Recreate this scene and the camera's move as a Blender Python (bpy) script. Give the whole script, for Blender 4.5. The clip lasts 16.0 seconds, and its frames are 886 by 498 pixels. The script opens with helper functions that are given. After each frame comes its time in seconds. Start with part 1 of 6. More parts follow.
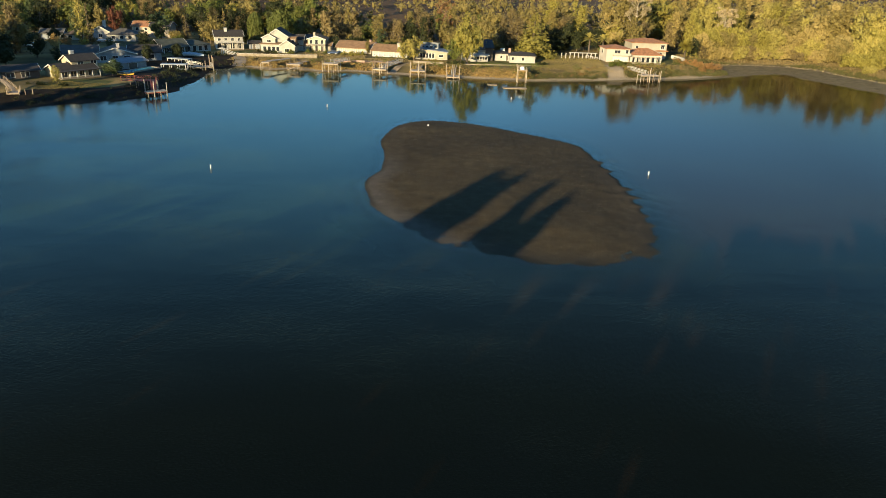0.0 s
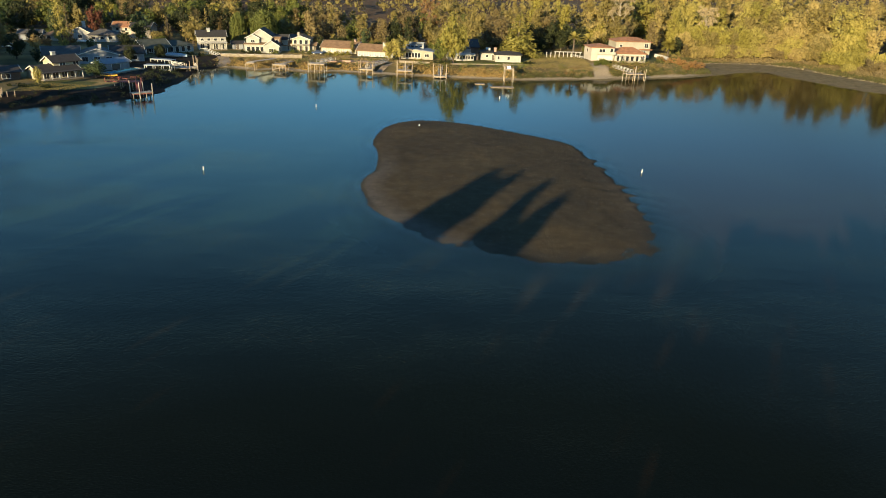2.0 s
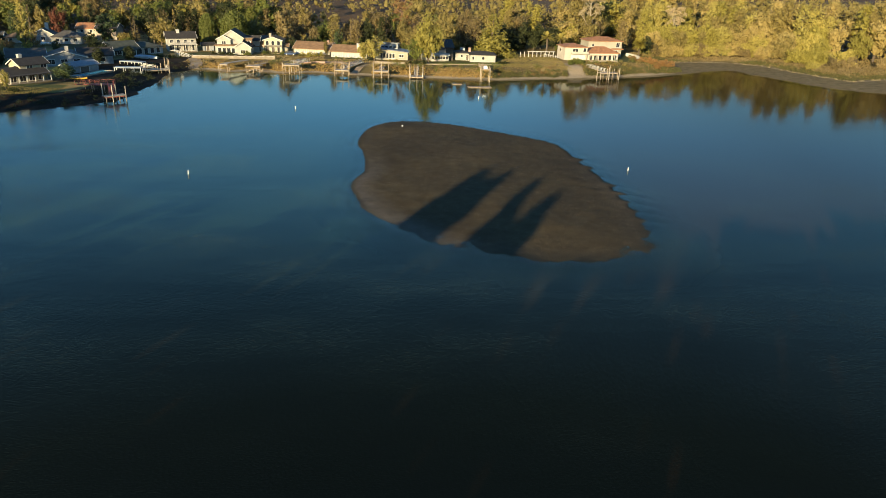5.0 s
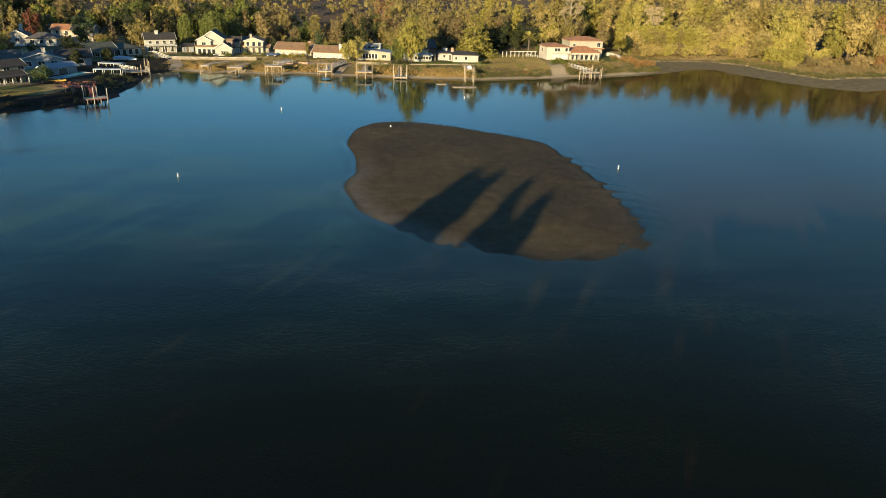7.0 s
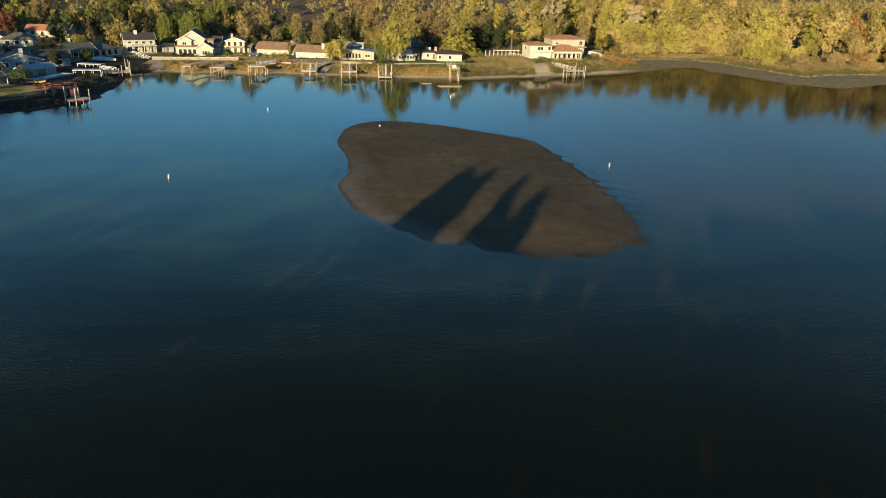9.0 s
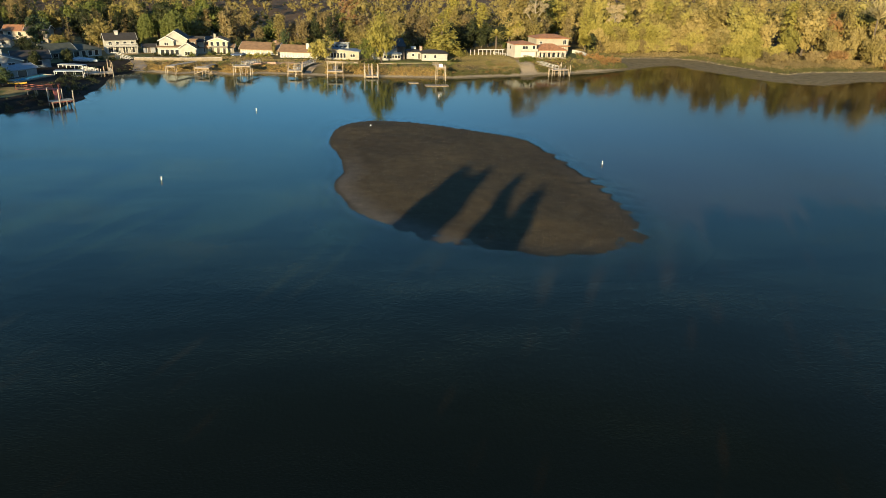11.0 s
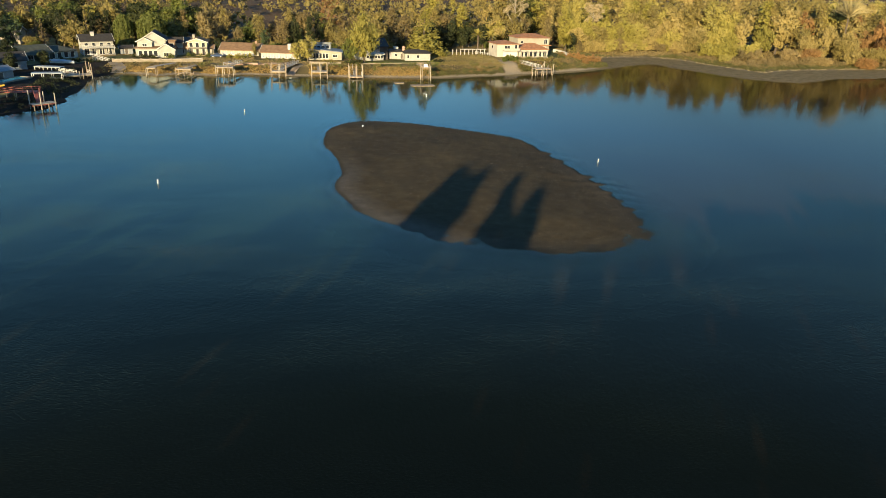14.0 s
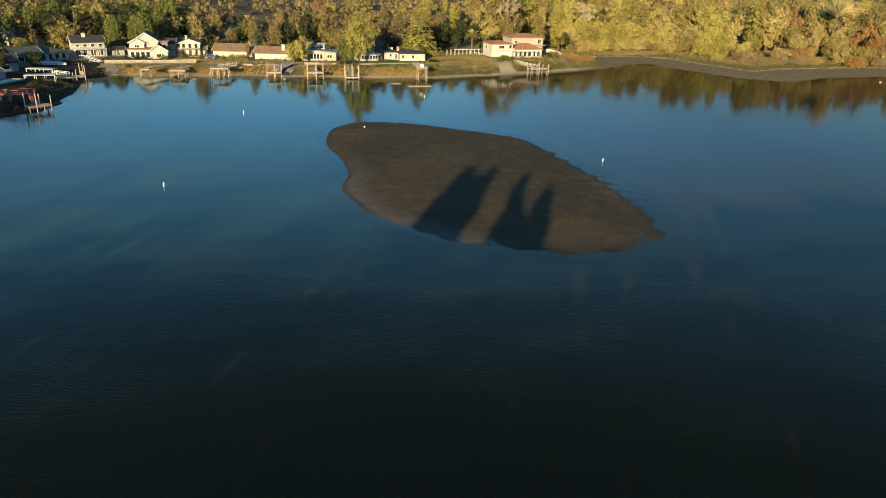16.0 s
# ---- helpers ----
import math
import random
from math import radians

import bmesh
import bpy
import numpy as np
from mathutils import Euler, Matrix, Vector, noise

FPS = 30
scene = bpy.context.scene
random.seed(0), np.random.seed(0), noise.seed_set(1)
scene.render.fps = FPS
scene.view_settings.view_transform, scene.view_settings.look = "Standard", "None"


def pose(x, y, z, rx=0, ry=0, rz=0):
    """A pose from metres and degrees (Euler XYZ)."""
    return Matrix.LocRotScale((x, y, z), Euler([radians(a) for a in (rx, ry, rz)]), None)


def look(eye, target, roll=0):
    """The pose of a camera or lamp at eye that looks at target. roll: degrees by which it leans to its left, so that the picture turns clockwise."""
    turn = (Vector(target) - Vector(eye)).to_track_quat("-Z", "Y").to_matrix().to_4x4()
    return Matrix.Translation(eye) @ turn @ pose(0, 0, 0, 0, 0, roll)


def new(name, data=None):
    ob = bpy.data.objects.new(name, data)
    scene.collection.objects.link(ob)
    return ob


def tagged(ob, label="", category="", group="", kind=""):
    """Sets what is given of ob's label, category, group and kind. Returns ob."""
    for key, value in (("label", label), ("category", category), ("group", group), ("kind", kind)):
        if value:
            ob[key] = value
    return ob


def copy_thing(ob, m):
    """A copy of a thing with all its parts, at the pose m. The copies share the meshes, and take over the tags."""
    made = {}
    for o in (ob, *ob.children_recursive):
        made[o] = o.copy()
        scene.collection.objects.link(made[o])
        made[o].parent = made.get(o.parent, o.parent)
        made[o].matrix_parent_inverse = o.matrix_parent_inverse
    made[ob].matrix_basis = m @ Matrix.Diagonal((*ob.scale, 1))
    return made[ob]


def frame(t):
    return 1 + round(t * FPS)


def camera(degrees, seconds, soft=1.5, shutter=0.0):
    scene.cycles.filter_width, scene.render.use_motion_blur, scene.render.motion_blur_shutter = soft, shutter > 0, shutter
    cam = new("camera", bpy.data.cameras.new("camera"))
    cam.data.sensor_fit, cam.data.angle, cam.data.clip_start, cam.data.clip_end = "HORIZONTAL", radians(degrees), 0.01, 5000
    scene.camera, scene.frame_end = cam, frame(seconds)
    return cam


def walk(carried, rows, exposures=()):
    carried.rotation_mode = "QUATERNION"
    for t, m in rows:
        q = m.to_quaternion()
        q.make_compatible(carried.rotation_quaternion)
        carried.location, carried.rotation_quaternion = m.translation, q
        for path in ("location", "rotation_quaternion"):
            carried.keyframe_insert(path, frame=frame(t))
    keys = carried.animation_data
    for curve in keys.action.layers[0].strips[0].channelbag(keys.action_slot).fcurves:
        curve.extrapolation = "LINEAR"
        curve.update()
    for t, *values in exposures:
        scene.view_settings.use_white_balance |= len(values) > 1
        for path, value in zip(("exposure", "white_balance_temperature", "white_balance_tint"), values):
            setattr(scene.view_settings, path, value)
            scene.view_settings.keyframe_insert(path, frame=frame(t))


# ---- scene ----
cam = camera(65.4, 16.0, soft=0.8)
PATH = [
    (0, (-0.602, -0.381, 35.996), (-0.6138, 1.4672, 35.2302), 2.11),
    (0.5, (-1.305, -0.353, 35.959), (-1.3038, 1.4951, 35.1931), 2.10),
    (1, (-2.022, -0.306, 35.923), (-2.0079, 1.5424, 35.1568), 2.09),
    (1.5, (-2.750, -0.243, 35.886), (-2.7211, 1.6050, 35.1210), 2.09),
    (2, (-3.484, -0.168, 35.850), (-3.4392, 1.6797, 35.0853), 2.09),
    (2.5, (-4.219, -0.085, 35.813), (-4.1588, 1.7633, 35.0493), 2.10),
    (3, (-4.953, 0.007, 35.776), (-4.8774, 1.8537, 35.0130), 2.10),
    (3.5, (-5.685, 0.101, 35.738), (-5.5930, 1.9484, 34.9759), 2.11),
    (4, (-6.413, 0.200, 35.699), (-6.3043, 2.0463, 34.9378), 2.11),
    (6.5, (-9.978, 0.708, 35.482), (-9.7896, 2.5495, 34.7234), 2.11),
    (7, (-10.682, 0.812, 35.432), (-10.4773, 2.6516, 34.6747), 2.10),
    (7.5, (-11.385, 0.917, 35.382), (-11.1651, 2.7551, 34.6241), 2.10),
    (8, (-12.091, 1.024, 35.328), (-11.8550, 2.8606, 34.5713), 2.09),
    (8.5, (-12.800, 1.135, 35.274), (-12.5487, 2.9696, 34.5167), 2.09),
    (9, (-13.515, 1.251, 35.217), (-13.2487, 3.0829, 34.4603), 2.08),
    (11.5, (-17.254, 1.948, 34.920), (-16.9156, 3.7692, 34.1652), 2.07),
    (12, (-18.048, 2.123, 34.861), (-17.6959, 3.9420, 34.1072), 2.07),
    (12.5, (-18.861, 2.314, 34.804), (-18.4954, 4.1309, 34.0512), 2.07),
    (13, (-19.693, 2.523, 34.751), (-19.3150, 4.3375, 33.9983), 2.07),
    (13.5, (-20.546, 2.752, 34.702), (-20.1553, 4.5637, 33.9494), 2.07),
    (14, (-21.419, 3.002, 34.658), (-21.0165, 4.8109, 33.9057), 2.06),
    (14.5, (-22.312, 3.274, 34.620), (-21.8981, 5.0808, 33.8687), 2.06),
    (15, (-23.223, 3.571, 34.591), (-22.7992, 5.3751, 33.8397), 2.05),
    (15.5, (-24.152, 3.892, 34.572), (-23.7181, 5.6947, 33.8205), 2.03),
    (16, (-25.094, 4.240, 34.564), (-24.6528, 6.0410, 33.8126), 2.00),
]
walk(cam, [(t, look(eye, target, roll)) for t, eye, target, roll in PATH])

# ---- light ----
SUN_TURN, SUN_HEIGHT = 27.0, 10.5   # degrees: the way the light travels, east of north; height over the horizon
world = bpy.data.worlds.new("sky")
scene.world = world
world.use_nodes = True
sky = world.node_tree.nodes.new("ShaderNodeTexSky")
sky.sky_type, sky.sun_disc = "NISHITA", False
sky.sun_elevation, sky.sun_rotation = radians(SUN_HEIGHT), radians(180 + SUN_TURN)
sky.air_density, sky.dust_density, sky.ozone_density = 1.4, 0.0, 5.9
background = world.node_tree.nodes["Background"]
background.inputs["Strength"].default_value = 0.105
world.node_tree.links.new(sky.outputs[0], background.inputs["Color"])
sun = new("sun", bpy.data.lights.new("sun", "SUN"))
sun.data.energy, sun.data.angle, sun.data.color = 5.0, radians(0.55), (1.0, 0.79, 0.46)
sun.matrix_world = look((0, 0, 0), (math.sin(radians(SUN_TURN)), math.cos(radians(SUN_TURN)), -math.tan(radians(SUN_HEIGHT))))
sun.location = (-150, -250, 120)
scene.view_settings.exposure = 1.27

# ---- materials ----
def links_of(name):
    m = bpy.data.materials.new(name)
    m.use_nodes = True
    t = m.node_tree
    return m, t, t.nodes["Principled BSDF"], t.links


def noise_node(t, scale, detail=4.0, rough=0.55, stretch=None, space="Object"):
    n = t.nodes.new("ShaderNodeTexNoise")
    n.inputs["Scale"].default_value, n.inputs["Detail"].default_value, n.inputs["Roughness"].default_value = scale, detail, rough
    c = t.nodes.new("ShaderNodeTexCoord")
    if stretch:
        mp = t.nodes.new("ShaderNodeMapping")
        mp.inputs["Scale"].default_value = stretch
        t.links.new(c.outputs[space], mp.inputs[0])
        t.links.new(mp.outputs[0], n.inputs["Vector"])
    else:
        t.links.new(c.outputs[space], n.inputs["Vector"])
    return n


def ramp(t, source, stops):
    r = t.nodes.new("ShaderNodeValToRGB")
    e = r.color_ramp.elements
    while len(e) < len(stops):
        e.new(0.5)
    for k, (p, c) in zip(e, stops):
        k.position, k.color = p, (*c, 1)
    t.links.new(source, r.inputs[0])
    return r.outputs[0]


def mix_colour(t, fac, a, b, blend="MIX"):
    m = t.nodes.new("ShaderNodeMix")
    m.data_type, m.blend_type = "RGBA", blend
    for k, v in ((0, fac), (6, a), (7, b)):
        if isinstance(v, (int, float)):
            m.inputs[k].default_value = v
        elif isinstance(v, tuple):
            m.inputs[k].default_value = (*v, 1)
        else:
            t.links.new(v, m.inputs[k])
    return m.outputs[2]


def shade(c, k):
    return tuple(min(1.0, v * k) for v in c)


def surface(name, colour, rough=0.8, scale=0.6, fine=6.0, spread=0.25, bump=0.3, metal=0.0, stain=None, stretch=None, vary=0.12):
    """Two scales of variation, a slight shift from object to object, and a fine relief."""
    m, t, p, l = links_of(name)
    big, small = noise_node(t, scale, stretch=stretch), noise_node(t, fine, 6.0, stretch=stretch)
    c = ramp(t, big.outputs[0], [(0.3, shade(colour, 1 - spread)), (0.7, shade(colour, 1 + spread * 0.6))])
    if stain:
        s = noise_node(t, scale * 1.7, 5.0, 0.65)
        f = ramp(t, s.outputs[0], [(0.52, (0, 0, 0)), (0.72, (0.7, 0.7, 0.7))])
        c = mix_colour(t, f, c, stain)
    g = ramp(t, small.outputs[0], [(0.3, (1 - spread,) * 3), (0.7, (1.0,) * 3)])
    c = mix_colour(t, 1.0, c, g, "MULTIPLY")
    if vary:
        o = t.nodes.new("ShaderNodeObjectInfo")
        r = ramp(t, o.outputs["Random"], [(0, (1 - vary,) * 3), (1, (1.0,) * 3)])
        c = mix_colour(t, 1.0, c, r, "MULTIPLY")
    l.new(c, p.inputs["Base Color"])
    p.inputs["Roughness"].default_value, p.inputs["Metallic"].default_value = rough, metal
    b = t.nodes.new("ShaderNodeBump")
    b.inputs["Strength"].default_value, b.inputs["Distance"].default_value = bump, 0.05
    l.new(small.outputs[0], b.inputs["Height"])
    l.new(b.outputs[0], p.inputs["Normal"])
    return m


def foliage(name, dark, mid, light, through_light=0.34):
    """Leaves: each leaf and each plant its own shade, with some light passing through."""
    m, t, p, l = links_of(name)
    geo, o = t.nodes.new("ShaderNodeNewGeometry"), t.nodes.new("ShaderNodeObjectInfo")
    c = ramp(t, geo.outputs["Random Per Island"], [(0.0, tuple(0.3 * a + 0.7 * b for a, b in zip(dark, mid))), (0.5, mid), (1.0, tuple(0.4 * a + 0.6 * b for a, b in zip(light, mid)))])
    r = ramp(t, o.outputs["Random"], [(0.0, (0.74, 0.74, 0.74)), (0.5, (0.88, 0.86, 0.84)), (1.0, (1.0, 0.97, 0.92))])
    c = mix_colour(t, 1.0, c, r, "MULTIPLY")
    n = noise_node(t, 0.35, 3.0)
    g = ramp(t, n.outputs[0], [(0.35, (0.82, 0.83, 0.82)), (0.65, (1.0, 1.0, 1.0))])
    c = mix_colour(t, 1.0, c, g, "MULTIPLY")
    l.new(c, p.inputs["Base Color"])
    p.inputs["Roughness"].default_value = 0.65
    p.inputs["Specular IOR Level"].default_value = 0.25
    tr, mx = t.nodes.new("ShaderNodeBsdfTranslucent"), t.nodes.new("ShaderNodeMixShader")
    l.new(c, tr.inputs[0])
    mx.inputs[0].default_value = through_light
    l.new(p.outputs[0], mx.inputs[1])
    l.new(tr.outputs[0], mx.inputs[2])
    l.new(mx.outputs[0], t.nodes["Material Output"].inputs[0])
    return m


def water_material():
    m, t, p, l = links_of("lake_water")
    t.nodes.remove(p)
    body, clear, gloss = (t.nodes.new("ShaderNodeBsdf" + k) for k in ("Diffuse", "Transparent", "Glossy"))
    silt = noise_node(t, 0.02, 3.0)
    clean = ramp(t, silt.outputs[0], [(0.3, (0.0240, 0.0140, 0.0070)), (0.7, (0.0305, 0.0182, 0.0092))])
    cloud, depth = t.nodes.new("ShaderNodeAttribute"), t.nodes.new("ShaderNodeAttribute")
    cloud.attribute_name, depth.attribute_name = "cloud", "depth"
    # murky teal that carries the sunlit look of the western water
    l.new(mix_colour(t, cloud.outputs["Fac"], clean, (0.008, 0.022, 0.019)), body.inputs["Color"])
    fade, thin = t.nodes.new("ShaderNodeMath"), t.nodes.new("ShaderNodeMath")
    fade.operation, thin.operation = "MULTIPLY", "EXPONENT"
    fade.inputs[1].default_value = -2.8
    l.new(depth.outputs["Fac"], fade.inputs[0])
    l.new(fade.outputs[0], thin.inputs[0])
    clear.inputs["Color"].default_value = (0.90, 0.88, 0.80, 1)
    gloss.inputs["Roughness"].default_value = 0.06
    # reflection colour set by view angle: warm and dim looking down, bluer farther out
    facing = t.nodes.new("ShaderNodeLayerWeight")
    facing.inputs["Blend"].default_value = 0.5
    # reflection dimmed by place, from the per-point mask
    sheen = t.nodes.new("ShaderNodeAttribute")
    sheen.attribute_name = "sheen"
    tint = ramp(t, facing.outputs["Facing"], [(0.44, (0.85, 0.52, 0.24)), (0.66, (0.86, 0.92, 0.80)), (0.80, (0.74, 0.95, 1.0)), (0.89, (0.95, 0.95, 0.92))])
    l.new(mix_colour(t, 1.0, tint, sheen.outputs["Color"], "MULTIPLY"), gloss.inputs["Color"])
    deep, top = t.nodes.new("ShaderNodeMixShader"), t.nodes.new("ShaderNodeMixShader")
    l.new(thin.outputs[0], deep.inputs[0])
    l.new(body.outputs[0], deep.inputs[1])
    l.new(clear.outputs[0], deep.inputs[2])
    wind = noise_node(t, 0.012, 3.0, stretch=(1, 2.2, 1))
    wave = noise_node(t, 1.4, 4.0, 0.6, stretch=(1.6, 1.0, 1))
    swell = noise_node(t, 0.16, 2.0, 0.5, stretch=(1.0, 1.6, 1))
    height = t.nodes.new("ShaderNodeMath")
    height.operation = "MULTIPLY_ADD"
    l.new(wave.outputs[0], height.inputs[0])
    l.new(ramp(t, wind.outputs[0], [(0.35, (0.25,) * 3), (0.65, (1.0,) * 3)]), height.inputs[1])
    l.new(swell.outputs[0], height.inputs[2])
    ripples, gust = noise_node(t, 4.2, 2.0, 0.5, stretch=(0.8, 1.7, 1)), noise_node(t, 0.035, 2.0, stretch=(1, 1.8, 1))
    total = t.nodes.new("ShaderNodeMath")
    total.operation = "MULTIPLY_ADD"
    l.new(ripples.outputs[0], total.inputs[0])
    l.new(ramp(t, gust.outputs[0], [(0.35, (0.15,) * 3), (0.62, (0.9,) * 3)]), total.inputs[1])
    l.new(height.outputs[0], total.inputs[2])
    ruffle, waves = t.nodes.new("ShaderNodeAttribute"), t.nodes.new("ShaderNodeMath")
    ruffle.attribute_name, waves.operation = "ruffle", "MULTIPLY"
    l.new(total.outputs[0], waves.inputs[0])
    l.new(ruffle.outputs["Fac"], waves.inputs[1])
    b = t.nodes.new("ShaderNodeBump")
    b.inputs["Strength"].default_value, b.inputs["Distance"].default_value = 0.8, 0.05
    l.new(waves.outputs[0], b.inputs["Height"])
    fr = t.nodes.new("ShaderNodeFresnel")
    fr.inputs["IOR"].default_value = 1.27
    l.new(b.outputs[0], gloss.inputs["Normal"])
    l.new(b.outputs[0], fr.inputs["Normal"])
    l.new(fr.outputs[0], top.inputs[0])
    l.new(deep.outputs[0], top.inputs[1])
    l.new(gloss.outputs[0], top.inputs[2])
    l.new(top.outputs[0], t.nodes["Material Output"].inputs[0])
    return m


def ground_material():
    """Mud at the water, gravel, dry grass on the banks, mown lawns, bare brown slopes: by the sheet's own attributes."""
    m, t, p, l = links_of("ground_cover")
    big, mid, fine = noise_node(t, 0.05), noise_node(t, 0.4, 5.0), noise_node(t, 3.0, 6.0)

    def weight(name, lo=0.35, hi=0.65):
        a = t.nodes.new("ShaderNodeAttribute")
        a.attribute_name = name
        s = t.nodes.new("ShaderNodeMath")
        s.operation = "MULTIPLY_ADD"
        s.inputs[1].default_value = 0.5
        l.new(mid.outputs[0], s.inputs[0])
        l.new(a.outputs["Fac"], s.inputs[2])
        return ramp(t, s.outputs[0], [(lo + 0.25, (0, 0, 0)), (hi + 0.25, (1, 1, 1))])

    dry = ramp(t, mid.outputs[0], [(0.25, (0.19, 0.135, 0.05)), (0.5, (0.33, 0.235, 0.09)), (0.75, (0.42, 0.31, 0.13))])
    scrub = ramp(t, big.outputs[0], [(0.35, (0.05, 0.055, 0.022)), (0.65, (0.12, 0.095, 0.045))])
    c = mix_colour(t, ramp(t, big.outputs[0], [(0.4, (0, 0, 0)), (0.6, (1, 1, 1))]), dry, scrub)
    c = mix_colour(t, weight("hill"), c, ramp(t, mid.outputs[0], [(0.3, (0.075, 0.05, 0.03)), (0.7, (0.15, 0.10, 0.055))]))
    c = mix_colour(t, weight("lawn"), c, ramp(t, mid.outputs[0], [(0.3, (0.07, 0.085, 0.025)), (0.7, (0.15, 0.14, 0.05))]))
    c = mix_colour(t, weight("gravel"), c, ramp(t, fine.outputs[0], [(0.3, (0.24, 0.185, 0.115)), (0.7, (0.46, 0.37, 0.24))]))
    c = mix_colour(t, weight("mud"), c, ramp(t, mid.outputs[0], [(0.3, (0.140, 0.106, 0.050)), (0.7, (0.225, 0.176, 0.088))]))
    # bare brown soil of the point, coloured darker still for the trees' shade
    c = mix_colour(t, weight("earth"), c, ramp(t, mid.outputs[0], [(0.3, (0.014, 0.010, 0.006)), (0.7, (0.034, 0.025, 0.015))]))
    c = mix_colour(t, 1.0, c, ramp(t, fine.outputs[0], [(0.3, (0.7,) * 3), (0.7, (1.0,) * 3)]), "MULTIPLY")
    # lake bed coloured near black offshore, for the light lost with depth
    c = mix_colour(t, weight("silt", 0.2, 0.4), c, (0.010, 0.010, 0.007))
    l.new(c, p.inputs["Base Color"])
    p.inputs["Roughness"].default_value, p.inputs["Specular IOR Level"].default_value = 0.95, 0.1
    b = t.nodes.new("ShaderNodeBump")
    b.inputs["Strength"].default_value, b.inputs["Distance"].default_value = 0.6, 0.15
    l.new(fine.outputs[0], b.inputs["Height"])
    l.new(b.outputs[0], p.inputs["Normal"])
    return m


def mud_material():
    m, t, p, l = links_of("island_mud")
    big, mid, fine = noise_node(t, 0.06), noise_node(t, 0.5, 6.0, 0.65), noise_node(t, 4.0, 8.0, 0.7)
    c = ramp(t, mid.outputs[0], [(0.25, (0.046, 0.0345, 0.019)), (0.5, (0.060, 0.0465, 0.026)), (0.8, (0.080, 0.0640, 0.038))])
    c = mix_colour(t, 1.0, c, ramp(t, big.outputs[0], [(0.35, (0.80, 0.80, 0.82)), (0.65, (1.1, 1.07, 1.0))]), "MULTIPLY")
    speck = ramp(t, fine.outputs[0], [(0.62, (0, 0, 0)), (0.75, (0.5, 0.5, 0.5))])
    c = mix_colour(t, speck, c, (0.22, 0.18, 0.13))
    # mud coloured darker with depth, for the light lost under water
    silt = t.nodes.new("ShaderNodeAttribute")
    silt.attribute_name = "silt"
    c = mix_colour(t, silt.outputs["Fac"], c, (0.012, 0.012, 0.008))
    wet = t.nodes.new("ShaderNodeAttribute")
    wet.attribute_name = "wet"
    c = mix_colour(t, wet.outputs["Fac"], c, ramp(t, mid.outputs[0], [(0.3, (0.085, 0.074, 0.060)), (0.7, (0.13, 0.115, 0.095))]))
    damp = t.nodes.new("ShaderNodeAttribute")
    damp.attribute_name = "damp"
    c = mix_colour(t, damp.outputs["Fac"], c, (0.026, 0.024, 0.017))
    l.new(c, p.inputs["Base Color"])
    p.inputs["Roughness"].default_value, p.inputs["Specular IOR Level"].default_value = 0.95, 0.08
    b = t.nodes.new("ShaderNodeBump")
    b.inputs["Strength"].default_value, b.inputs["Distance"].default_value = 0.8, 0.12
    l.new(fine.outputs[0], b.inputs["Height"])
    l.new(b.outputs[0], p.inputs["Normal"])
    return m


def glass_material(name="window_glass", rough=0.06, gloss=0.7, pale=1.0):
    m, t, p, l = links_of(name)
    n = noise_node(t, 1.5)
    l.new(ramp(t, n.outputs[0], [(0.3, shade((0.012, 0.014, 0.018), pale)), (0.7, shade((0.045, 0.05, 0.055), pale))]), p.inputs["Base Color"])
    p.inputs["Roughness"].default_value = rough
    p.inputs["Specular IOR Level"].default_value = gloss
    return m


WATER, GROUND, MUD, GLASS = water_material(), ground_material(), mud_material(), glass_material()
PATIO_GLASS = glass_material("curtained_patio_glass", 0.19, 1.0, 7.0)
PALE_CREAM = surface("pale_cream_siding", (0.39, 0.385, 0.33), 0.85, stain=(0.33, 0.32, 0.26), spread=0.14)
# white sheeting with the inlet's blue shade mixed into its colour
SHELTER_ROOF = surface("pale_blue_grey_sheeting", (0.25, 0.28, 0.31), 0.6, spread=0.15, stain=(0.26, 0.27, 0.28))
CREAM = surface("cream_stucco", (0.37, 0.34, 0.265), 0.9, stain=(0.36, 0.32, 0.24), spread=0.16)
WHITE = surface("white_painted_siding", (0.37, 0.36, 0.32), 0.7, stain=(0.46, 0.43, 0.36), spread=0.14)
OFFWHITE = surface("weathered_white_paint", (0.482, 0.464, 0.413), 0.75, stain=(0.40, 0.37, 0.32), spread=0.18)
YELLOW_WALL = surface("pale_yellow_siding", (0.44, 0.385, 0.26), 0.8, stain=(0.60, 0.50, 0.30), spread=0.12)
PINK_WALL = surface("peach_stucco", (0.45, 0.415, 0.35), 0.9, stain=(0.50, 0.42, 0.33), spread=0.12)
GREY_WALL = surface("blue_grey_siding", (0.27, 0.29, 0.305), 0.8, stain=(0.20, 0.21, 0.22))
DARK_WALL = surface("dark_brown_siding", (0.09, 0.07, 0.055), 0.85)
TAN_WALL = surface("tan_plaster", (0.46, 0.39, 0.30), 0.9, stain=(0.32, 0.27, 0.20))
DARK_ROOF = surface("charcoal_shingles", (0.038, 0.033, 0.027), 0.85, scale=0.8, fine=9, spread=0.35, bump=0.6)
GREY_ROOF = surface("weathered_grey_shingles", (0.088, 0.082, 0.072), 0.85, scale=0.8, fine=9, spread=0.3, bump=0.6)
GREEN_ROOF = surface("mossy_grey_green_shingles", (0.065, 0.075, 0.055), 0.9, scale=0.8, fine=9, spread=0.3, bump=0.6)
BLUE_ROOF = surface("blue_grey_metal_roof", (0.15, 0.175, 0.20), 0.45, scale=0.7, fine=8, spread=0.2)
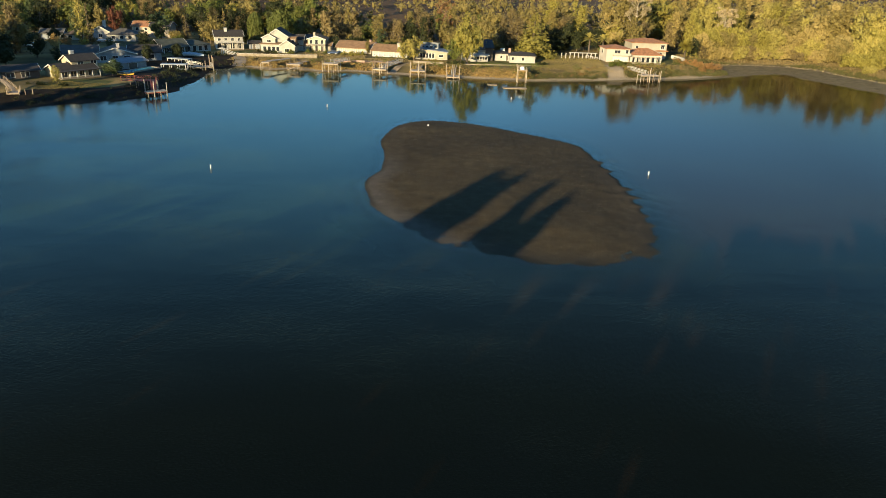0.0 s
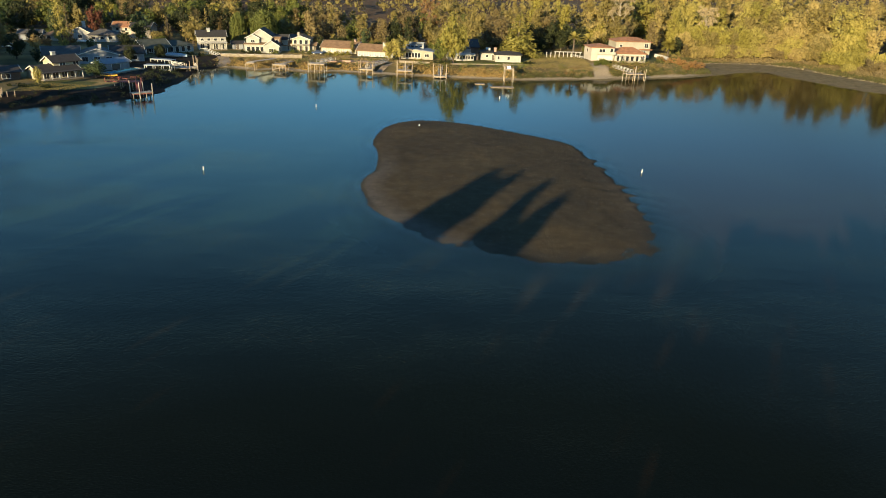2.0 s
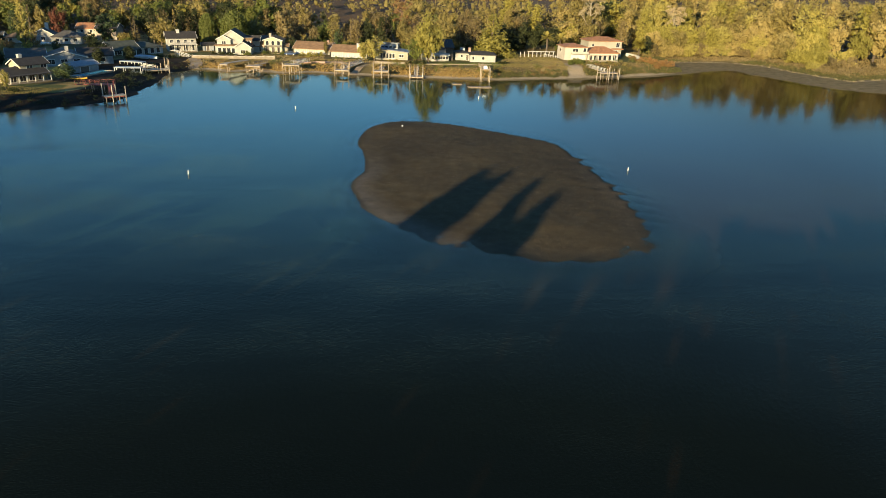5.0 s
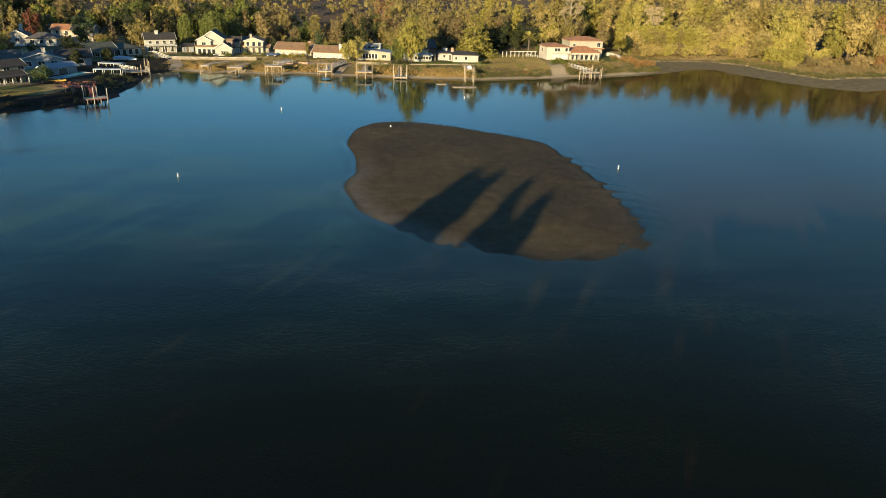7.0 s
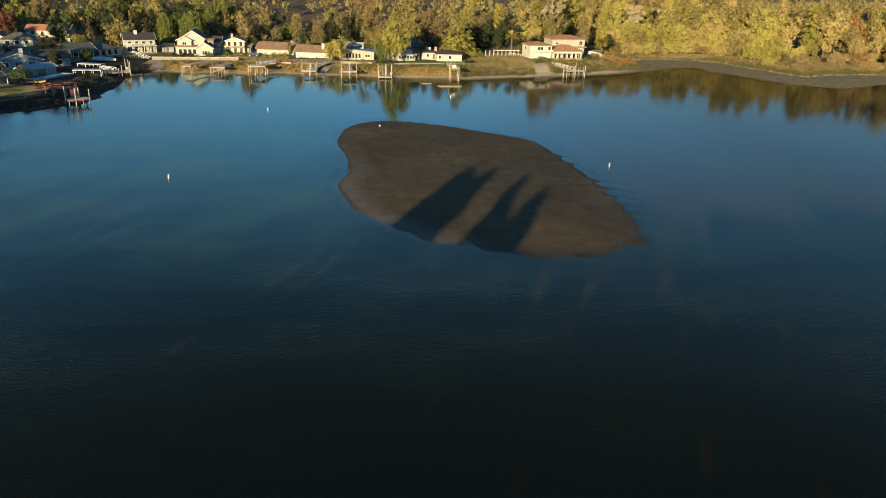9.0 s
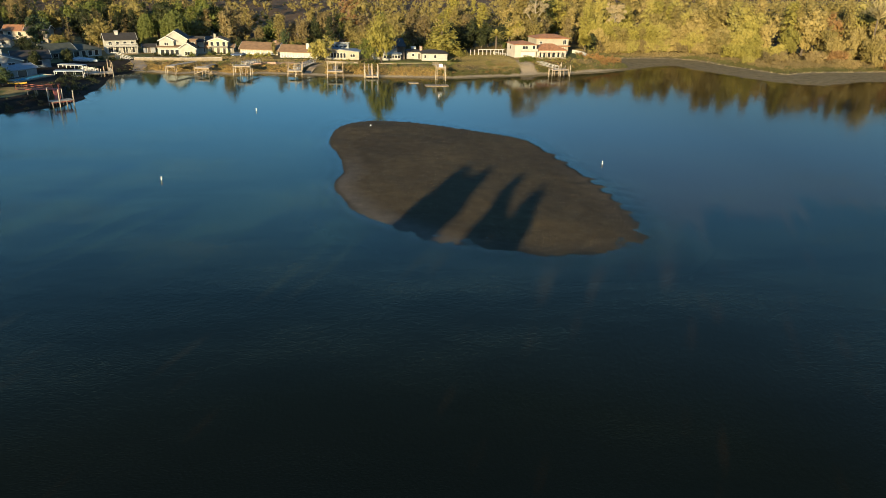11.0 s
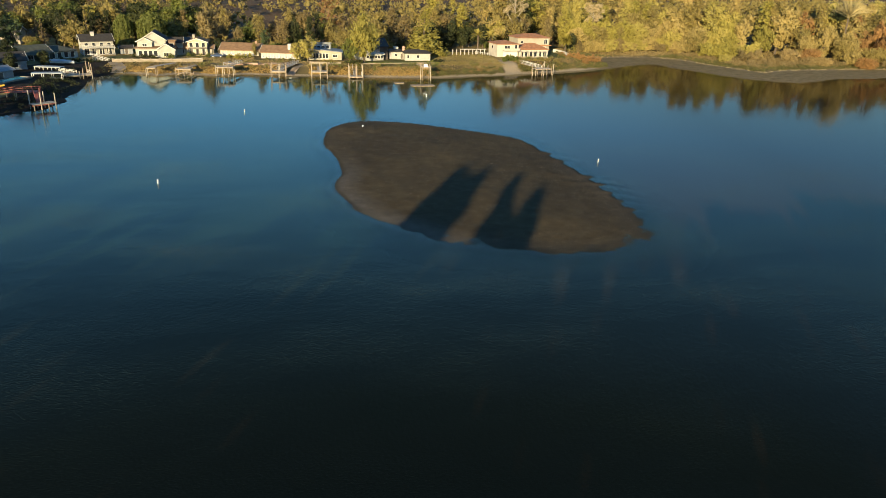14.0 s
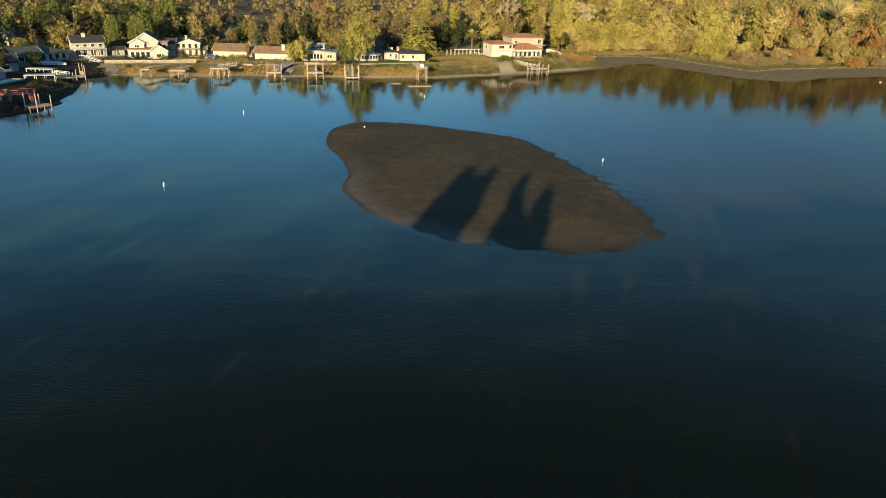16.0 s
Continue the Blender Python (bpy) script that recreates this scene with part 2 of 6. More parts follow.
BROWN_ROOF = surface("brown_shingles", (0.25, 0.15, 0.075), 0.85, scale=0.8, fine=9, spread=0.3, bump=0.6)
RED_ROOF = surface("red_clay_tiles", (0.40, 0.185, 0.08), 0.8, scale=1.0, fine=7, spread=0.35, bump=0.9, stain=(0.32, 0.12, 0.07))
TRIM = surface("white_trim", (0.568, 0.55, 0.49), 0.6, spread=0.08)
DARK_TRIM = surface("brown_trim", (0.16, 0.10, 0.06), 0.7)
BRICK = surface("chimney_brick", (0.42, 0.27, 0.20), 0.9, scale=2, fine=12, bump=0.8)
TIMBER = surface("weathered_pier_timber", (0.36, 0.28, 0.19), 0.85, scale=1.5, fine=10, spread=0.35, stain=(0.18, 0.14, 0.10), stretch=(1, 1, 0.25))
PALE_TIMBER = surface("sun_bleached_timber", (0.44, 0.38, 0.29), 0.85, scale=1.5, fine=10, spread=0.3, stain=(0.30, 0.25, 0.19))
RED_PAINT = surface("faded_red_oxide_paint", (0.36, 0.095, 0.06), 0.7, scale=1.2, spread=0.3, stain=(0.22, 0.10, 0.07))
CONCRETE = surface("concrete", (0.27, 0.215, 0.15), 0.9, spread=0.2, stain=(0.26, 0.24, 0.20))
STONE_WALL = surface("tan_block_wall", (0.31, 0.26, 0.185), 0.9, scale=1.2, fine=6, spread=0.3, bump=0.8, stain=(0.28, 0.23, 0.16))
BARK = surface("tree_bark", (0.13, 0.10, 0.07), 0.95, scale=1.5, fine=9, spread=0.35, bump=0.9, stretch=(1, 1, 0.3))
RED_BARK = surface("reddish_brown_bark", (0.24, 0.14, 0.09), 0.95, scale=1.5, fine=9, spread=0.35, bump=0.6)
PALE_BARK = surface("pale_sycamore_bark", (0.42, 0.36, 0.27), 0.9, scale=1.0, fine=7, spread=0.3, stain=(0.34, 0.28, 0.20), bump=0.5)
PLASTIC = surface("white_buoy_plastic", (0.66, 0.66, 0.64), 0.4, spread=0.06, bump=0.05, vary=0)
PINK_PLASTIC = surface("pink_red_float_plastic", (0.75, 0.14, 0.13), 0.4, spread=0.08, bump=0.05, vary=0)
ORANGE = surface("orange_band", (0.75, 0.22, 0.05), 0.5, spread=0.08, bump=0.05)
HULL = surface("white_gelcoat", (0.78, 0.79, 0.80), 0.3, spread=0.06, bump=0.05, stain=(0.60, 0.60, 0.58))
# pale cover, its colour lowered too for the shade by the inlet
TARP = surface("pale_boat_cover", (0.42, 0.46, 0.50), 0.7, spread=0.15, stain=(0.42, 0.46, 0.50))
POOL = surface("turquoise_pool_water", (0.10, 0.40, 0.50), 0.08, spread=0.12, bump=0.1)
CANOE = surface("yellow_canoe_plastic", (0.75, 0.42, 0.06), 0.5, spread=0.15)
RUBBER = surface("black_rubber", (0.03, 0.03, 0.03), 0.8)
CAR_BLUE = surface("dark_blue_car_paint", (0.06, 0.09, 0.16), 0.25, spread=0.05, bump=0.02)
DOOR_PAINT = surface("dark_door_paint", (0.10, 0.085, 0.07), 0.6)

LEAF_GREEN = foliage("leaves_green", (0.057, 0.077, 0.019), (0.134, 0.156, 0.035), (0.242, 0.249, 0.064))
# dark green of its own kind; on some plants it stands for shade
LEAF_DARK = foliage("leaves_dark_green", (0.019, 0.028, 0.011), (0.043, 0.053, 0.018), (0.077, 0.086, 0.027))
LEAF_OLIVE = foliage("leaves_olive", (0.12, 0.098, 0.034), (0.26, 0.213, 0.07), (0.35, 0.29, 0.10))
LEAF_YELLOW = foliage("leaves_autumn_yellow", (0.24, 0.20, 0.055), (0.425, 0.37, 0.10), (0.53, 0.47, 0.14))
LEAF_GOLD = foliage("leaves_golden_olive", (0.225, 0.175, 0.06), (0.40, 0.318, 0.115), (0.51, 0.415, 0.16))
LEAF_RUST = foliage("leaves_rust_brown", (0.15, 0.085, 0.034), (0.32, 0.185, 0.072), (0.44, 0.265, 0.11))
LEAF_RED = foliage("leaves_dark_red", (0.09, 0.032, 0.02), (0.17, 0.062, 0.036), (0.23, 0.10, 0.05))
LEAF_PALE = foliage("leaves_pale_straw", (0.287, 0.221, 0.117), (0.464, 0.376, 0.211), (0.608, 0.508, 0.304))
LEAF_BROWN = foliage("leaves_brown_olive", (0.10, 0.076, 0.034), (0.215, 0.168, 0.074), (0.31, 0.24, 0.108))
LEAF_TEAL = foliage("leaves_blue_green", (0.031, 0.052, 0.026), (0.068, 0.099, 0.042), (0.114, 0.146, 0.062))
LEAF_STRAW = foliage("leaves_straw_tan", (0.17, 0.125, 0.05), (0.33, 0.25, 0.11), (0.45, 0.36, 0.18))
LEAF_MARSH = foliage("leaves_marsh_green", (0.07, 0.075, 0.025), (0.15, 0.15, 0.05), (0.24, 0.22, 0.08))
LEAF_RUSSET = foliage("leaves_russet_gold", (0.24, 0.155, 0.05), (0.46, 0.32, 0.11), (0.58, 0.43, 0.17))
LEAF_LIME = foliage("leaves_yellow_green", (0.14, 0.13, 0.028), (0.32, 0.285, 0.064), (0.44, 0.40, 0.105))
SHOOTS = surface("straw_olive_shoots", (0.40, 0.33, 0.15), 0.9, spread=0.3)
SAND = surface("tan_sandy_concrete", (0.34, 0.25, 0.15), 0.95, scale=0.5, fine=5, spread=0.4, stain=(0.20, 0.15, 0.09))
PEBBLE = surface("pale_pebbles", (0.17, 0.135, 0.095), 0.9, spread=0.35, vary=0)

# ---- helpers for meshes ----
def part(name, bm, material, parent=None, label=""):
    """Links a bmesh as one mesh object under a thing or a part."""
    me = bpy.data.meshes.new(name)
    bm.to_mesh(me)
    bm.free()
    me.materials.append(material)
    ob = new(name, me)
    ob.parent = parent
    if label:
        ob["label"] = label
    return ob


def thing(name, m, label, category, group="", kind=""):
    ob = new(name)
    ob.empty_display_size = 0.3
    ob.matrix_basis = m
    return tagged(ob, label, category, group, kind)


def box(bm, x0, x1, y0, y1, z0, z1, m=None):
    v = [bm.verts.new((x, y, z)) for z in (z0, z1) for x, y in ((x0, y0), (x1, y0), (x1, y1), (x0, y1))]
    for f in ((3, 2, 1, 0), (4, 5, 6, 7), (0, 1, 5, 4), (1, 2, 6, 5), (2, 3, 7, 6), (3, 0, 4, 7)):
        bm.faces.new([v[i] for i in f])
    if m is not None:
        bmesh.ops.transform(bm, matrix=m, verts=v)
    return v


def boxes(*rows):
    bm = bmesh.new()
    for r in rows:
        box(bm, *r)
    return bm


def beam(bm, a, b, r0, r1=None, seg=6, cap=True):
    """A tapered round bar from a to b."""
    r1 = r0 if r1 is None else r1
    a, b = Vector(a), Vector(b)
    turn = (b - a).to_track_quat("Z", "Y").to_matrix()
    rings = []
    for c, r in ((a, r0), (b, r1)):
        rings.append([bm.verts.new(c + turn @ Vector((r * math.cos(6.2832 * k / seg), r * math.sin(6.2832 * k / seg), 0))) for k in range(seg)])
    for k in range(seg):
        bm.faces.new((rings[0][k], rings[0][(k + 1) % seg], rings[1][(k + 1) % seg], rings[1][k]))
    if cap:
        bm.faces.new(rings[0][::-1])
        bm.faces.new(rings[1])


def plank(bm, a, b, w, h):
    """A square bar from a to b, w wide and h high."""
    a, b = Vector(a), Vector(b)
    d = b - a
    side = Vector((-d.y, d.x, 0))
    side = side.normalized() * w / 2 if side.length > 1e-4 else Vector((w / 2, 0, 0))
    up = d.cross(side)
    up = up.normalized() * h / 2 if d.length else Vector((0, 0, h / 2))
    v = [bm.verts.new(p + s * side + u * up) for p in (a, b) for s, u in ((-1, -1), (1, -1), (1, 1), (-1, 1))]
    for f in ((3, 2, 1, 0), (4, 5, 6, 7), (0, 1, 5, 4), (1, 2, 6, 5), (2, 3, 7, 6), (3, 0, 4, 7)):
        bm.faces.new([v[i] for i in f])


def loft(bm, rings, cap=True):
    """Skins a row of rings, each a list of places."""
    made = [[bm.verts.new(p) for p in ring] for ring in rings]
    n = len(made[0])
    for a, b in zip(made, made[1:]):
        for k in range(n):
            bm.faces.new((a[k], a[(k + 1) % n], b[(k + 1) % n], b[k]))
    if cap:
        bm.faces.new(made[0][::-1])
        bm.faces.new(made[-1])


# ---- ground, water, island ----
# the bend before (-107, 160) is unseen land added for the shading trees
FAR_SHORE = [(-900, -20), (-420, 30), (-140, 58), (-119, 85), (-117, 120), (-113, 150), (-107, 160), (-101, 169), (-88, 177), (-80, 185.5), (-78, 194), (-79.5, 209), (-79, 216), (-82, 238),
             (-73, 244), (-63, 239), (-56, 244), (-47, 239), (-36, 243), (-23, 240), (-4, 238), (8, 236.5), (27, 236), (37, 239.5), (55, 244), (77, 251.5), (90, 257),
             (105, 266), (118, 275), (129, 278), (131, 268), (136, 258), (140, 246), (148, 235), (161, 228), (181, 237), (215, 242), (300, 236), (450, 200), (900, 120)]
NEAR_SHORE = [(900, -120), (300, -70), (60, -45), (0, -32), (-40, -20), (-90, -14), (-200, -10), (-420, 0), (-900, -40)]
LAKE = np.array(FAR_SHORE + NEAR_SHORE, float)
PLATEAU = ([-140, -110, -90, -60, -40, -25, 0, 22, 60, 85, 120], [2.2, 2.0, 1.4, 1.4, 1.3, 1.8, 2.2, 2.3, 3.3, 3.5, 2.6])


def edge_distance(ring, x, y):
    """Distance from the outline, plus inside and minus outside."""
    best, inside = np.full(x.shape, 1e9), np.zeros(x.shape, bool)
    for (ax, ay), (bx, by) in zip(ring, np.roll(ring, -1, 0)):
        dx, dy = bx - ax, by - ay
        k = np.clip(((x - ax) * dx + (y - ay) * dy) / (dx * dx + dy * dy), 0, 1)
        best = np.minimum(best, np.hypot(x - ax - k * dx, y - ay - k * dy))
        if by != ay:
            inside ^= ((ay > y) != (by > y)) & (x < (bx - ax) * (y - ay) / (by - ay) + ax)
    return np.where(inside, best, -best)


def ripple(x, y, s, k=0.0):
    return np.sin(x / s + 1.3 * np.sin(y / s * 0.7 + k)) * np.cos(y / s * 1.1 + 1.7 * np.sin(x / s * 0.6 - k))


def ground_height(x, y):
    x, y = np.asarray(x, float), np.asarray(y, float)
    d = -edge_distance(LAKE, x, y) + 0.7 * ripple(x, y, 4.0) + 0.5 * ripple(x, y, 1.9, 2.0)
    top = np.interp(x, *PLATEAU)
    bank = np.interp(d, [0, 2, 5, 10, 15], [0, 0.08, 0.22, 0.92, 1.0]) * top
    flat = np.interp(d, [0, 10, 24, 34, 60], [0, 0.25, 0.6, 1.5, 2.6])
    east = np.clip((x - 88) / 22, 0, 1)
    z = bank * (1 - east) + flat * east
    z = np.where(d < 0, np.maximum(-2.2, d * 0.14), z)
    north = np.clip(y - 335, 0, None)
    hill = np.interp(north, [0, 60, 160, 300, 700, 4000], [0, 3, 8, 14, 26, 60]) * np.clip((130 - x) / 70, 0, 1)
    land = np.clip(d / 30, 0, 1)
    return z + hill * land + land * 0.25 * ripple(x, y, 11.0, 1.0)


def axis(lo, hi, step, reach):
    inner = list(np.arange(lo, hi + 0.1, step))
    grow, a = [], step
    while inner[-1] + sum(grow) + a < reach:
        grow.append(a)
        a *= 1.35
    out = np.cumsum(grow)
    return np.array([inner[0] - v for v in out[::-1]] + inner + [inner[-1] + v for v in out])


LAWNS = [(-113, -97, 184, 200), (-84, -78, 264, 282), (-90, -80, 268, 276), (3, 32, 256, 272), (74, 94, 268, 296), (-60, -48, 268, 284), (-34, -16, 262, 274)]


def build_ground():
    xs, ys = axis(-230, 320, 2.3, 4200), axis(118, 420, 2.3, 4200)
    gx, gy = np.meshgrid(xs, ys)
    gz = ground_height(gx, gy)
    n, rows = len(xs), len(ys)
    verts = np.stack([gx.ravel(), gy.ravel(), gz.ravel()], 1)
    i = (np.arange(rows - 1)[:, None] * n + np.arange(n - 1)[None]).ravel()
    faces = np.stack([i, i + 1, i + n + 1, i + n], 1)
    me = bpy.data.meshes.new("ground")
    me.from_pydata(verts.tolist(), [], faces.tolist())
    d = -edge_distance(LAKE, gx, gy)
    east = np.clip((gx - 88) / 22, 0, 1)
    mud = np.clip(1.2 - d / 2.2, 0, 1) * (1 - east) + np.clip(1.6 - d / 20, 0, 1) * east
    gravel = np.clip(1.15 - abs(d - 2.6) / 2.6, 0, 1) * (1 - east) * np.clip((gx + 78) / 6, 0, 1) + 0.95 * np.clip(1.2 - abs(d - 21.5) / 1.8, 0, 1) * east + np.clip((3.4 - abs(gx - 57.3)) / 1.5, 0, 1) * np.clip((20 - d) / 4, 0, 1)
    lawn = np.zeros_like(gx)
    for a, b, c, e in LAWNS:
        inside = np.minimum.reduce([gx - a, b - gx, gy - c, e - gy])
        lawn = np.maximum(lawn, np.clip(inside / 3 + 0.3, 0, 1))
    hill = np.clip((gy - 318) / 30, 0, 1)
    # the last mask lays the shade-darkened soil over the western bank
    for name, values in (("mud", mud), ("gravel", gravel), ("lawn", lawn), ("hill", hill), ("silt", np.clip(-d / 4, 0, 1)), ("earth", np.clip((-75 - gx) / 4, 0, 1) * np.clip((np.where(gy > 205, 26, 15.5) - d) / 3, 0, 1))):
        me.attributes.new(name, "FLOAT", "POINT").data.foreach_set("value", values.ravel().astype(np.float32))
    me.polygons.foreach_set("use_smooth", [True] * len(me.polygons))
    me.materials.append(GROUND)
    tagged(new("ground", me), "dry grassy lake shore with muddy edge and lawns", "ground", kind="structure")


ISLAND = [(-15.4, 115.6), (-13.6, 124.3), (-14.0, 134.5), (-15.6, 146.5), (-14.8, 156), (-12.3, 163.6), (-6.2, 168.6), (4, 166.6), (16.8, 158), (27, 148.2), (29.4, 134), (30.6, 122), (31.1, 112.8),
          (30.9, 104), (29.9, 95.5), (28.9, 88.9), (25.0, 83.6), (17.0, 82.2), (10.8, 82.9), (4, 86.6), (-1.4, 88.4), (-4.8, 92.4), (-8.3, 96.4), (-12.5, 103.0)]


def smooth_ring(ring, n=6):
    """The closed curve through the corners of an outline."""
    p = np.array(ring, float)
    a, b, c, d = np.roll(p, 1, 0), p, np.roll(p, -1, 0), np.roll(p, -2, 0)
    k = np.arange(n)[None, :, None] / n
    a, b, c, d = (q[:, None] for q in (a, b, c, d))
    q = 0.5 * (2 * b + (c - a) * k + (2 * a - 5 * b + 4 * c - d) * k ** 2 + (3 * b - a - 3 * c + d) * k ** 3)
    return q.reshape(-1, 2)


ISLAND_RING = smooth_ring(ISLAND)


def island_height(gx, gy):
    """The bed round the island, and the distance inside its waterline."""
    d = edge_distance(ISLAND_RING, gx, gy)
    d = d + 0.16 * ripple(gx, gy, 4.1) + 0.10 * ripple(gx, gy, 1.3, 1.0)
    along = gy + 0.25 * gx
    tooth = np.abs(((along / 5.2) + 0.25 * np.sin(along / 9)) % 1.0 - 0.35)
    east = np.clip((gx - 22) / 5, 0, 1) * np.clip((gy - 94) / 6, 0, 1) * np.clip((150 - gy) / 10, 0, 1)
    d = d + east * (np.clip(1 - tooth * 3.4, 0, 1) * (1.3 + 0.7 * np.sin(along * 0.37) + 0.4 * np.sin(along * 1.1)) - 0.5)
    soft = np.clip((118 - gy) / 25, 0, 1)
    rise = np.interp(d, [-9, -3, 0, 0.5, 6, 18, 30], [-1.9, -0.45, 0, 0.14, 0.34, 0.62, 0.75])
    low = np.interp(d, [-12, -6, -3, 0, 3, 10, 20, 30], [-1.3, -0.42, -0.16, -0.01, 0.05, 0.28, 0.60, 0.75])
    low = low + np.clip(1 - np.abs(d) / 4.5, 0, 1) * (0.035 * ripple(gx, gy, 1.9, 5.0) + 0.03 * ripple(gx, gy, 0.8, 2.0))
    return rise * (1 - soft) + low * soft, d


def build_water():
    """The lake's level sheet, finer round the island; it knows its depth, where sunlit teal is coloured in and where
    its reflection is dimmed.
    """
    xs, ys = axis(-140, 240, 1.3, 1500), axis(60, 300, 1.3, 900)
    gx, gy = np.meshgrid(xs, ys)
    keep_y = gy < 330
    bed = np.maximum(np.where(edge_distance(ISLAND_RING, gx, gy) > -9, island_height(gx, gy)[0], -9), ground_height(gx, gy))
    n, rows = len(xs), len(ys)
    i = (np.arange(rows - 1)[:, None] * n + np.arange(n - 1)[None]).ravel()
    faces = np.stack([i, i + 1, i + n + 1, i + n], 1)
    faces = faces[(bed.ravel()[faces].min(1) < 0.3) & keep_y.ravel()[faces].all(1)]
    me = bpy.data.meshes.new("water")
    me.from_pydata(np.stack([gx.ravel(), gy.ravel(), 0 * gx.ravel()], 1).tolist(), [], faces.tolist())
    # mask of the teal put in for sunlit water, stronger westward
    cloud = np.clip((45 - gx) / 60, 0, 1) * np.clip((gy - 46) / 45, 0, 1)
    # the last mask paints the reflection weaker towards the east
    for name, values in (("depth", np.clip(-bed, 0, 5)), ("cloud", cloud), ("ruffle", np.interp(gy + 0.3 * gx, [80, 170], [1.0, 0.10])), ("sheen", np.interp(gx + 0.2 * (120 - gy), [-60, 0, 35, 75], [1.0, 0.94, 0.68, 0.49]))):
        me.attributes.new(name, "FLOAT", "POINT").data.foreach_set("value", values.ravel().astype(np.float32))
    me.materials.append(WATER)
    tagged(new("water", me), "dark blue calm lake water with fine ripples", "lake", kind="structure")


def build_island():
    """A low bar of bare mud, cusped by waves along its eastern edge."""
    step = 0.4
    xs, ys = np.arange(-26, 42, step), np.arange(70, 180, step)
    gx, gy = np.meshgrid(xs, ys)
    z, d = island_height(gx, gy)
    z += np.clip(d / 4, 0, 1) * (0.035 * ripple(gx, gy, 1.6, 3.0) + 0.05 * ripple(gx, gy, 5.0) + 0.02 * np.random.RandomState(4).randn(*gx.shape))
    n, rows = len(xs), len(ys)
    i = (np.arange(rows - 1)[:, None] * n + np.arange(n - 1)[None]).ravel()
    faces = np.stack([i, i + 1, i + n + 1, i + n], 1)
    keep = d.ravel()[faces].max(1) > -10
    me = bpy.data.meshes.new("mud_island")
    me.from_pydata(np.stack([gx.ravel(), gy.ravel(), z.ravel()], 1).tolist(), [], faces[keep].tolist())
    # depth dimming painted on the submerged mud, full at 1.2 m
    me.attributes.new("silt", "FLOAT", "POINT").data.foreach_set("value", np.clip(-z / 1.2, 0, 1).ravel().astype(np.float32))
    shore = np.clip(1 - (d - 1.5) / 3.5, 0, 1) * np.clip((140 - gy) / 20, 0.15, 1) * np.clip((8 - gx) / 10, 0.25, 1) * 0.6
    me.attributes.new("wet", "FLOAT", "POINT").data.foreach_set("value", (shore * np.clip(d + 1.5, 0, 1)).ravel().astype(np.float32))
    damp = np.clip(1 - (d + 0.3 * ripple(gx, gy, 2.3)) / 4.5, 0, 1) * np.clip((104 - gy) / 10, 0, 1) * np.clip((gx - 2) / 8, 0, 1) * 0.75
    rim = np.clip(1.1 - abs(d + 0.15 * ripple(gx, gy, 1.1)) / 0.8, 0, 1) * np.clip((gy - 96) / 10, 0, 1) * 0.8
    damp = np.maximum(damp, rim)
    me.attributes.new("damp", "FLOAT", "POINT").data.foreach_set("value", damp.ravel().astype(np.float32))
    me.polygons.foreach_set("use_smooth", [True] * len(me.polygons))
    me.materials.append(MUD)
    tagged(new("mud_island", me), "low bare brown mud island standing out of the lake", "mud island", kind="structure")


build_ground()
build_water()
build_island()

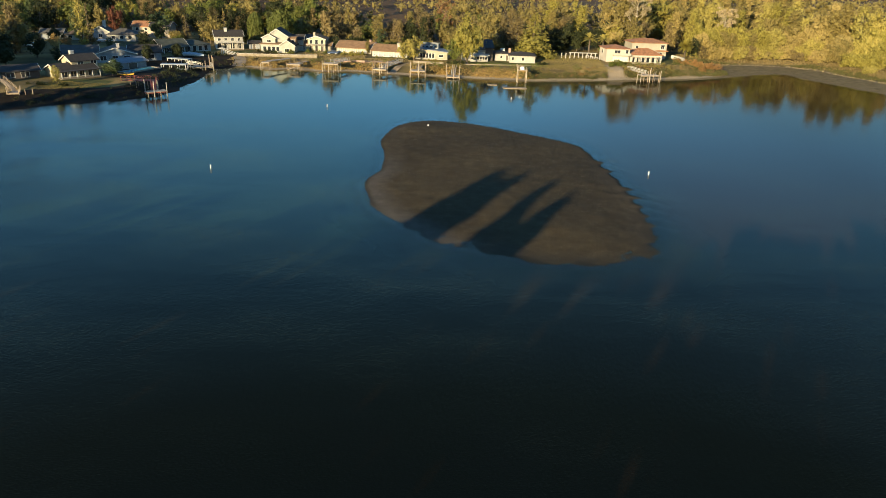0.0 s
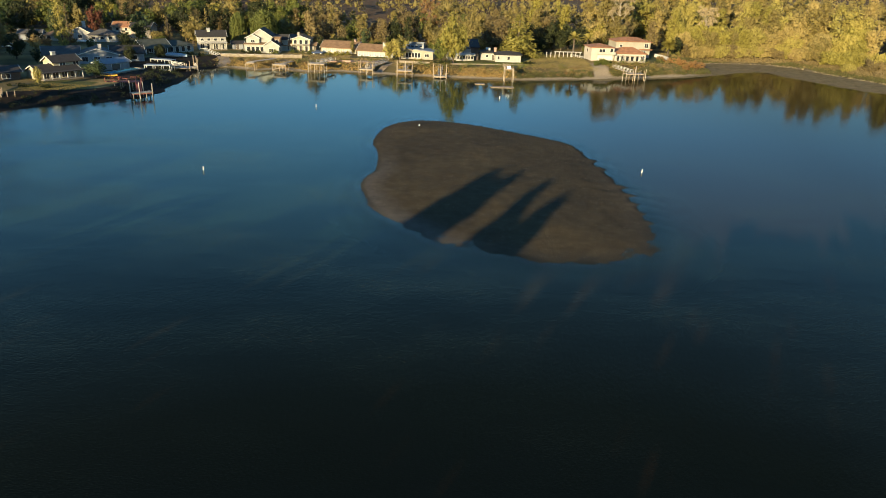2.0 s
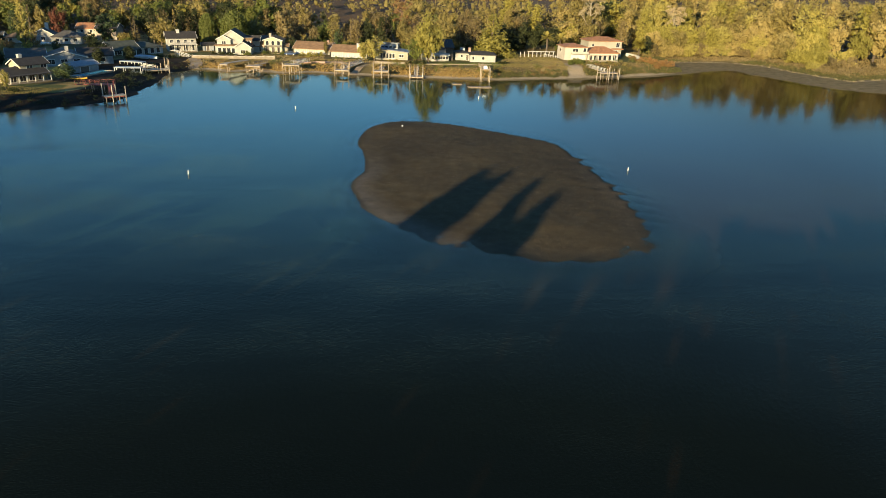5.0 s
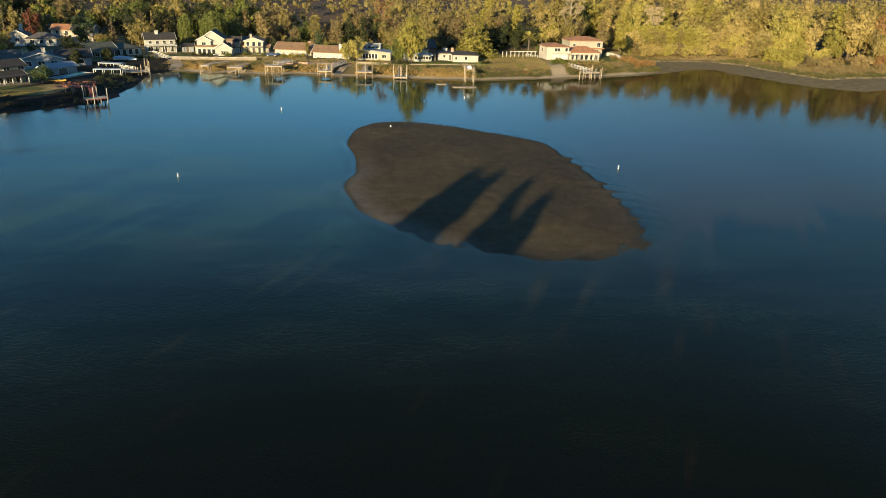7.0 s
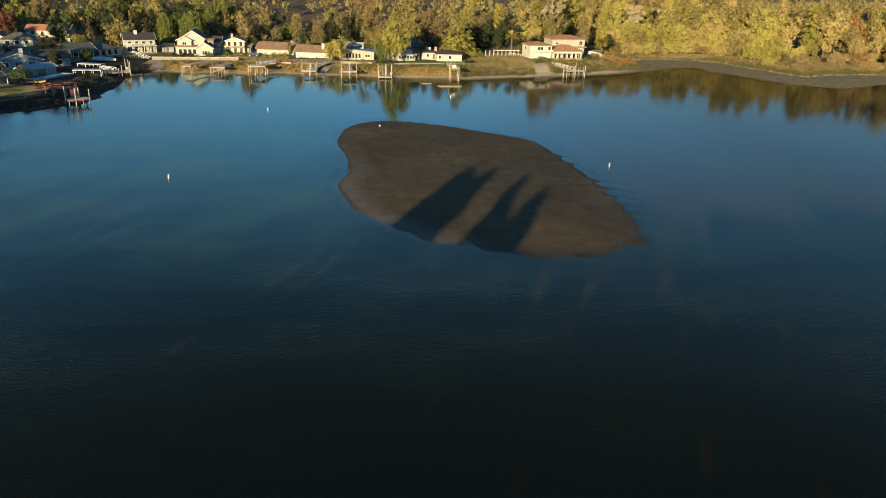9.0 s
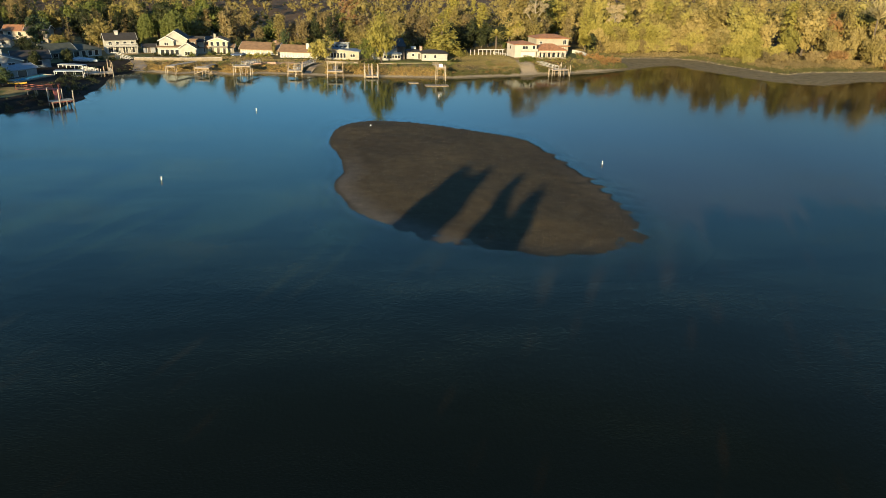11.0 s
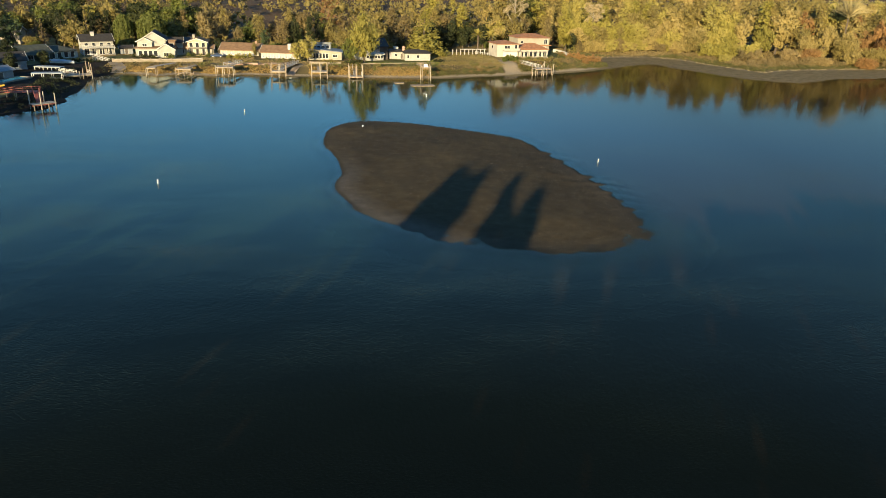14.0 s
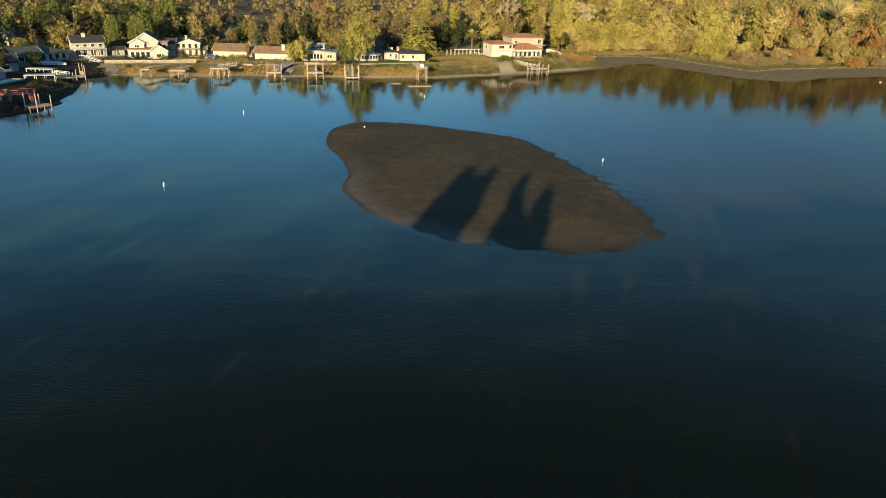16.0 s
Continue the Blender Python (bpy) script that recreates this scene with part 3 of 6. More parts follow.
# ---- houses ----
def roof_mesh(kind, x0, x1, y0, y1, z, rise, over=0.5, thick=0.18):
    """A closed roof over the block x0..x1, y0..y1 whose walls end at z."""
    bm = bmesh.new()
    a, b, c, d = x0 - over, x1 + over, y0 - over, y1 + over
    if kind in ("gable_x", "gable_y"):
        lo, hi = (c, d) if kind == "gable_x" else (a, b)
        mid = (lo + hi) / 2
        drop = rise * over / max(0.1, (hi - lo) / 2 - over)
        prof = [(lo, z - drop), (mid, z + rise), (hi, z - drop)]
        ring = prof + [(u, w + thick) for u, w in prof[::-1]]
        ends = (a, b) if kind == "gable_x" else (c, d)
        loft(bm, [[(e, u, w) if kind == "gable_x" else (u, e, w) for u, w in ring] for e in ends])
    elif kind == "hip":
        k = min(b - a, d - c) / 2
        low = [(a, c), (b, c), (b, d), (a, d)]
        r0, r1 = ((a + k, (c + d) / 2), (b - k, (c + d) / 2)) if b - a >= d - c else (((a + b) / 2, c + k), ((a + b) / 2, d - k))
        v0 = [bm.verts.new((*p, z - 0.05)) for p in low]
        v1 = [bm.verts.new((*p, z + thick - 0.05)) for p in low]
        t0, t1 = bm.verts.new((*r0, z + rise)), bm.verts.new((*r1, z + rise))
        bm.faces.new(v0[::-1])
        for i in range(4):
            bm.faces.new((v0[i], v0[(i + 1) % 4], v1[(i + 1) % 4], v1[i]))
        if b - a >= d - c:
            for f in ((v1[0], v1[1], t1, t0), (v1[1], v1[2], t1), (v1[2], v1[3], t0, t1), (v1[3], v1[0], t0)):
                bm.faces.new(f)
        else:
            for f in ((v1[0], v1[1], t0), (v1[1], v1[2], t1, t0), (v1[2], v1[3], t1), (v1[3], v1[0], t0, t1)):
                bm.faces.new(f)
    elif kind in ("shed_r", "shed_l", "shed_b", "flat", "shed_f"):
        s = {"shed_r": (0, 1, 1, 0), "shed_l": (1, 0, 0, 1), "shed_b": (0, 0, 1, 1), "shed_f": (1, 1, 0, 0), "flat": (0, 0, 0, 0)}[kind]
        low = [bm.verts.new((x, y, z + rise * k)) for (x, y), k in zip(((a, c), (b, c), (b, d), (a, d)), s)]
        up = [bm.verts.new((v.co.x, v.co.y, v.co.z + thick + 0.05)) for v in low]
        bm.faces.new(low[::-1])
        bm.faces.new(up)
        for i in range(4):
            bm.faces.new((low[i], low[(i + 1) % 4], up[(i + 1) % 4], up[i]))
    return bm


def wall_mesh(kind, x0, x1, y0, y1, z0, z1, rise):
    """The walls of a block as one closed body, with its gables."""
    bm = bmesh.new()
    if kind == "gable_x":
        ring = [(y0, z0), (y1, z0), (y1, z1), ((y0 + y1) / 2, z1 + rise), (y0, z1)]
        loft(bm, [[(x, u, w) for u, w in ring] for x in (x0, x1)])
    elif kind == "gable_y":
        ring = [(x0, z0), (x1, z0), (x1, z1), ((x0 + x1) / 2, z1 + rise), (x0, z1)]
        loft(bm, [[(u, y, w) for u, w in ring] for y in (y0, y1)])
    elif kind in ("shed_r", "shed_l"):
        l, r = (z1, z1 + rise) if kind == "shed_r" else (z1 + rise, z1)
        ring = [(x0, z0), (x1, z0), (x1, r), (x0, l)]
        loft(bm, [[(u, y, w) for u, w in ring] for y in (y0, y1)])
    elif kind in ("shed_b", "shed_f"):
        f, b = (z1, z1 + rise) if kind == "shed_b" else (z1 + rise, z1)
        ring = [(y0, z0), (y1, z0), (y1, b), (y0, f)]
        loft(bm, [[(x, u, w) for u, w in ring] for x in (x0, x1)])
    else:
        box(bm, x0, x1, y0, y1, z0, z1)
    bmesh.ops.recalc_face_normals(bm, faces=bm.faces)
    return bm


def opening(parent, name, side, block, u, z, w, h, trim, fill, tilt=0.0):
    """A window or door set in the face of a block: a frame that stands proud, and its pane or leaf."""
    x0, x1, y0, y1 = block
    if side == "f":
        m = Matrix.Translation((x0 + u, y0, z))
    elif side == "l":
        m = Matrix.Translation((x0, y1 - u, z)) @ Matrix.Rotation(radians(-90), 4, "Z")
    else:
        m = Matrix.Translation((x1, y0 + u, z)) @ Matrix.Rotation(radians(90), 4, "Z")
    t = 0.12
    bm = boxes((-w / 2 - t, -w / 2, -0.07, 0.05, -t, h + t), (w / 2, w / 2 + t, -0.07, 0.05, -t, h + t),
               (-w / 2, w / 2, -0.07, 0.05, h, h + t), (-w / 2, w / 2, -0.07, 0.05, -t, 0))
    if name == "window" and w > 1.3:
        box(bm, -0.04, 0.04, -0.06, 0.04, 0, h)
    ob = part(name, bm, trim, parent)
    ob.matrix_basis = m
    leaf = part("pane" if name == "window" else "leaf", boxes((-w / 2, w / 2, -0.03, 0.03, 0, h)), fill, ob)
    leaf.matrix_basis = Matrix.Rotation(radians(-tilt), 4, "X")


def gable_boards(parent, kind, x0, x1, y0, y1, z, rise, over=0.5):
    """Pale boards along the sloping edges of a gable roof, at each end that is seen."""
    lo, hi = (y0 - over, y1 + over) if kind == "gable_x" else (x0 - over, x1 + over)
    drop = rise * over / max(0.1, (hi - lo) / 2 - over)
    mid = (lo + hi) / 2
    for e in ((x0 - over - 0.06, x1 + over + 0.06) if kind == "gable_x" else (y0 - over - 0.06,)):
        bm = bmesh.new()
        for u in (lo, hi):
            a, b = (u, z - drop + 0.06), (mid, z + rise + 0.06)
            ends = [(e, p, q) if kind == "gable_x" else (p, e, q) for p, q in (a, b)]
            plank(bm, ends[0], ends[1], 0.08, 0.26)
        part("gable_board", bm, TRIM, parent)


def house(label, x, y, rz, blocks, z=None, chimneys=(), porches=(), category="house", glass=None, rails=()):
    """Blocks: x0 x1 y0 y1 base eaves roof rise wall roof-material openings, in the house's own metres, its front towards -y."""
    z = float(np.interp(x, *PLATEAU)) if z is None else z
    top = thing("house", pose(x, y, z, 0, 0, rz), label, category, "houses along the shore")
    for x0, x1, y0, y1, z0, z1, kind, rise, wall, cover, holes in blocks:
        base = z0 - (1.2 if z0 == 0 else 0)
        part("wall", wall_mesh(kind, x0, x1, y0, y1, base, z1, rise), wall, top)
        part("roof", roof_mesh(kind, x0, x1, y0, y1, z1, rise), cover, top)
        if kind in ("gable_x", "gable_y"):
            gable_boards(top, kind, x0, x1, y0, y1, z1, rise)
        for side, u, zz, w, h in holes:
            door = zz < 0.2
            opening(top, "door" if door else "window", side, (x0, x1, y0, y1), u, z0 + zz, w, h, TRIM, DOOR_PAINT if door else glass or GLASS, 2.4 if glass else 0.0)
    for cx, cy, c0, c1, w, material in chimneys:
        bm = boxes((cx - w / 2, cx + w / 2, cy - w / 2, cy + w / 2, c0, c1), (cx - w / 2 - 0.08, cx + w / 2 + 0.08, cy - w / 2 - 0.08, cy + w / 2 + 0.08, c1, c1 + 0.15))
        part("chimney", bm, material, top)
    for x0, x1, depth, zz, n, material, cover in porches:
        part("porch_roof", boxes((x0 - 0.3, x1 + 0.3, -depth - 0.3, -0.02, zz, zz + 0.2)), cover, top)
        part("porch_floor", boxes((x0, x1, -depth, -0.02, -0.6, 0.12)), CONCRETE, top)
        for k in range(n):
            px = x0 + 0.12 + (x1 - x0 - 0.24) * k / (n - 1)
            part("post", boxes((px - 0.1, px + 0.1, -depth, -depth + 0.2, 0.12, zz)), material, top)
    for x0, x1, depth, zz in rails:
        bm = boxes((x0, x1, -depth, -depth + 0.07, zz + 0.85, zz + 0.95), (x0, x1, -depth, -depth + 0.05, zz + 0.1, zz + 0.16))
        for k in range(int((x1 - x0) / 0.4) + 1):
            box(bm, x0 + 0.4 * k, x0 + 0.4 * k + 0.06, -depth, -depth + 0.05, zz, zz + 0.85)
        part("balcony_rail", bm, TRIM, top)
    return top


def row(side, n, u0, step, z, w, h):
    return [(side, u0 + step * k, z, w, h) for k in range(n)]


def shore_houses():
    # white two-storey house with a porch below its upper floor
    house("white two-storey house with charcoal gable roof and columned porch", -94.6, 279.0, 22,
          [(0, 10.4, 0, 7.4, 0, 5.0, "gable_x", 1.9, WHITE, DARK_ROOF,
            row("f", 4, 1.5, 2.5, 3.2, 1.1, 1.0) + row("f", 4, 1.5, 2.45, 0.25, 1.5, 2.0) + row("l", 2, 2.3, 2.8, 3.2, 1.0, 1.0))],
          chimneys=[(4.3, 3.0, 4.6, 7.7, 1.1, OFFWHITE)], porches=[(0, 10.4, 2.0, 2.6, 6, TRIM, WHITE)], rails=[(0, 10.4, 2.0, 2.8)])
    house("low grey garden shed beside a two-storey house", -83.2, 285, 15, [(0, 4.2, 0, 4, 0, 2.2, "gable_x", 0.8, GREY_WALL, DARK_ROOF, [("f", 2, 0.05, 1.0, 1.9)])], category="shed")
    # cream gabled two-storey house
    house("cream two-storey gabled house with white trim and skirt roof", -76.4, 277, 3,
          [(0, 13.0, 0, 10, 0, 3.1, "hip", 0.9, PALE_CREAM, BROWN_ROOF, row("f", 4, 1.6, 1.7, 0.4, 1.2, 1.8)),
           (1.8, 10.2, 2.4, 11, 2.6, 5.9, "gable_y", 2.7, PALE_CREAM, DARK_ROOF, row("l", 2, 2.5, 3, 1.5, 1.2, 1.1)),
           (0.6, 5.6, 1.2, 4, 2.6, 5.4, "gable_y", 1.3, PALE_CREAM, DARK_ROOF, [("f", 2.5, 1.0, 1.4, 1.0)]),
           (11.0, 13.4, 3.0, 6, 2.6, 5.6, "flat", 0.0, DARK_TRIM, BROWN_ROOF, [("f", 1.2, 1.0, 1.2, 1.0)]),
           (7.4, 13.4, -1.2, 8, 0, 2.9, "gable_y", 1.9, PALE_CREAM, DARK_ROOF, [("f", 3, 0.5, 1.6, 1.2), ("r", 3, 0.6, 1.4, 1.2)]),
           (9.6, 15.5, 7, 12, 0, 4.6, "gable_x", 1.5, PALE_CREAM, DARK_ROOF, [("r", 2, 3, 1.2, 1.1)])])
    house("brown-walled cottage with grey roof behind taller houses", -66.0, 299, 5, [(0, 8, 0, 6, 0, 3.2, "gable_x", 1.5, PINK_WALL, GREY_ROOF, row("f", 2, 2, 3.4, 1.0, 1.2, 1.1))])
    # brown wing and yellow block
    house("pale yellow house with balcony block and low brown-roofed wing", -65.0, 285, 0,
          [(0, 5.4, 0, 8, 0, 2.3, "gable_x", 1.7, YELLOW_WALL, BROWN_ROOF, row("f", 2, 1.5, 2.2, 0.5, 0.9, 1.5)),
           (5.4, 12.4, 0.5, 8, 0, 4.7, "gable_y", 1.2, YELLOW_WALL, BROWN_ROOF, row("f", 3, 1.3, 2.2, 2.9, 1.1, 1.5) + row("f", 3, 1.3, 2.2, 0.1, 1.2, 2.0) + row("r", 2, 2, 3, 3.0, 1, 1.2)),
           (12.4, 14.4, 2, 7, 0, 2.4, "gable_x", 0.9, CREAM, BROWN_ROOF, [])],
          chimneys=[(7.5, 4, 5, 6.9, 0.8, CREAM)], porches=[(5.4, 12.4, 1.6, 2.7, 4, CREAM, CREAM)])
    # ranch houses
    house("long low cream ranch house with brown shingle roof", -48.0, 285, -11.5,
          [(0, 14.5, 0, 10, 0, 2.2, "gable_x", 2.1, CREAM, BROWN_ROOF, row("f", 5, 1.6, 2.7, 0.5, 1.7, 1.5))], chimneys=[(12.6, 5, 3, 5.0, 0.8, BRICK)], glass=PATIO_GLASS)
    house("long low white ranch house with brown shingle roof", -32.6, 275.4, -11.5,
          [(0, 14.0, 0, 9, 0, 2.3, "gable_x", 2.0, WHITE, BROWN_ROOF, row("f", 6, 1.4, 2.1, 0.3, 1.7, 1.7))], chimneys=[(10.2, 2.2, 2, 5.2, 1.1, OFFWHITE)], glass=PATIO_GLASS)
    # shed-roofed house
    house("cream modern house with blue-grey shed roofs and clerestory", -15.5, 270.5, -6,
          [(0, 12.2, 0, 8, 0, 2.7, "shed_l", 1.2, CREAM, BLUE_ROOF, row("f", 5, 2.2, 1.15, 0.5, 0.85, 1.7) + [("f", 9.8, 0.9, 1.6, 1.0)]),
           (1.0, 8.0, 5, 10, 2.5, 4.7, "shed_f", 0.8, GREY_WALL, BLUE_ROOF, row("f", 4, 1.0, 1.6, 1.2, 1.2, 0.7))])
    # sunroom house
    house("white house with sunroom in front of dark tall shed-roofed part", 4.6, 266.2, 5,
          [(0.8, 7.4, 0, 3, 0, 2.1, "shed_b", 0.6, WHITE, OFFWHITE, row("f", 6, 0.7, 1.04, 0.75, 0.85, 1.0)),
           (-2.0, 8.0, 3, 9, 0, 4.0, "flat", 0.0, WHITE, GREY_ROOF, [("f", 1.6, 1.0, 1.5, 1.2)]),
           (6.6, 9.4, 2.0, 9.5, 0, 4.6, "shed_b", 2.3, DARK_WALL, DARK_ROOF, [("l", 3, 4.3, 0.8, 0.8)])])
    # low white house in two parts
    house("low white stucco house with grey low-pitched roof", 20.0, 266.4, 0,
          [(0, 9.6, 0, 9, 0, 2.6, "hip", 1.1, WHITE, DARK_ROOF, [("f", 5.0, 0.9, 0.9, 1.1), ("f", 1.2, 0.9, 0.7, 1.1)]),
           (-5.4, 0.2, 4.6, 12, 0, 2.6, "hip", 0.8, WHITE, DARK_ROOF, [("f", 2.6, 1.0, 0.8, 0.9), ("f", 4.8, 0.05, 0.9, 2.0)])],
          chimneys=[(0.4, 7, 2.5, 4.3, 0.9, BRICK), (-2.2, 9, 3, 3.9, 1.6, TRIM)])
    # tiled villa
    villa = house("peach stucco villa of three blocks with red tiled hip roofs", 56.8, 270.4, 6,
          [(0, 9.0, 0, 9, 0, 5.0, "hip", 1.3, PINK_WALL, RED_ROOF, [("f", 4.2, 3.0, 2.2, 1.5), ("f", 7.9, 3.0, 1.0, 1.7), ("l", 4, 3.0, 1.2, 1.2)]),
           (9.6, 22.0, 0.5, 9, 0, 2.9, "hip", 2.2, PINK_WALL, RED_ROOF, row("f", 6, 1.2, 1.95, 0.3, 1.1, 2.0)),
           (14.2, 28.5, 13, 22, 0, 6.2, "hip", 1.5, CREAM, RED_ROOF, row("f", 1, 2.0, 2.4, 4.2, 1.0, 0.8) + [("f", 12.6, 3.9, 1.4, 1.7), ("f", 11.8, 0.9, 1.6, 1.8), ("r", 4, 4.0, 1.4, 1.4)])])
    part("balcony_floor", boxes((2.4, 9.2, -1.3, -0.02, 2.55, 2.75)), CREAM, villa)
    part("balcony_rail", boxes((2.4, 9.2, -1.3, -1.2, 2.75, 3.55)), PINK_WALL, villa)
    part("skirt_roof", boxes((24.0, 28.9, 11.6, 12.97, 3.2, 3.5)), RED_ROOF, villa)
    part("garage_door", boxes((2.6, 8.4, -0.06, -0.005, -0.2, 2.3)), TRIM, villa)
    part("terrace_wall", boxes((8.8, 20.0, -4.2, -3.8, -1.2, 0.7)), STONE_WALL, villa)
    for k in range(5):
        part("pergola_post", boxes((9.4 + 2.5 * k, 9.6 + 2.5 * k, -2.2, -2.0, 0, 2.3)), CREAM, villa)
    part("pergola_beam", boxes((9.2, 19.8, -2.25, -1.95, 2.3, 2.5)), PALE_TIMBER, villa)

    # houses on the western point
    house("pale yellow split-level house with dark roofs and long veranda", -112.2, 196.1, 56,
          [(0, 11.5, 0, 7, 0, 2.0, "gable_x", 1.6, YELLOW_WALL, DARK_ROOF, row("f", 4, 1.8, 2.6, 0.25, 1.6, 1.5)),
           (5.4, 13.2, 2.2, 7.6, 2.0, 4.2, "gable_x", 1.4, YELLOW_WALL, DARK_ROOF, row("f", 2, 2.6, 4.0, 0.9, 1.6, 1.0) + [("l", 3, 0.9, 1.2, 1.0)])],
          z=2.0, chimneys=[(7.6, 5.6, 4, 6.6, 1.0, OFFWHITE)], porches=[(0, 11.5, 1.8, 1.9, 6, TRIM, DARK_ROOF)])
    house("dark flat-roofed bungalow in the shade", -127.5, 188.0, 40,
          [(0, 13, 0, 9, 0, 2.1, "gable_x", 1.2, DARK_WALL, DARK_ROOF, row("f", 3, 2.2, 3.6, 0.5, 2.0, 1.3))], z=2.1)
    house("grey house with white gable boards and broad low roofs", -118.2, 230.0, 26,
          [(0, 12.5, 0, 9, 0, 2.6, "gable_y", 1.9, GREY_WALL, GREY_ROOF, row("f", 3, 2.4, 3.6, 0.6, 1.8, 1.4)),
           (10.5, 20.5, 3.0, 12, 0, 2.6, "gable_x", 2.0, GREY_WALL, DARK_ROOF, row("f", 2, 4.4, 2.6, 0.6, 1.3, 1.3)),
           (-9.5, 1.0, 3.5, 12, 0, 2.7, "gable_x", 2.0, WHITE, GREY_ROOF, row("f", 2, 3.0, 3.4, 0.6, 1.5, 1.3))],
          z=1.9, chimneys=[(7.2, 1.8, 2.5, 5.7, 1.0, OFFWHITE)])
    house("boathouse with faded blue-grey roof", -103.8, 217.5, 62, [(0, 9, 0, 5, 0, 2.2, "gable_x", 1.0, GREY_WALL, BLUE_ROOF, [("f", 4, 0.05, 3.0, 1.8)])], z=1.7, category="boathouse")
    house("low house with mossy grey-green roof and white bay windows", -107.5, 257.8, 45,
          [(0, 10, 0, 9, 0, 2.4, "gable_x", 2.3, GREEN_ROOF, GREEN_ROOF, row("f", 2, 2.8, 4.2, 0.7, 1.8, 1.2)),
           (8.0, 20.0, 2.0, 11, 0, 2.3, "hip", 1.7, WHITE, GREEN_ROOF, row("f", 4, 3.2, 2.3, 0.25, 1.3, 1.8))], z=1.7, porches=[(0, 8, 2.0, 2.2, 4, TRIM, GREEN_ROOF)])
    house("white-walled house with blue-grey hip roof", -141.5, 288.5, 12, [(0, 10.5, 0, 8, 0, 2.4, "hip", 2.2, WHITE, GREY_ROOF, row("f", 3, 2, 3.2, 0.8, 1.3, 1.1)),
          (-7, 0, 3, 10, 0, 3.2, "gable_y", 2.0, WHITE, GREY_ROOF, [("f", 3.4, 1, 1.4, 1.2)])], z=2.2, chimneys=[(-2.5, 7, 3, 7.0, 1.1, OFFWHITE)])
    house("tan two-storey house with red roof among trees", -140.0, 308, 3, [(0, 8, 0, 8, 0, 4.2, "gable_x", 1.8, TAN_WALL, RED_ROOF, row("f", 2, 2.2, 3.6, 2.6, 1.1, 1.1)),
          (8, 16, -1, 8, 0, 4.4, "gable_x", 1.7, TAN_WALL, DARK_ROOF, row("f", 2, 2.2, 3.6, 2.6, 1.1, 1.1))], z=2.2)
    house("cream cottage with brown roof half hidden by trees", -157.0, 284, 14, [(0, 8.5, 0, 7, 0, 2.2, "hip", 1.7, CREAM, BROWN_ROOF, row("f", 2, 2.2, 3.6, 0.8, 1.3, 1.1)),
          (-9, -1, 2, 8, 0, 2.6, "gable_x", 1.4, GREY_WALL, GREY_ROOF, [("f", 4, 0.9, 1.6, 1.0)])], z=2.2)


shore_houses()

# ---- trees ----
def leaf_quads(centres, outward, size, seed, long=1.5, lean=0.9, grow=0.0):
    """Corners of many small leaves or tufts, one four-sided blade each, turned mostly outwards."""
    rng = np.random.RandomState(seed)
    n = len(centres)
    nrm = outward * lean + rng.randn(n, 3) * 0.65
    nrm /= np.linalg.norm(nrm, axis=1, keepdims=True) + 1e-9
    ref = rng.randn(n, 3)
    a = np.cross(nrm, ref)
    a /= np.linalg.norm(a, axis=1, keepdims=True) + 1e-9
    if grow:
        a = a * (1 - grow) + (0.6 * outward + np.array([0, 0, 0.9])) * grow
        a /= np.linalg.norm(a, axis=1, keepdims=True) + 1e-9
        nrm -= a * (nrm * a).sum(1, keepdims=True)
        nrm /= np.linalg.norm(nrm, axis=1, keepdims=True) + 1e-9
    b = np.cross(nrm, a)
    s = np.asarray(size) * (0.6 + 0.8 * rng.rand(n))
    la, lb = (a * (s * long / 2)[:, None]), (b * (s / 2)[:, None])
    quad = np.stack([centres - la, centres - lb * 0.9 + la * 0.1, centres + la, centres + lb * 0.9 + la * 0.1], 1)
    facing = (np.cross(quad[:, 1] - quad[:, 0], quad[:, 2] - quad[:, 0]) * outward).sum(1)
    quad = np.where((facing < 0)[:, None, None], quad[:, ::-1], quad)
    return quad.reshape(-1, 3)


def leaf_mesh(name, centres, outward, size, material, seed, long=1.5, lean=0.9):
    n, quad = len(centres), leaf_quads(centres, outward, size, seed, long, lean)
    me = bpy.data.meshes.new(name)
    me.from_pydata(quad.tolist(), [], np.arange(4 * n).reshape(-1, 4).tolist())
    me.materials.append(material)
    return me


def blob_points(rng, blobs, per):
    """Places on and in clumps given as rows of x y z radius."""
    pts, out = [], []
    for x, y, z, r in blobs:
        k = max(6, int(per * r * r))
        d = rng.randn(k, 3)
        d /= np.linalg.norm(d, axis=1, keepdims=True)
        d[:, 2] = np.where(d[:, 2] < -0.5, -d[:, 2], d[:, 2])
        rad = r * (0.5 + 0.64 * rng.rand(k) ** 0.7)
        pts.append(np.array([x, y, z]) + d * rad[:, None] * np.array([1, 1, 0.85]))
        out.append(d)
    return np.concatenate(pts), np.concatenate(out)


ICO = 1.618034
ICO_V = np.array([(-1, ICO, 0), (1, ICO, 0), (-1, -ICO, 0), (1, -ICO, 0), (0, -1, ICO), (0, 1, ICO), (0, -1, -ICO), (0, 1, -ICO), (ICO, 0, -1), (ICO, 0, 1), (-ICO, 0, -1), (-ICO, 0, 1)]) / math.hypot(1, ICO)
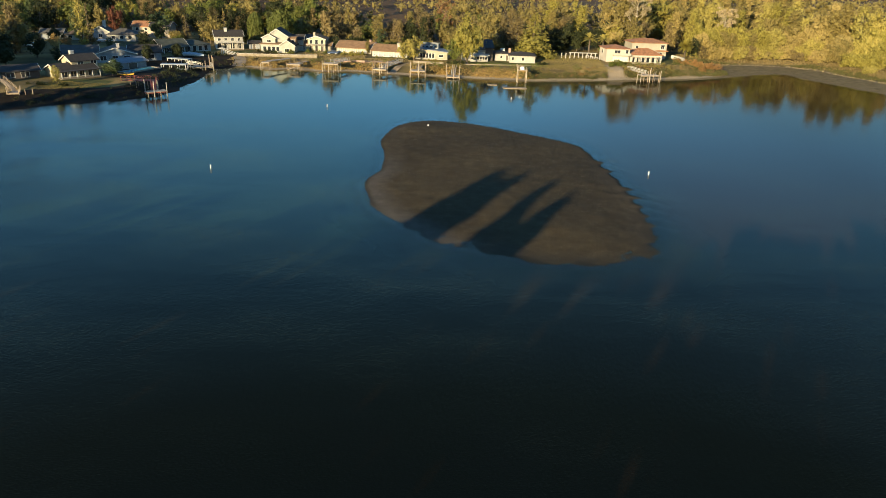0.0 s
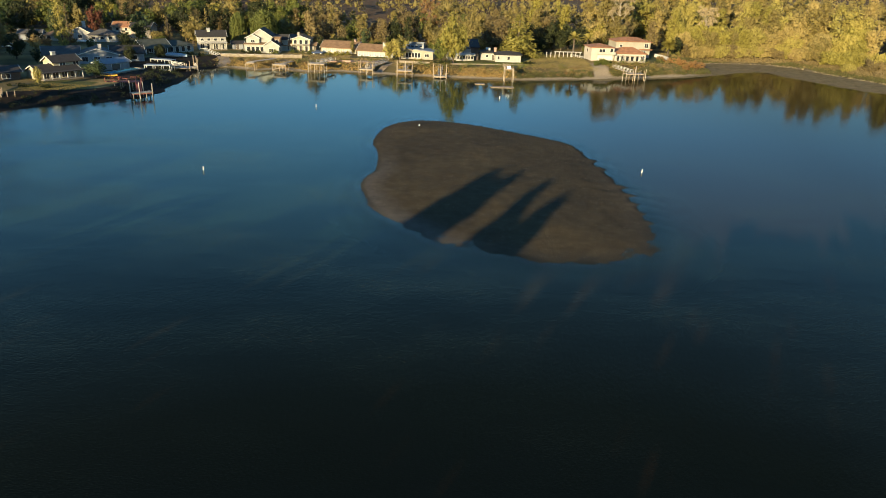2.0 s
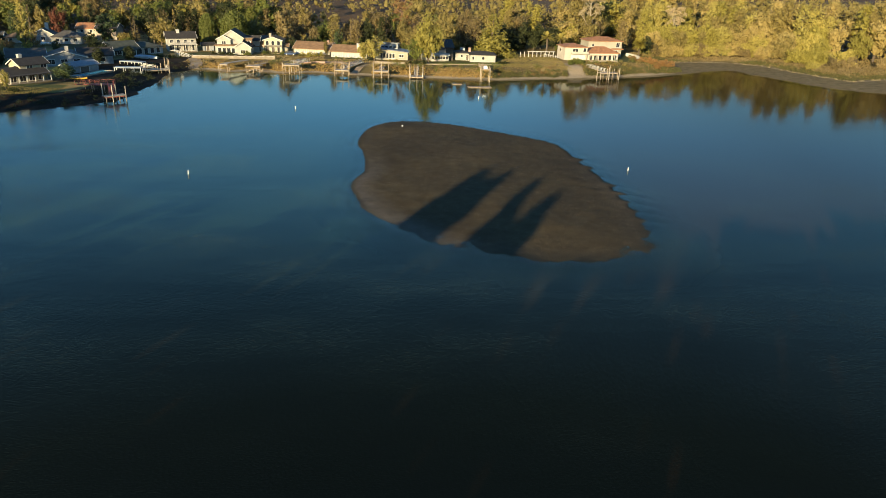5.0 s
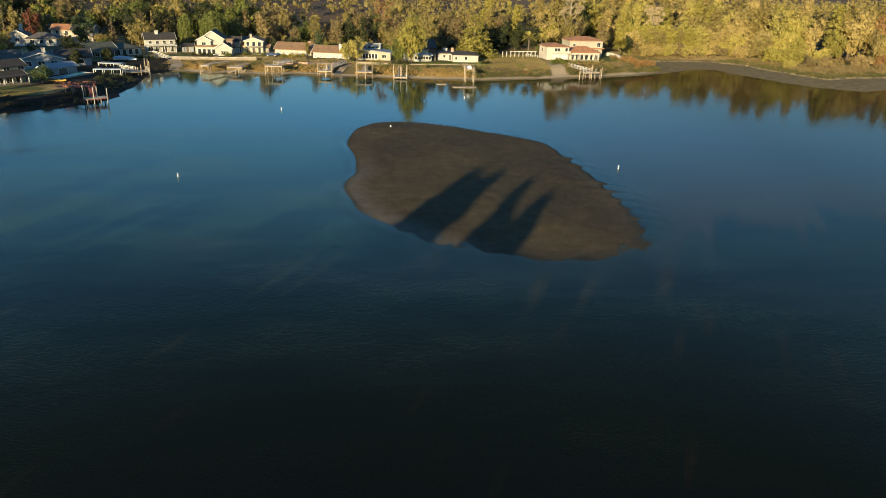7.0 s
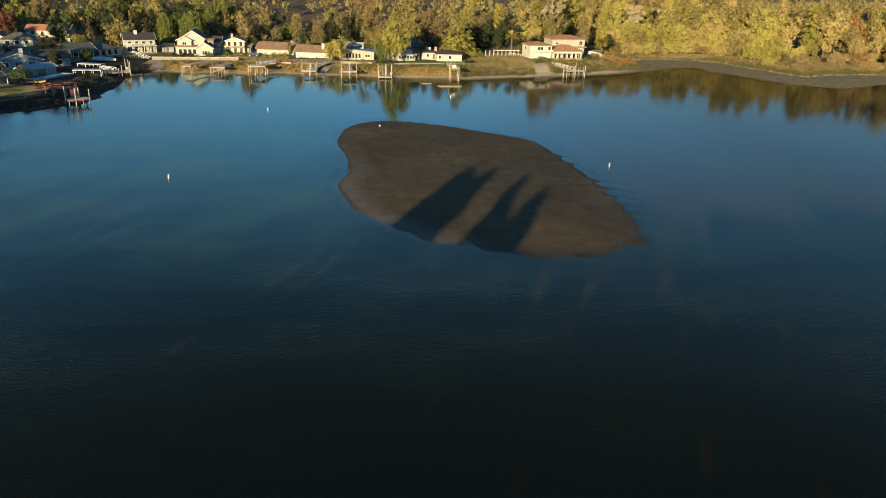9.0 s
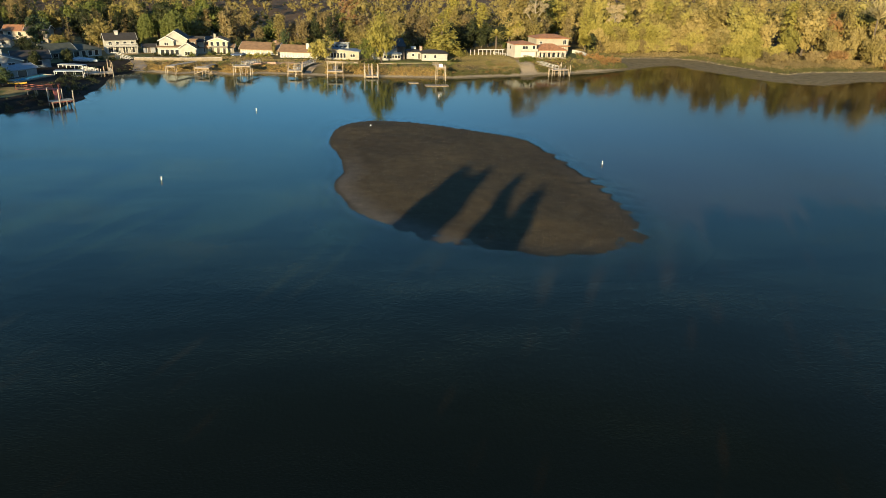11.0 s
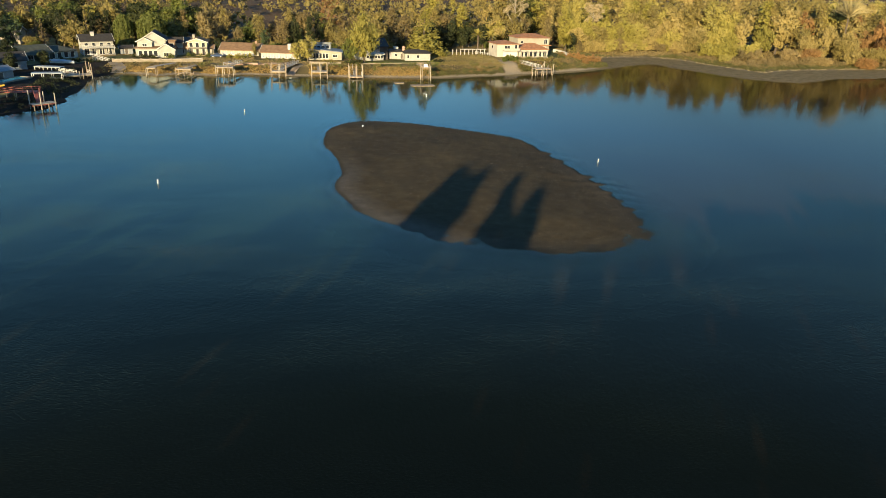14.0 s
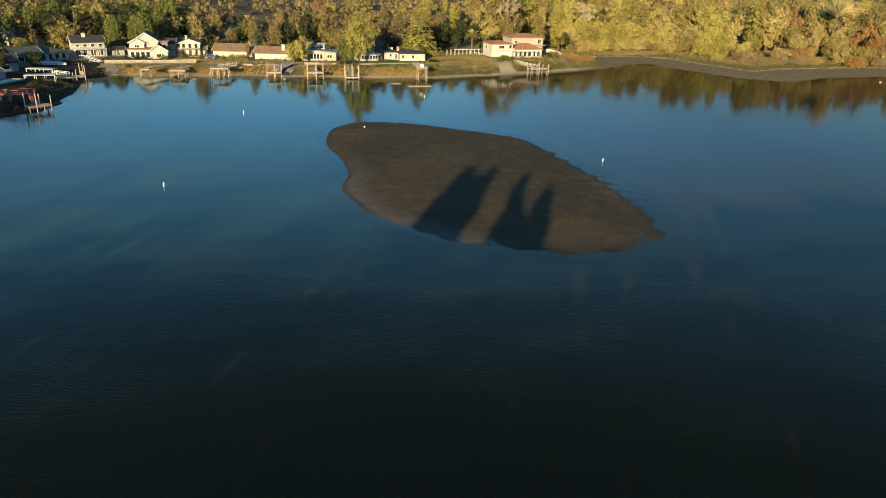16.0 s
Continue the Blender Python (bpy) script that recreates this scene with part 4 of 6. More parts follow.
ICO_F = np.array([(0, 11, 5), (0, 5, 1), (0, 1, 7), (0, 7, 10), (0, 10, 11), (1, 5, 9), (5, 11, 4), (11, 10, 2), (10, 7, 6), (7, 1, 8), (3, 9, 4), (3, 4, 2), (3, 2, 6), (3, 6, 8), (3, 8, 9), (4, 9, 5), (2, 4, 11), (6, 2, 10), (8, 6, 7), (9, 8, 1)])


def crown_mesh(name, rng, blobs, per, leaf, material, seed, long=1.5, floor=0.15, core=0.43, grow=0.0):
    """A crown: dense uneven inner clumps under a coat of many small leaves."""
    b = np.array(blobs, float)
    n = len(b)
    v = ICO_V[None] * (b[:, 3] * core)[:, None, None] * (0.55 + 0.85 * rng.rand(n, 12, 1)) * (0.75 + 0.5 * rng.rand(n, 1, 3)) + b[:, None, :3]
    v = v.reshape(-1, 3)
    v[:, 2] = np.maximum(v[:, 2], floor * 0.3)
    f = (ICO_F[None] + 12 * np.arange(n)[:, None, None]).reshape(-1, 3)
    pts, out = blob_points(rng, blobs, per)
    pts[:, 2] = np.where(pts[:, 2] < floor, floor + 0.3 * rng.rand(len(pts)), pts[:, 2])
    middle = np.array([b[:, 0].mean(), b[:, 1].mean(), b[:, 2].mean() * 0.7])
    if floor > 0:
        whole = pts - middle
        out = 0.4 * out + 0.75 * whole / (np.linalg.norm(whole, axis=1, keepdims=True) + 1e-9)
    quads = leaf_quads(pts, out, np.full(len(pts), leaf), seed, long, 1.5, grow)
    me = bpy.data.meshes.new(name)
    me.from_pydata(v.tolist() + quads.tolist(), [], f.tolist() + (len(v) + np.arange(len(quads)).reshape(-1, 4)).tolist())
    me.materials.append(material)
    return me


def limbs(bm, rng, base, top, r, n, spread, height, seg=6):
    """A tapered trunk in a few bent pieces, and limbs that rise from it."""
    p, tips = Vector(base), []
    steps = 4
    for k in range(steps):
        q = Vector(base).lerp(Vector(top), (k + 1) / steps) + Vector((rng.uniform(-0.2, 0.2), rng.uniform(-0.2, 0.2), 0))
        beam(bm, p, q, r * (1 - 0.19 * k), r * (1 - 0.19 * (k + 1)), seg, cap=False)
        p = q
    for k in range(n):
        a, f = 6.2832 * k / n + rng.uniform(-0.4, 0.4), rng.uniform(0.35, 0.95)
        s = Vector(base).lerp(Vector(top), f)
        e = s + Vector((math.cos(a) * spread * rng.uniform(0.5, 1), math.sin(a) * spread * rng.uniform(0.5, 1), height * rng.uniform(0.2, 0.6)))
        beam(bm, s, e, r * 0.42 * (1.2 - f), r * 0.1, 5, cap=False)
        tips.append(e)
        for _ in range(2):
            g = s.lerp(e, rng.uniform(0.4, 0.8))
            h = g + Vector((rng.uniform(-1, 1) * spread * 0.4, rng.uniform(-1, 1) * spread * 0.4, height * rng.uniform(0.1, 0.3)))
            beam(bm, g, h, r * 0.14, r * 0.05, 4, cap=False)
            tips.append(h)
    return tips


def tree_of(kind, seed, height, width, leaf=0.38, per=21.0, bare=1.0, material=None, bark=None, clumps=26, label="", category="tree", long=1.6):
    """A tree of the given height and crown width, its foot at the origin."""
    rng, pr = np.random.RandomState(seed), random.Random(seed)
    top = thing("bush" if kind == "bush" else "tree", Matrix.Identity(4), label, "bush" if kind == "bush" else category, "bushes on the shore" if kind == "bush" else "trees on the shore")
    bm = bmesh.new()
    blobs, R = [], width / 2
    lo = bare
    if kind == "round":
        limbs(bm, pr, (0, 0, -0.5), (0, 0, height * 0.72), 0.03 * height, 7, R * 0.8, height * 0.4)
        cz, rz = (lo + height) / 2, (height - lo) / 2
        for _ in range(clumps):
            d = rng.randn(3)
            d /= np.linalg.norm(d)
            k = rng.uniform(0.45, 0.82)
            r = R * rng.uniform(0.20, 0.36)
            blobs.append((d[0] * R * k, d[1] * R * k, cz + d[2] * rz * k * 1.0, r))
        blobs += [(0, 0, cz, R * 0.6), (0, 0, lo + R * 0.3, R * 0.5)]
    elif kind == "tall":
        limbs(bm, pr, (0, 0, -0.5), (0, 0, height * 0.88), 0.024 * height, 9, R * 0.7, height * 0.25)
        for k in range(clumps):
            f = (k + rng.rand()) / clumps
            z = lo + (height - lo) * f
            w = R * (math.sin(math.pi * min(1, 0.18 + 0.78 * f)) ** 0.7)
            a = rng.uniform(0, 6.2832)
            q = w * rng.uniform(0.25, 0.75)
            blobs.append((math.cos(a) * q, math.sin(a) * q, min(z, height - 0.8), R * rng.uniform(0.22, 0.40)))
        blobs += [(0, 0, lo + (height - lo) * f, R * 0.45) for f in (0.1, 0.28, 0.46, 0.62)]
    elif kind == "cone":
        limbs(bm, pr, (0, 0, -0.5), (0, 0, height * 0.97), 0.022 * height, 4, R * 0.3, height * 0.05)
        for k in range(clumps * 2):
            f = (k + rng.rand()) / (clumps * 2)
            z = lo + (height - lo) * f
            w = R * (1.05 - f) ** 0.9
            a = rng.uniform(0, 6.2832)
            q = w * rng.uniform(0.35, 0.85)
            blobs.append((math.cos(a) * q, math.sin(a) * q, z - 0.15 * q, max(0.35, w * 0.34)))
    elif kind == "bush":
        limbs(bm, pr, (0, 0, -0.5), (0, 0, height * 0.45), 0.02 * height, 6, R * 0.7, height * 0.4)
        for _ in range(clumps):
            a, q, f = rng.uniform(0, 6.2832), R * math.sqrt(rng.rand()) * 0.85, rng.rand()
            z = height * (0.12 + 0.7 * f * (1 - 0.55 * (q / R) ** 2))
            blobs.append((math.cos(a) * q, math.sin(a) * q, z, R * rng.uniform(0.20, 0.36)))
    elif kind == "sparse":
        tips = limbs(bm, pr, (0, 0, -0.5), (0, 0, height * 0.8), 0.024 * height, 12, R, height * 0.42)
        for e in tips:
            for _ in range(3):
                g = e + Vector((pr.uniform(-1, 1), pr.uniform(-1, 1), pr.uniform(0.1, 1.2))) * R * 0.35
                beam(bm, e, g, 0.05, 0.02, 3, cap=False)
            blobs.append((e.x, e.y, e.z, R * rng.uniform(0.14, 0.24)))
    part("trunk", bm, bark or BARK, top)
    if kind == "sparse":
        pts, out = blob_points(rng, blobs, per)
        me = leaf_mesh("crown", pts, out, np.full(len(pts), leaf), material, seed, long)
    else:
        me = crown_mesh("crown", rng, blobs, per, leaf, material, seed, long, core=0.43, grow=0.6 if kind == "bush" else 0.3)
    crown = new("crown", me)
    crown.parent = top
    return top


def willow(seed, height, width, material, label):
    """A weeping willow: a dome of limbs hung with long strands of narrow leaves."""
    rng, pr = np.random.RandomState(seed), random.Random(seed)
    top = thing("tree", Matrix.Identity(4), label, "tree", "trees on the shore")
    bm = bmesh.new()
    limbs(bm, pr, (0, 0, -0.5), (0, 0, height * 0.7), 0.035 * height, 8, width * 0.35, height * 0.35)
    part("trunk", bm, BARK, top)
    R, pts, out = width / 2, [], []
    for _ in range(420):
        a, q = rng.uniform(0, 6.2832), R * math.sqrt(rng.rand())
        z1 = height * (1 - 0.32 * (q / R) ** 2) - rng.rand() * 0.6
        z0 = max(0.8, z1 - height * rng.uniform(0.25, 0.75))
        k = int((z1 - z0) * 3.2) + 3
        z = np.linspace(z1, z0, k)
        push = 1 + 0.1 * (z1 - z) / height
        pts.append(np.stack([math.cos(a) * q * push + rng.randn(k) * 0.12, math.sin(a) * q * push + rng.randn(k) * 0.12, z], 1))
        out.append(np.tile([math.cos(a), math.sin(a), 0.35], (k, 1)))
    pts, out = np.concatenate(pts), np.concatenate(out)
    crown = new("crown", leaf_mesh("crown", pts, out, np.full(len(pts), 0.36), material, seed, 1.9, 1.0))
    crown.parent = top
    return top


def palm(seed, trunk, reach, fronds, material, label, droop=0.5):
    """A palm: a ringed trunk and a head of feathered fronds, each of many leaflets."""
    rng = np.random.RandomState(seed)
    top = thing("palm", Matrix.Identity(4), label, "palm tree", "palms by the villa")
    bm = bmesh.new()
    n = max(4, int(trunk / 0.5))
    for k in range(n):
        z0, z1 = trunk * k / n - (0.4 if k == 0 else 0), trunk * (k + 1) / n
        beam(bm, (0, 0, z0), (0, 0, z1), 0.26, 0.21, 8)
    part("trunk", bm, BARK, top)
    pts, faces = [], []
    for k in range(fronds):
        a = 6.2832 * k / fronds * 2.39996 / 2.39996 + rng.uniform(-0.2, 0.2)
        up = rng.uniform(-0.55, 1.35)
        d = np.array([math.cos(a) * math.cos(up), math.sin(a) * math.cos(up), math.sin(up)])
        side = np.array([-math.sin(a), math.cos(a), 0])
        length = reach * rng.uniform(0.8, 1.1)
        for j in range(1, 15):
            f = j / 14
            c = np.array([0, 0, trunk]) + d * length * f - np.array([0, 0, droop * length * f * f * 0.6])
            w = 0.9 * (1 - abs(f - 0.45)) * reach / 3
            for s in (-1, 1):
                tip = c + side * s * w * 0.6 + d * w * 0.5 - np.array([0, 0, 0.25 * w])
                i = len(pts)
                pts += [c - d * 0.13, c + d * 0.2, tip]
                faces.append((i, i + 1, i + 2))
    me = bpy.data.meshes.new("fronds")
    me.from_pydata([tuple(p) for p in pts], [], faces)
    me.materials.append(material)
    crown = new("fronds", me)
    crown.parent = top
    return top


def spray_tree():
    """A tall stem that ends in a fan of long pale bare shoots."""
    rng = random.Random(73)
    top = thing("tree", Matrix.Identity(4), "tree with pale spray of long bare shoots", "tree", "trees on the shore")
    bm = bmesh.new()
    beam(bm, (0, 0, -0.5), (0.2, 0, 17.0), 0.4, 0.22, 8)
    part("trunk", bm, BARK, top)
    bm = bmesh.new()
    for _ in range(110):
        a, up = rng.uniform(0, 6.2832), rng.uniform(0.35, 1.5)
        p, r = Vector((0.2, 0, 16.5 + rng.uniform(-0.8, 0.6))), rng.uniform(5.5, 9.5)
        d = Vector((math.cos(a) * math.cos(up), math.sin(a) * math.cos(up), math.sin(up)))
        q = p + d * r * 0.6
        e = q + (d + Vector((0, 0, -0.35))).normalized() * r * 0.4
        beam(bm, p, q, 0.10, 0.07, 3, cap=False)
        beam(bm, q, e, 0.07, 0.02, 3, cap=False)
        for _ in range(5):
            g = p.lerp(q, rng.uniform(0.3, 1.0))
            h = g + (d + Vector((rng.uniform(-0.6, 0.6), rng.uniform(-0.6, 0.6), rng.uniform(-0.2, 0.5)))).normalized() * rng.uniform(0.8, 2.0)
            beam(bm, g, h, 0.05, 0.02, 3, cap=False)
    part("shoots", bm, SHOOTS, top, "pale straw-coloured bare shoots")
    return top


BASE = {}


def base_trees():
    mk = lambda *a, **k: tree_of(*a, **k)
    BASE["round_a"] = mk("round", 11, 12, 10.5, material=LEAF_GREEN, label="green broad-crowned tree on the western shore", clumps=40)
    BASE["round_b"] = mk("round", 12, 12, 9.0, material=LEAF_OLIVE, label="olive broad-crowned tree on the western shore", clumps=39, leaf=0.35, per=18)
    BASE["round_c"] = mk("round", 13, 12, 11.5, material=LEAF_GREEN, label="green spreading tree on the western shore", clumps=45, leaf=0.35, per=18)
    BASE["round_d"] = mk("round", 14, 12, 8.0, material=LEAF_OLIVE, label="olive tree on the western shore", clumps=36)
    BASE["tall_a"] = mk("tall", 21, 16, 7.5, material=LEAF_OLIVE, label="tall olive tree on the western shore", clumps=54, leaf=0.35, per=18)
    BASE["tall_b"] = mk("tall", 22, 16, 9.0, material=LEAF_YELLOW, label="tall yellow cottonwood on the western shore", clumps=60, leaf=0.35, per=18)
    BASE["tall_c"] = mk("tall", 23, 16, 6.2, material=LEAF_GREEN, label="slender tall green tree on the western shore", clumps=51, leaf=0.35, per=18)
    BASE["dense_a"] = mk("tall", 24, 16, 7.0, material=LEAF_GREEN, label="tall dense poplar on the near shore", clumps=60, per=10, leaf=0.95, bare=0.3)
    BASE["dense_b"] = mk("tall", 25, 16, 5.5, material=LEAF_GREEN, label="slender dense poplar on the near shore", clumps=56, per=12, leaf=0.95, bare=0.3)
    BASE["cone_a"] = mk("cone", 31, 14, 6.4, material=LEAF_DARK, label="dark conifer on the western shore", clumps=28, leaf=0.33, per=27, bare=0.3)
    BASE["cone_b"] = mk("cone", 32, 14, 11.0, material=LEAF_LIME, label="broad conical tree on the western shore", clumps=60, leaf=0.34, per=16, bare=0.3)
    BASE["bush_a"] = mk("bush", 41, 6, 8.5, material=LEAF_GOLD, label="golden willow thicket on the western shore", clumps=36, leaf=0.25, per=30, long=2.6)
    BASE["bush_b"] = mk("bush", 42, 6, 7.0, material=LEAF_GOLD, label="golden willow bush on the western shore", clumps=32, leaf=0.25, per=30, long=2.6)
    BASE["bush_c"] = mk("bush", 43, 6, 10.0, material=LEAF_GOLD, label="broad willow thicket on the western shore", clumps=40, leaf=0.25, per=30, long=2.6)
    BASE["shrub"] = mk("bush", 46, 6, 8.0, material=LEAF_GREEN, label="garden shrub on the western shore", clumps=16, leaf=0.6, per=11, long=2.0)
    BASE["thick_a"] = mk("bush", 44, 12, 12, material=LEAF_GOLD, label="tall golden willow thicket on the western shore", clumps=52, leaf=0.28, per=22, long=2.6)
    BASE["thick_b"] = mk("bush", 45, 12, 10, material=LEAF_GOLD, label="golden willow thicket on the western shore", clumps=46, leaf=0.28, per=22, long=2.6)
    BASE["sparse_a"] = mk("sparse", 51, 16, 9.0, material=LEAF_PALE, bark=PALE_BARK, label="half-bare pale sycamore above the woods", leaf=0.30, per=110)
    BASE["sparse_b"] = mk("sparse", 52, 14, 7.0, material=LEAF_RUST, bark=RED_BARK, label="half-bare reddish tree behind the houses", leaf=0.28, per=110)
    BASE["willow"] = willow(61, 11, 8.5, LEAF_GREEN, "green weeping willow behind the houses")
    BASE["palm_tall"] = palm(71, 5.4, 2.2, 34, LEAF_YELLOW, "palm with slim trunk and yellowed fronds")
    BASE["palm_fan"] = palm(72, 4.4, 2.3, 150, LEAF_GREEN, "green round-headed palm beside the villa", 0.4)
    BASE["spray"] = spray_tree()
    for k, ob in enumerate(BASE.values()):
        ob.matrix_basis = pose(-300 - 14 * k, 60 - 3 * k, 2.0)


def plant(kind, x, y, height, width=None, colour=None, label="", turn=None, z=None, pool=None):
    """One more tree of a kind, with its own size, turn and leaf colour; with a pool it waits there to be joined into a wood."""
    rng = random.Random(int(x * 131 + y * 17))
    own = {"round": 12, "tall": 16, "cone": 14, "dense": 16, "bush": 6, "shrub": 6, "thick": 12, "sparse": 16, "willow": 11}.get(kind.split("_")[0], 1)
    own = {"sparse_b": 14}.get(kind, own)
    k = height / own
    w = k if width is None else k * width
    z = float(ground_height(np.array([x]), np.array([y]))[0]) - 0.1 if z is None else z
    m = Matrix.LocRotScale((x, y, z), Euler((0, 0, rng.uniform(0, 6.28) if turn is None else turn)), (w, w * rng.uniform(0.9, 1.1), k))
    if pool is not None:
        pool.append((kind, m, colour))
        return None
    ob = copy_thing(BASE[kind], m)
    if colour:
        for c in ob.children:
            if c.name.startswith(("crown", "fronds")):
                c.material_slots[0].link = "OBJECT"
                c.material_slots[0].material = colour
    if label:
        ob["label"] = label
    return ob


def join_wood(name, label, pool):
    """One body of many trees that stand too deep in the wood or too far off to be told apart."""
    verts, faces, slots, mats, start = [], [], [], [], 0
    for kind, m, colour in pool:
        for child in BASE[kind].children:
            me = child.data
            v = np.empty(len(me.vertices) * 3, np.float32)
            me.vertices.foreach_get("co", v)
            a = np.array(m)
            verts.append(v.reshape(-1, 3) @ a[:3, :3].T + a[:3, 3])
            mat = me.materials[0] if child.name.startswith("trunk") else colour or me.materials[0]
            if mat not in mats:
                mats.append(mat)
            faces += [tuple(start + i for i in p.vertices) for p in me.polygons]
            slots += [mats.index(mat)] * len(me.polygons)
            start += len(me.vertices)
    me = bpy.data.meshes.new(name)
    me.from_pydata(np.concatenate(verts).tolist(), [], faces)
    for mat in mats:
        me.materials.append(mat)
    me.polygons.foreach_set("material_index", slots)
    return tagged(new(name, me), label, "woods", kind="stuff")


base_trees()

HOUSE_ZONES = [(-100, -78, 274, 296), (-82, -60, 270, 294), (-68, -56, 296, 308), (-66, -47, 280, 296), (-50, -31, 280, 298), (-35, -16, 270, 286), (-18, -1, 266, 284),
               (0, 16, 262, 280), (12, 32, 262, 284), (50, 92, 262, 300), (-132, -92, 180, 290), (-152, -126, 284, 300), (-142, -120, 302, 320), (-170, -146, 282, 296), (28, 60, 255, 292)]


def free(x, y, r):
    return not any(a - r < x < b + r and c - r * 0.6 < y < d + r * 0.6 for a, b, c, d in HOUSE_ZONES)


def specimen_trees():
    plant("round_c", 4.0, 259, 17.5, 0.82, LEAF_LIME, "large green tree standing before the shore houses")
    plant("round_a", -0.5, 263, 9.0, 0.9, LEAF_GREEN, "green tree beside a larger one by the shore")
    plant("round_b", -15.8, 265.0, 10.0, 1.05, LEAF_YELLOW, "low yellow autumn tree between two houses")
    plant("round_a", -19.6, 264.5, 7.0, 0.95, LEAF_YELLOW, "small yellow autumn tree before a white house")
    plant("cone_b", 30.4, 283, 16.5, 1.55, LEAF_LIME, "broad conical green tree behind the white house")
    plant("sparse_b", -5.5, 312, 19, 0.85, LEAF_RUST, "tall half-bare tree with reddish twigs")
    plant("cone_a", -26.5, 300, 11, 0.95, LEAF_BROWN, "brownish conifer behind the ranch houses")
    plant("round_d", -31.5, 298, 9.0, 0.85, LEAF_TEAL, "blue-green rounded tree behind the ranch houses")
    plant("willow", -85.6, 305, 13, 0.75, LEAF_GREEN, "green weeping willow behind the houses")
    plant("willow", -75.2, 306, 14, 1.05, LEAF_GREEN, "green weeping willow behind the houses")
    plant("round_b", -53.5, 301, 18.5, 0.72, LEAF_BROWN, "large brown-olive tree behind the yellow house")
    plant("round_d", -49.0, 290, 6.5, 0.9, LEAF_DARK, "dark small tree beside the yellow house")
    plant("round_d", -35.0, 281.5, 6.0, 0.75, LEAF_OLIVE, "small tree between two ranch houses")
    plant("palm_tall", 52.5, 284, 1.4)
    plant("palm_tall", 58.5, 287, 1.3)
    plant("palm_fan", 92.3, 289.6, 1.35, None, LEAF_LIME)
    # dark leaves here stand for the shaded hollow behind the palm
    plant("round_d", 97.5, 297, 9.5, 1.0, LEAF_DARK, "dark shaded tree beside the villa palm")
    plant("cone_a", -142.5, 276, 15, 0.95, LEAF_BROWN, "tall dark conifer among the western houses")
    plant("tall_a", -138, 262, 19, 0.8, LEAF_YELLOW, "tall yellow tree behind the western houses")
    plant("round_b", -134.5, 237, 8.5, 0.85, LEAF_RUSSET, "orange-brown tree in a western garden")
    plant("round_c", -101.5, 206.0, 5.0, 1.5, LEAF_TEAL, "broad blue-green garden bush tree on the point")
    plant("round_d", -109.0, 189.0, 5.5, 0.9, LEAF_YELLOW, "small lemon-yellow tree on the bank")
    # where called shaded, the shade is put into the leaf colour
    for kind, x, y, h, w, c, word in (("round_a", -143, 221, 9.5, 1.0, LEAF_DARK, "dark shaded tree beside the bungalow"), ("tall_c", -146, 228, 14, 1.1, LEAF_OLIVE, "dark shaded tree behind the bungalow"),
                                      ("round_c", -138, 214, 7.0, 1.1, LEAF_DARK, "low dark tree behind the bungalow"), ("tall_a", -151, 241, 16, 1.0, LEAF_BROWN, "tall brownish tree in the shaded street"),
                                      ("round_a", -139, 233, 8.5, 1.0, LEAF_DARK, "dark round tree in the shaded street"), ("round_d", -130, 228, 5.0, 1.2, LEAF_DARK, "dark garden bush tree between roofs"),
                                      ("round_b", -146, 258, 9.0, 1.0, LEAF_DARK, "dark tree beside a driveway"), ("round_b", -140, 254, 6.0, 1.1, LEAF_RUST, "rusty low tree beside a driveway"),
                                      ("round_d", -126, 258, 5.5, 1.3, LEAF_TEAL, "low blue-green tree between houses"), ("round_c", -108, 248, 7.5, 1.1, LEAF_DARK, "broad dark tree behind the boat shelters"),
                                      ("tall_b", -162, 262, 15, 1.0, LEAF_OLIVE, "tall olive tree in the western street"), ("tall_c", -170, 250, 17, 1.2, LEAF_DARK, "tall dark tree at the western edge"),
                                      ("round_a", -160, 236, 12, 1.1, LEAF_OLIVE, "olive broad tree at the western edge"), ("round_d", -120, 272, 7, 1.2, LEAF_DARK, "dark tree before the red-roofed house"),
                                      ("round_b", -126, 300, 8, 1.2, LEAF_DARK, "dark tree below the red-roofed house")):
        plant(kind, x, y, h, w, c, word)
    plant("round_b", -146, 306, 13.5, 0.75, LEAF_RED, "dark red autumn tree")
    plant("round_c", -100.5, 291, 11.5, 1.0, LEAF_OLIVE, "rounded olive tree beside the two-storey house")
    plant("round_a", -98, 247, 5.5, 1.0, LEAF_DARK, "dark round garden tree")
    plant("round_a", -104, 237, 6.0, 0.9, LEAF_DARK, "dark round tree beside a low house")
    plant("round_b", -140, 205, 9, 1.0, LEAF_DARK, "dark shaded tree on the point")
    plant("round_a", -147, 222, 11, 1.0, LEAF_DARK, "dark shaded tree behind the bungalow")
    plant("round_c", -152, 245, 13, 1.0, LEAF_OLIVE, "olive tree at the western edge")
    plant("tall_b", 74.5, 326, 26, 0.85, LEAF_OLIVE, "tall olive cottonwood behind the villa")
    plant("round_b", 75.0, 309, 13.5, 1.0, LEAF_OLIVE, "olive tree directly behind the villa")
    plant("round_c", 66.0, 306, 12.0, 0.9, LEAF_LIME, "yellow-green tree directly behind the villa")
    plant("sparse_a", 78.0, 318, 25, 0.8, LEAF_PALE, "half-bare pale sycamore behind the villa")
    plant("sparse_a", 122.0, 332, 20, 0.8, LEAF_PALE, "half-bare pale sycamore above the mud flat")
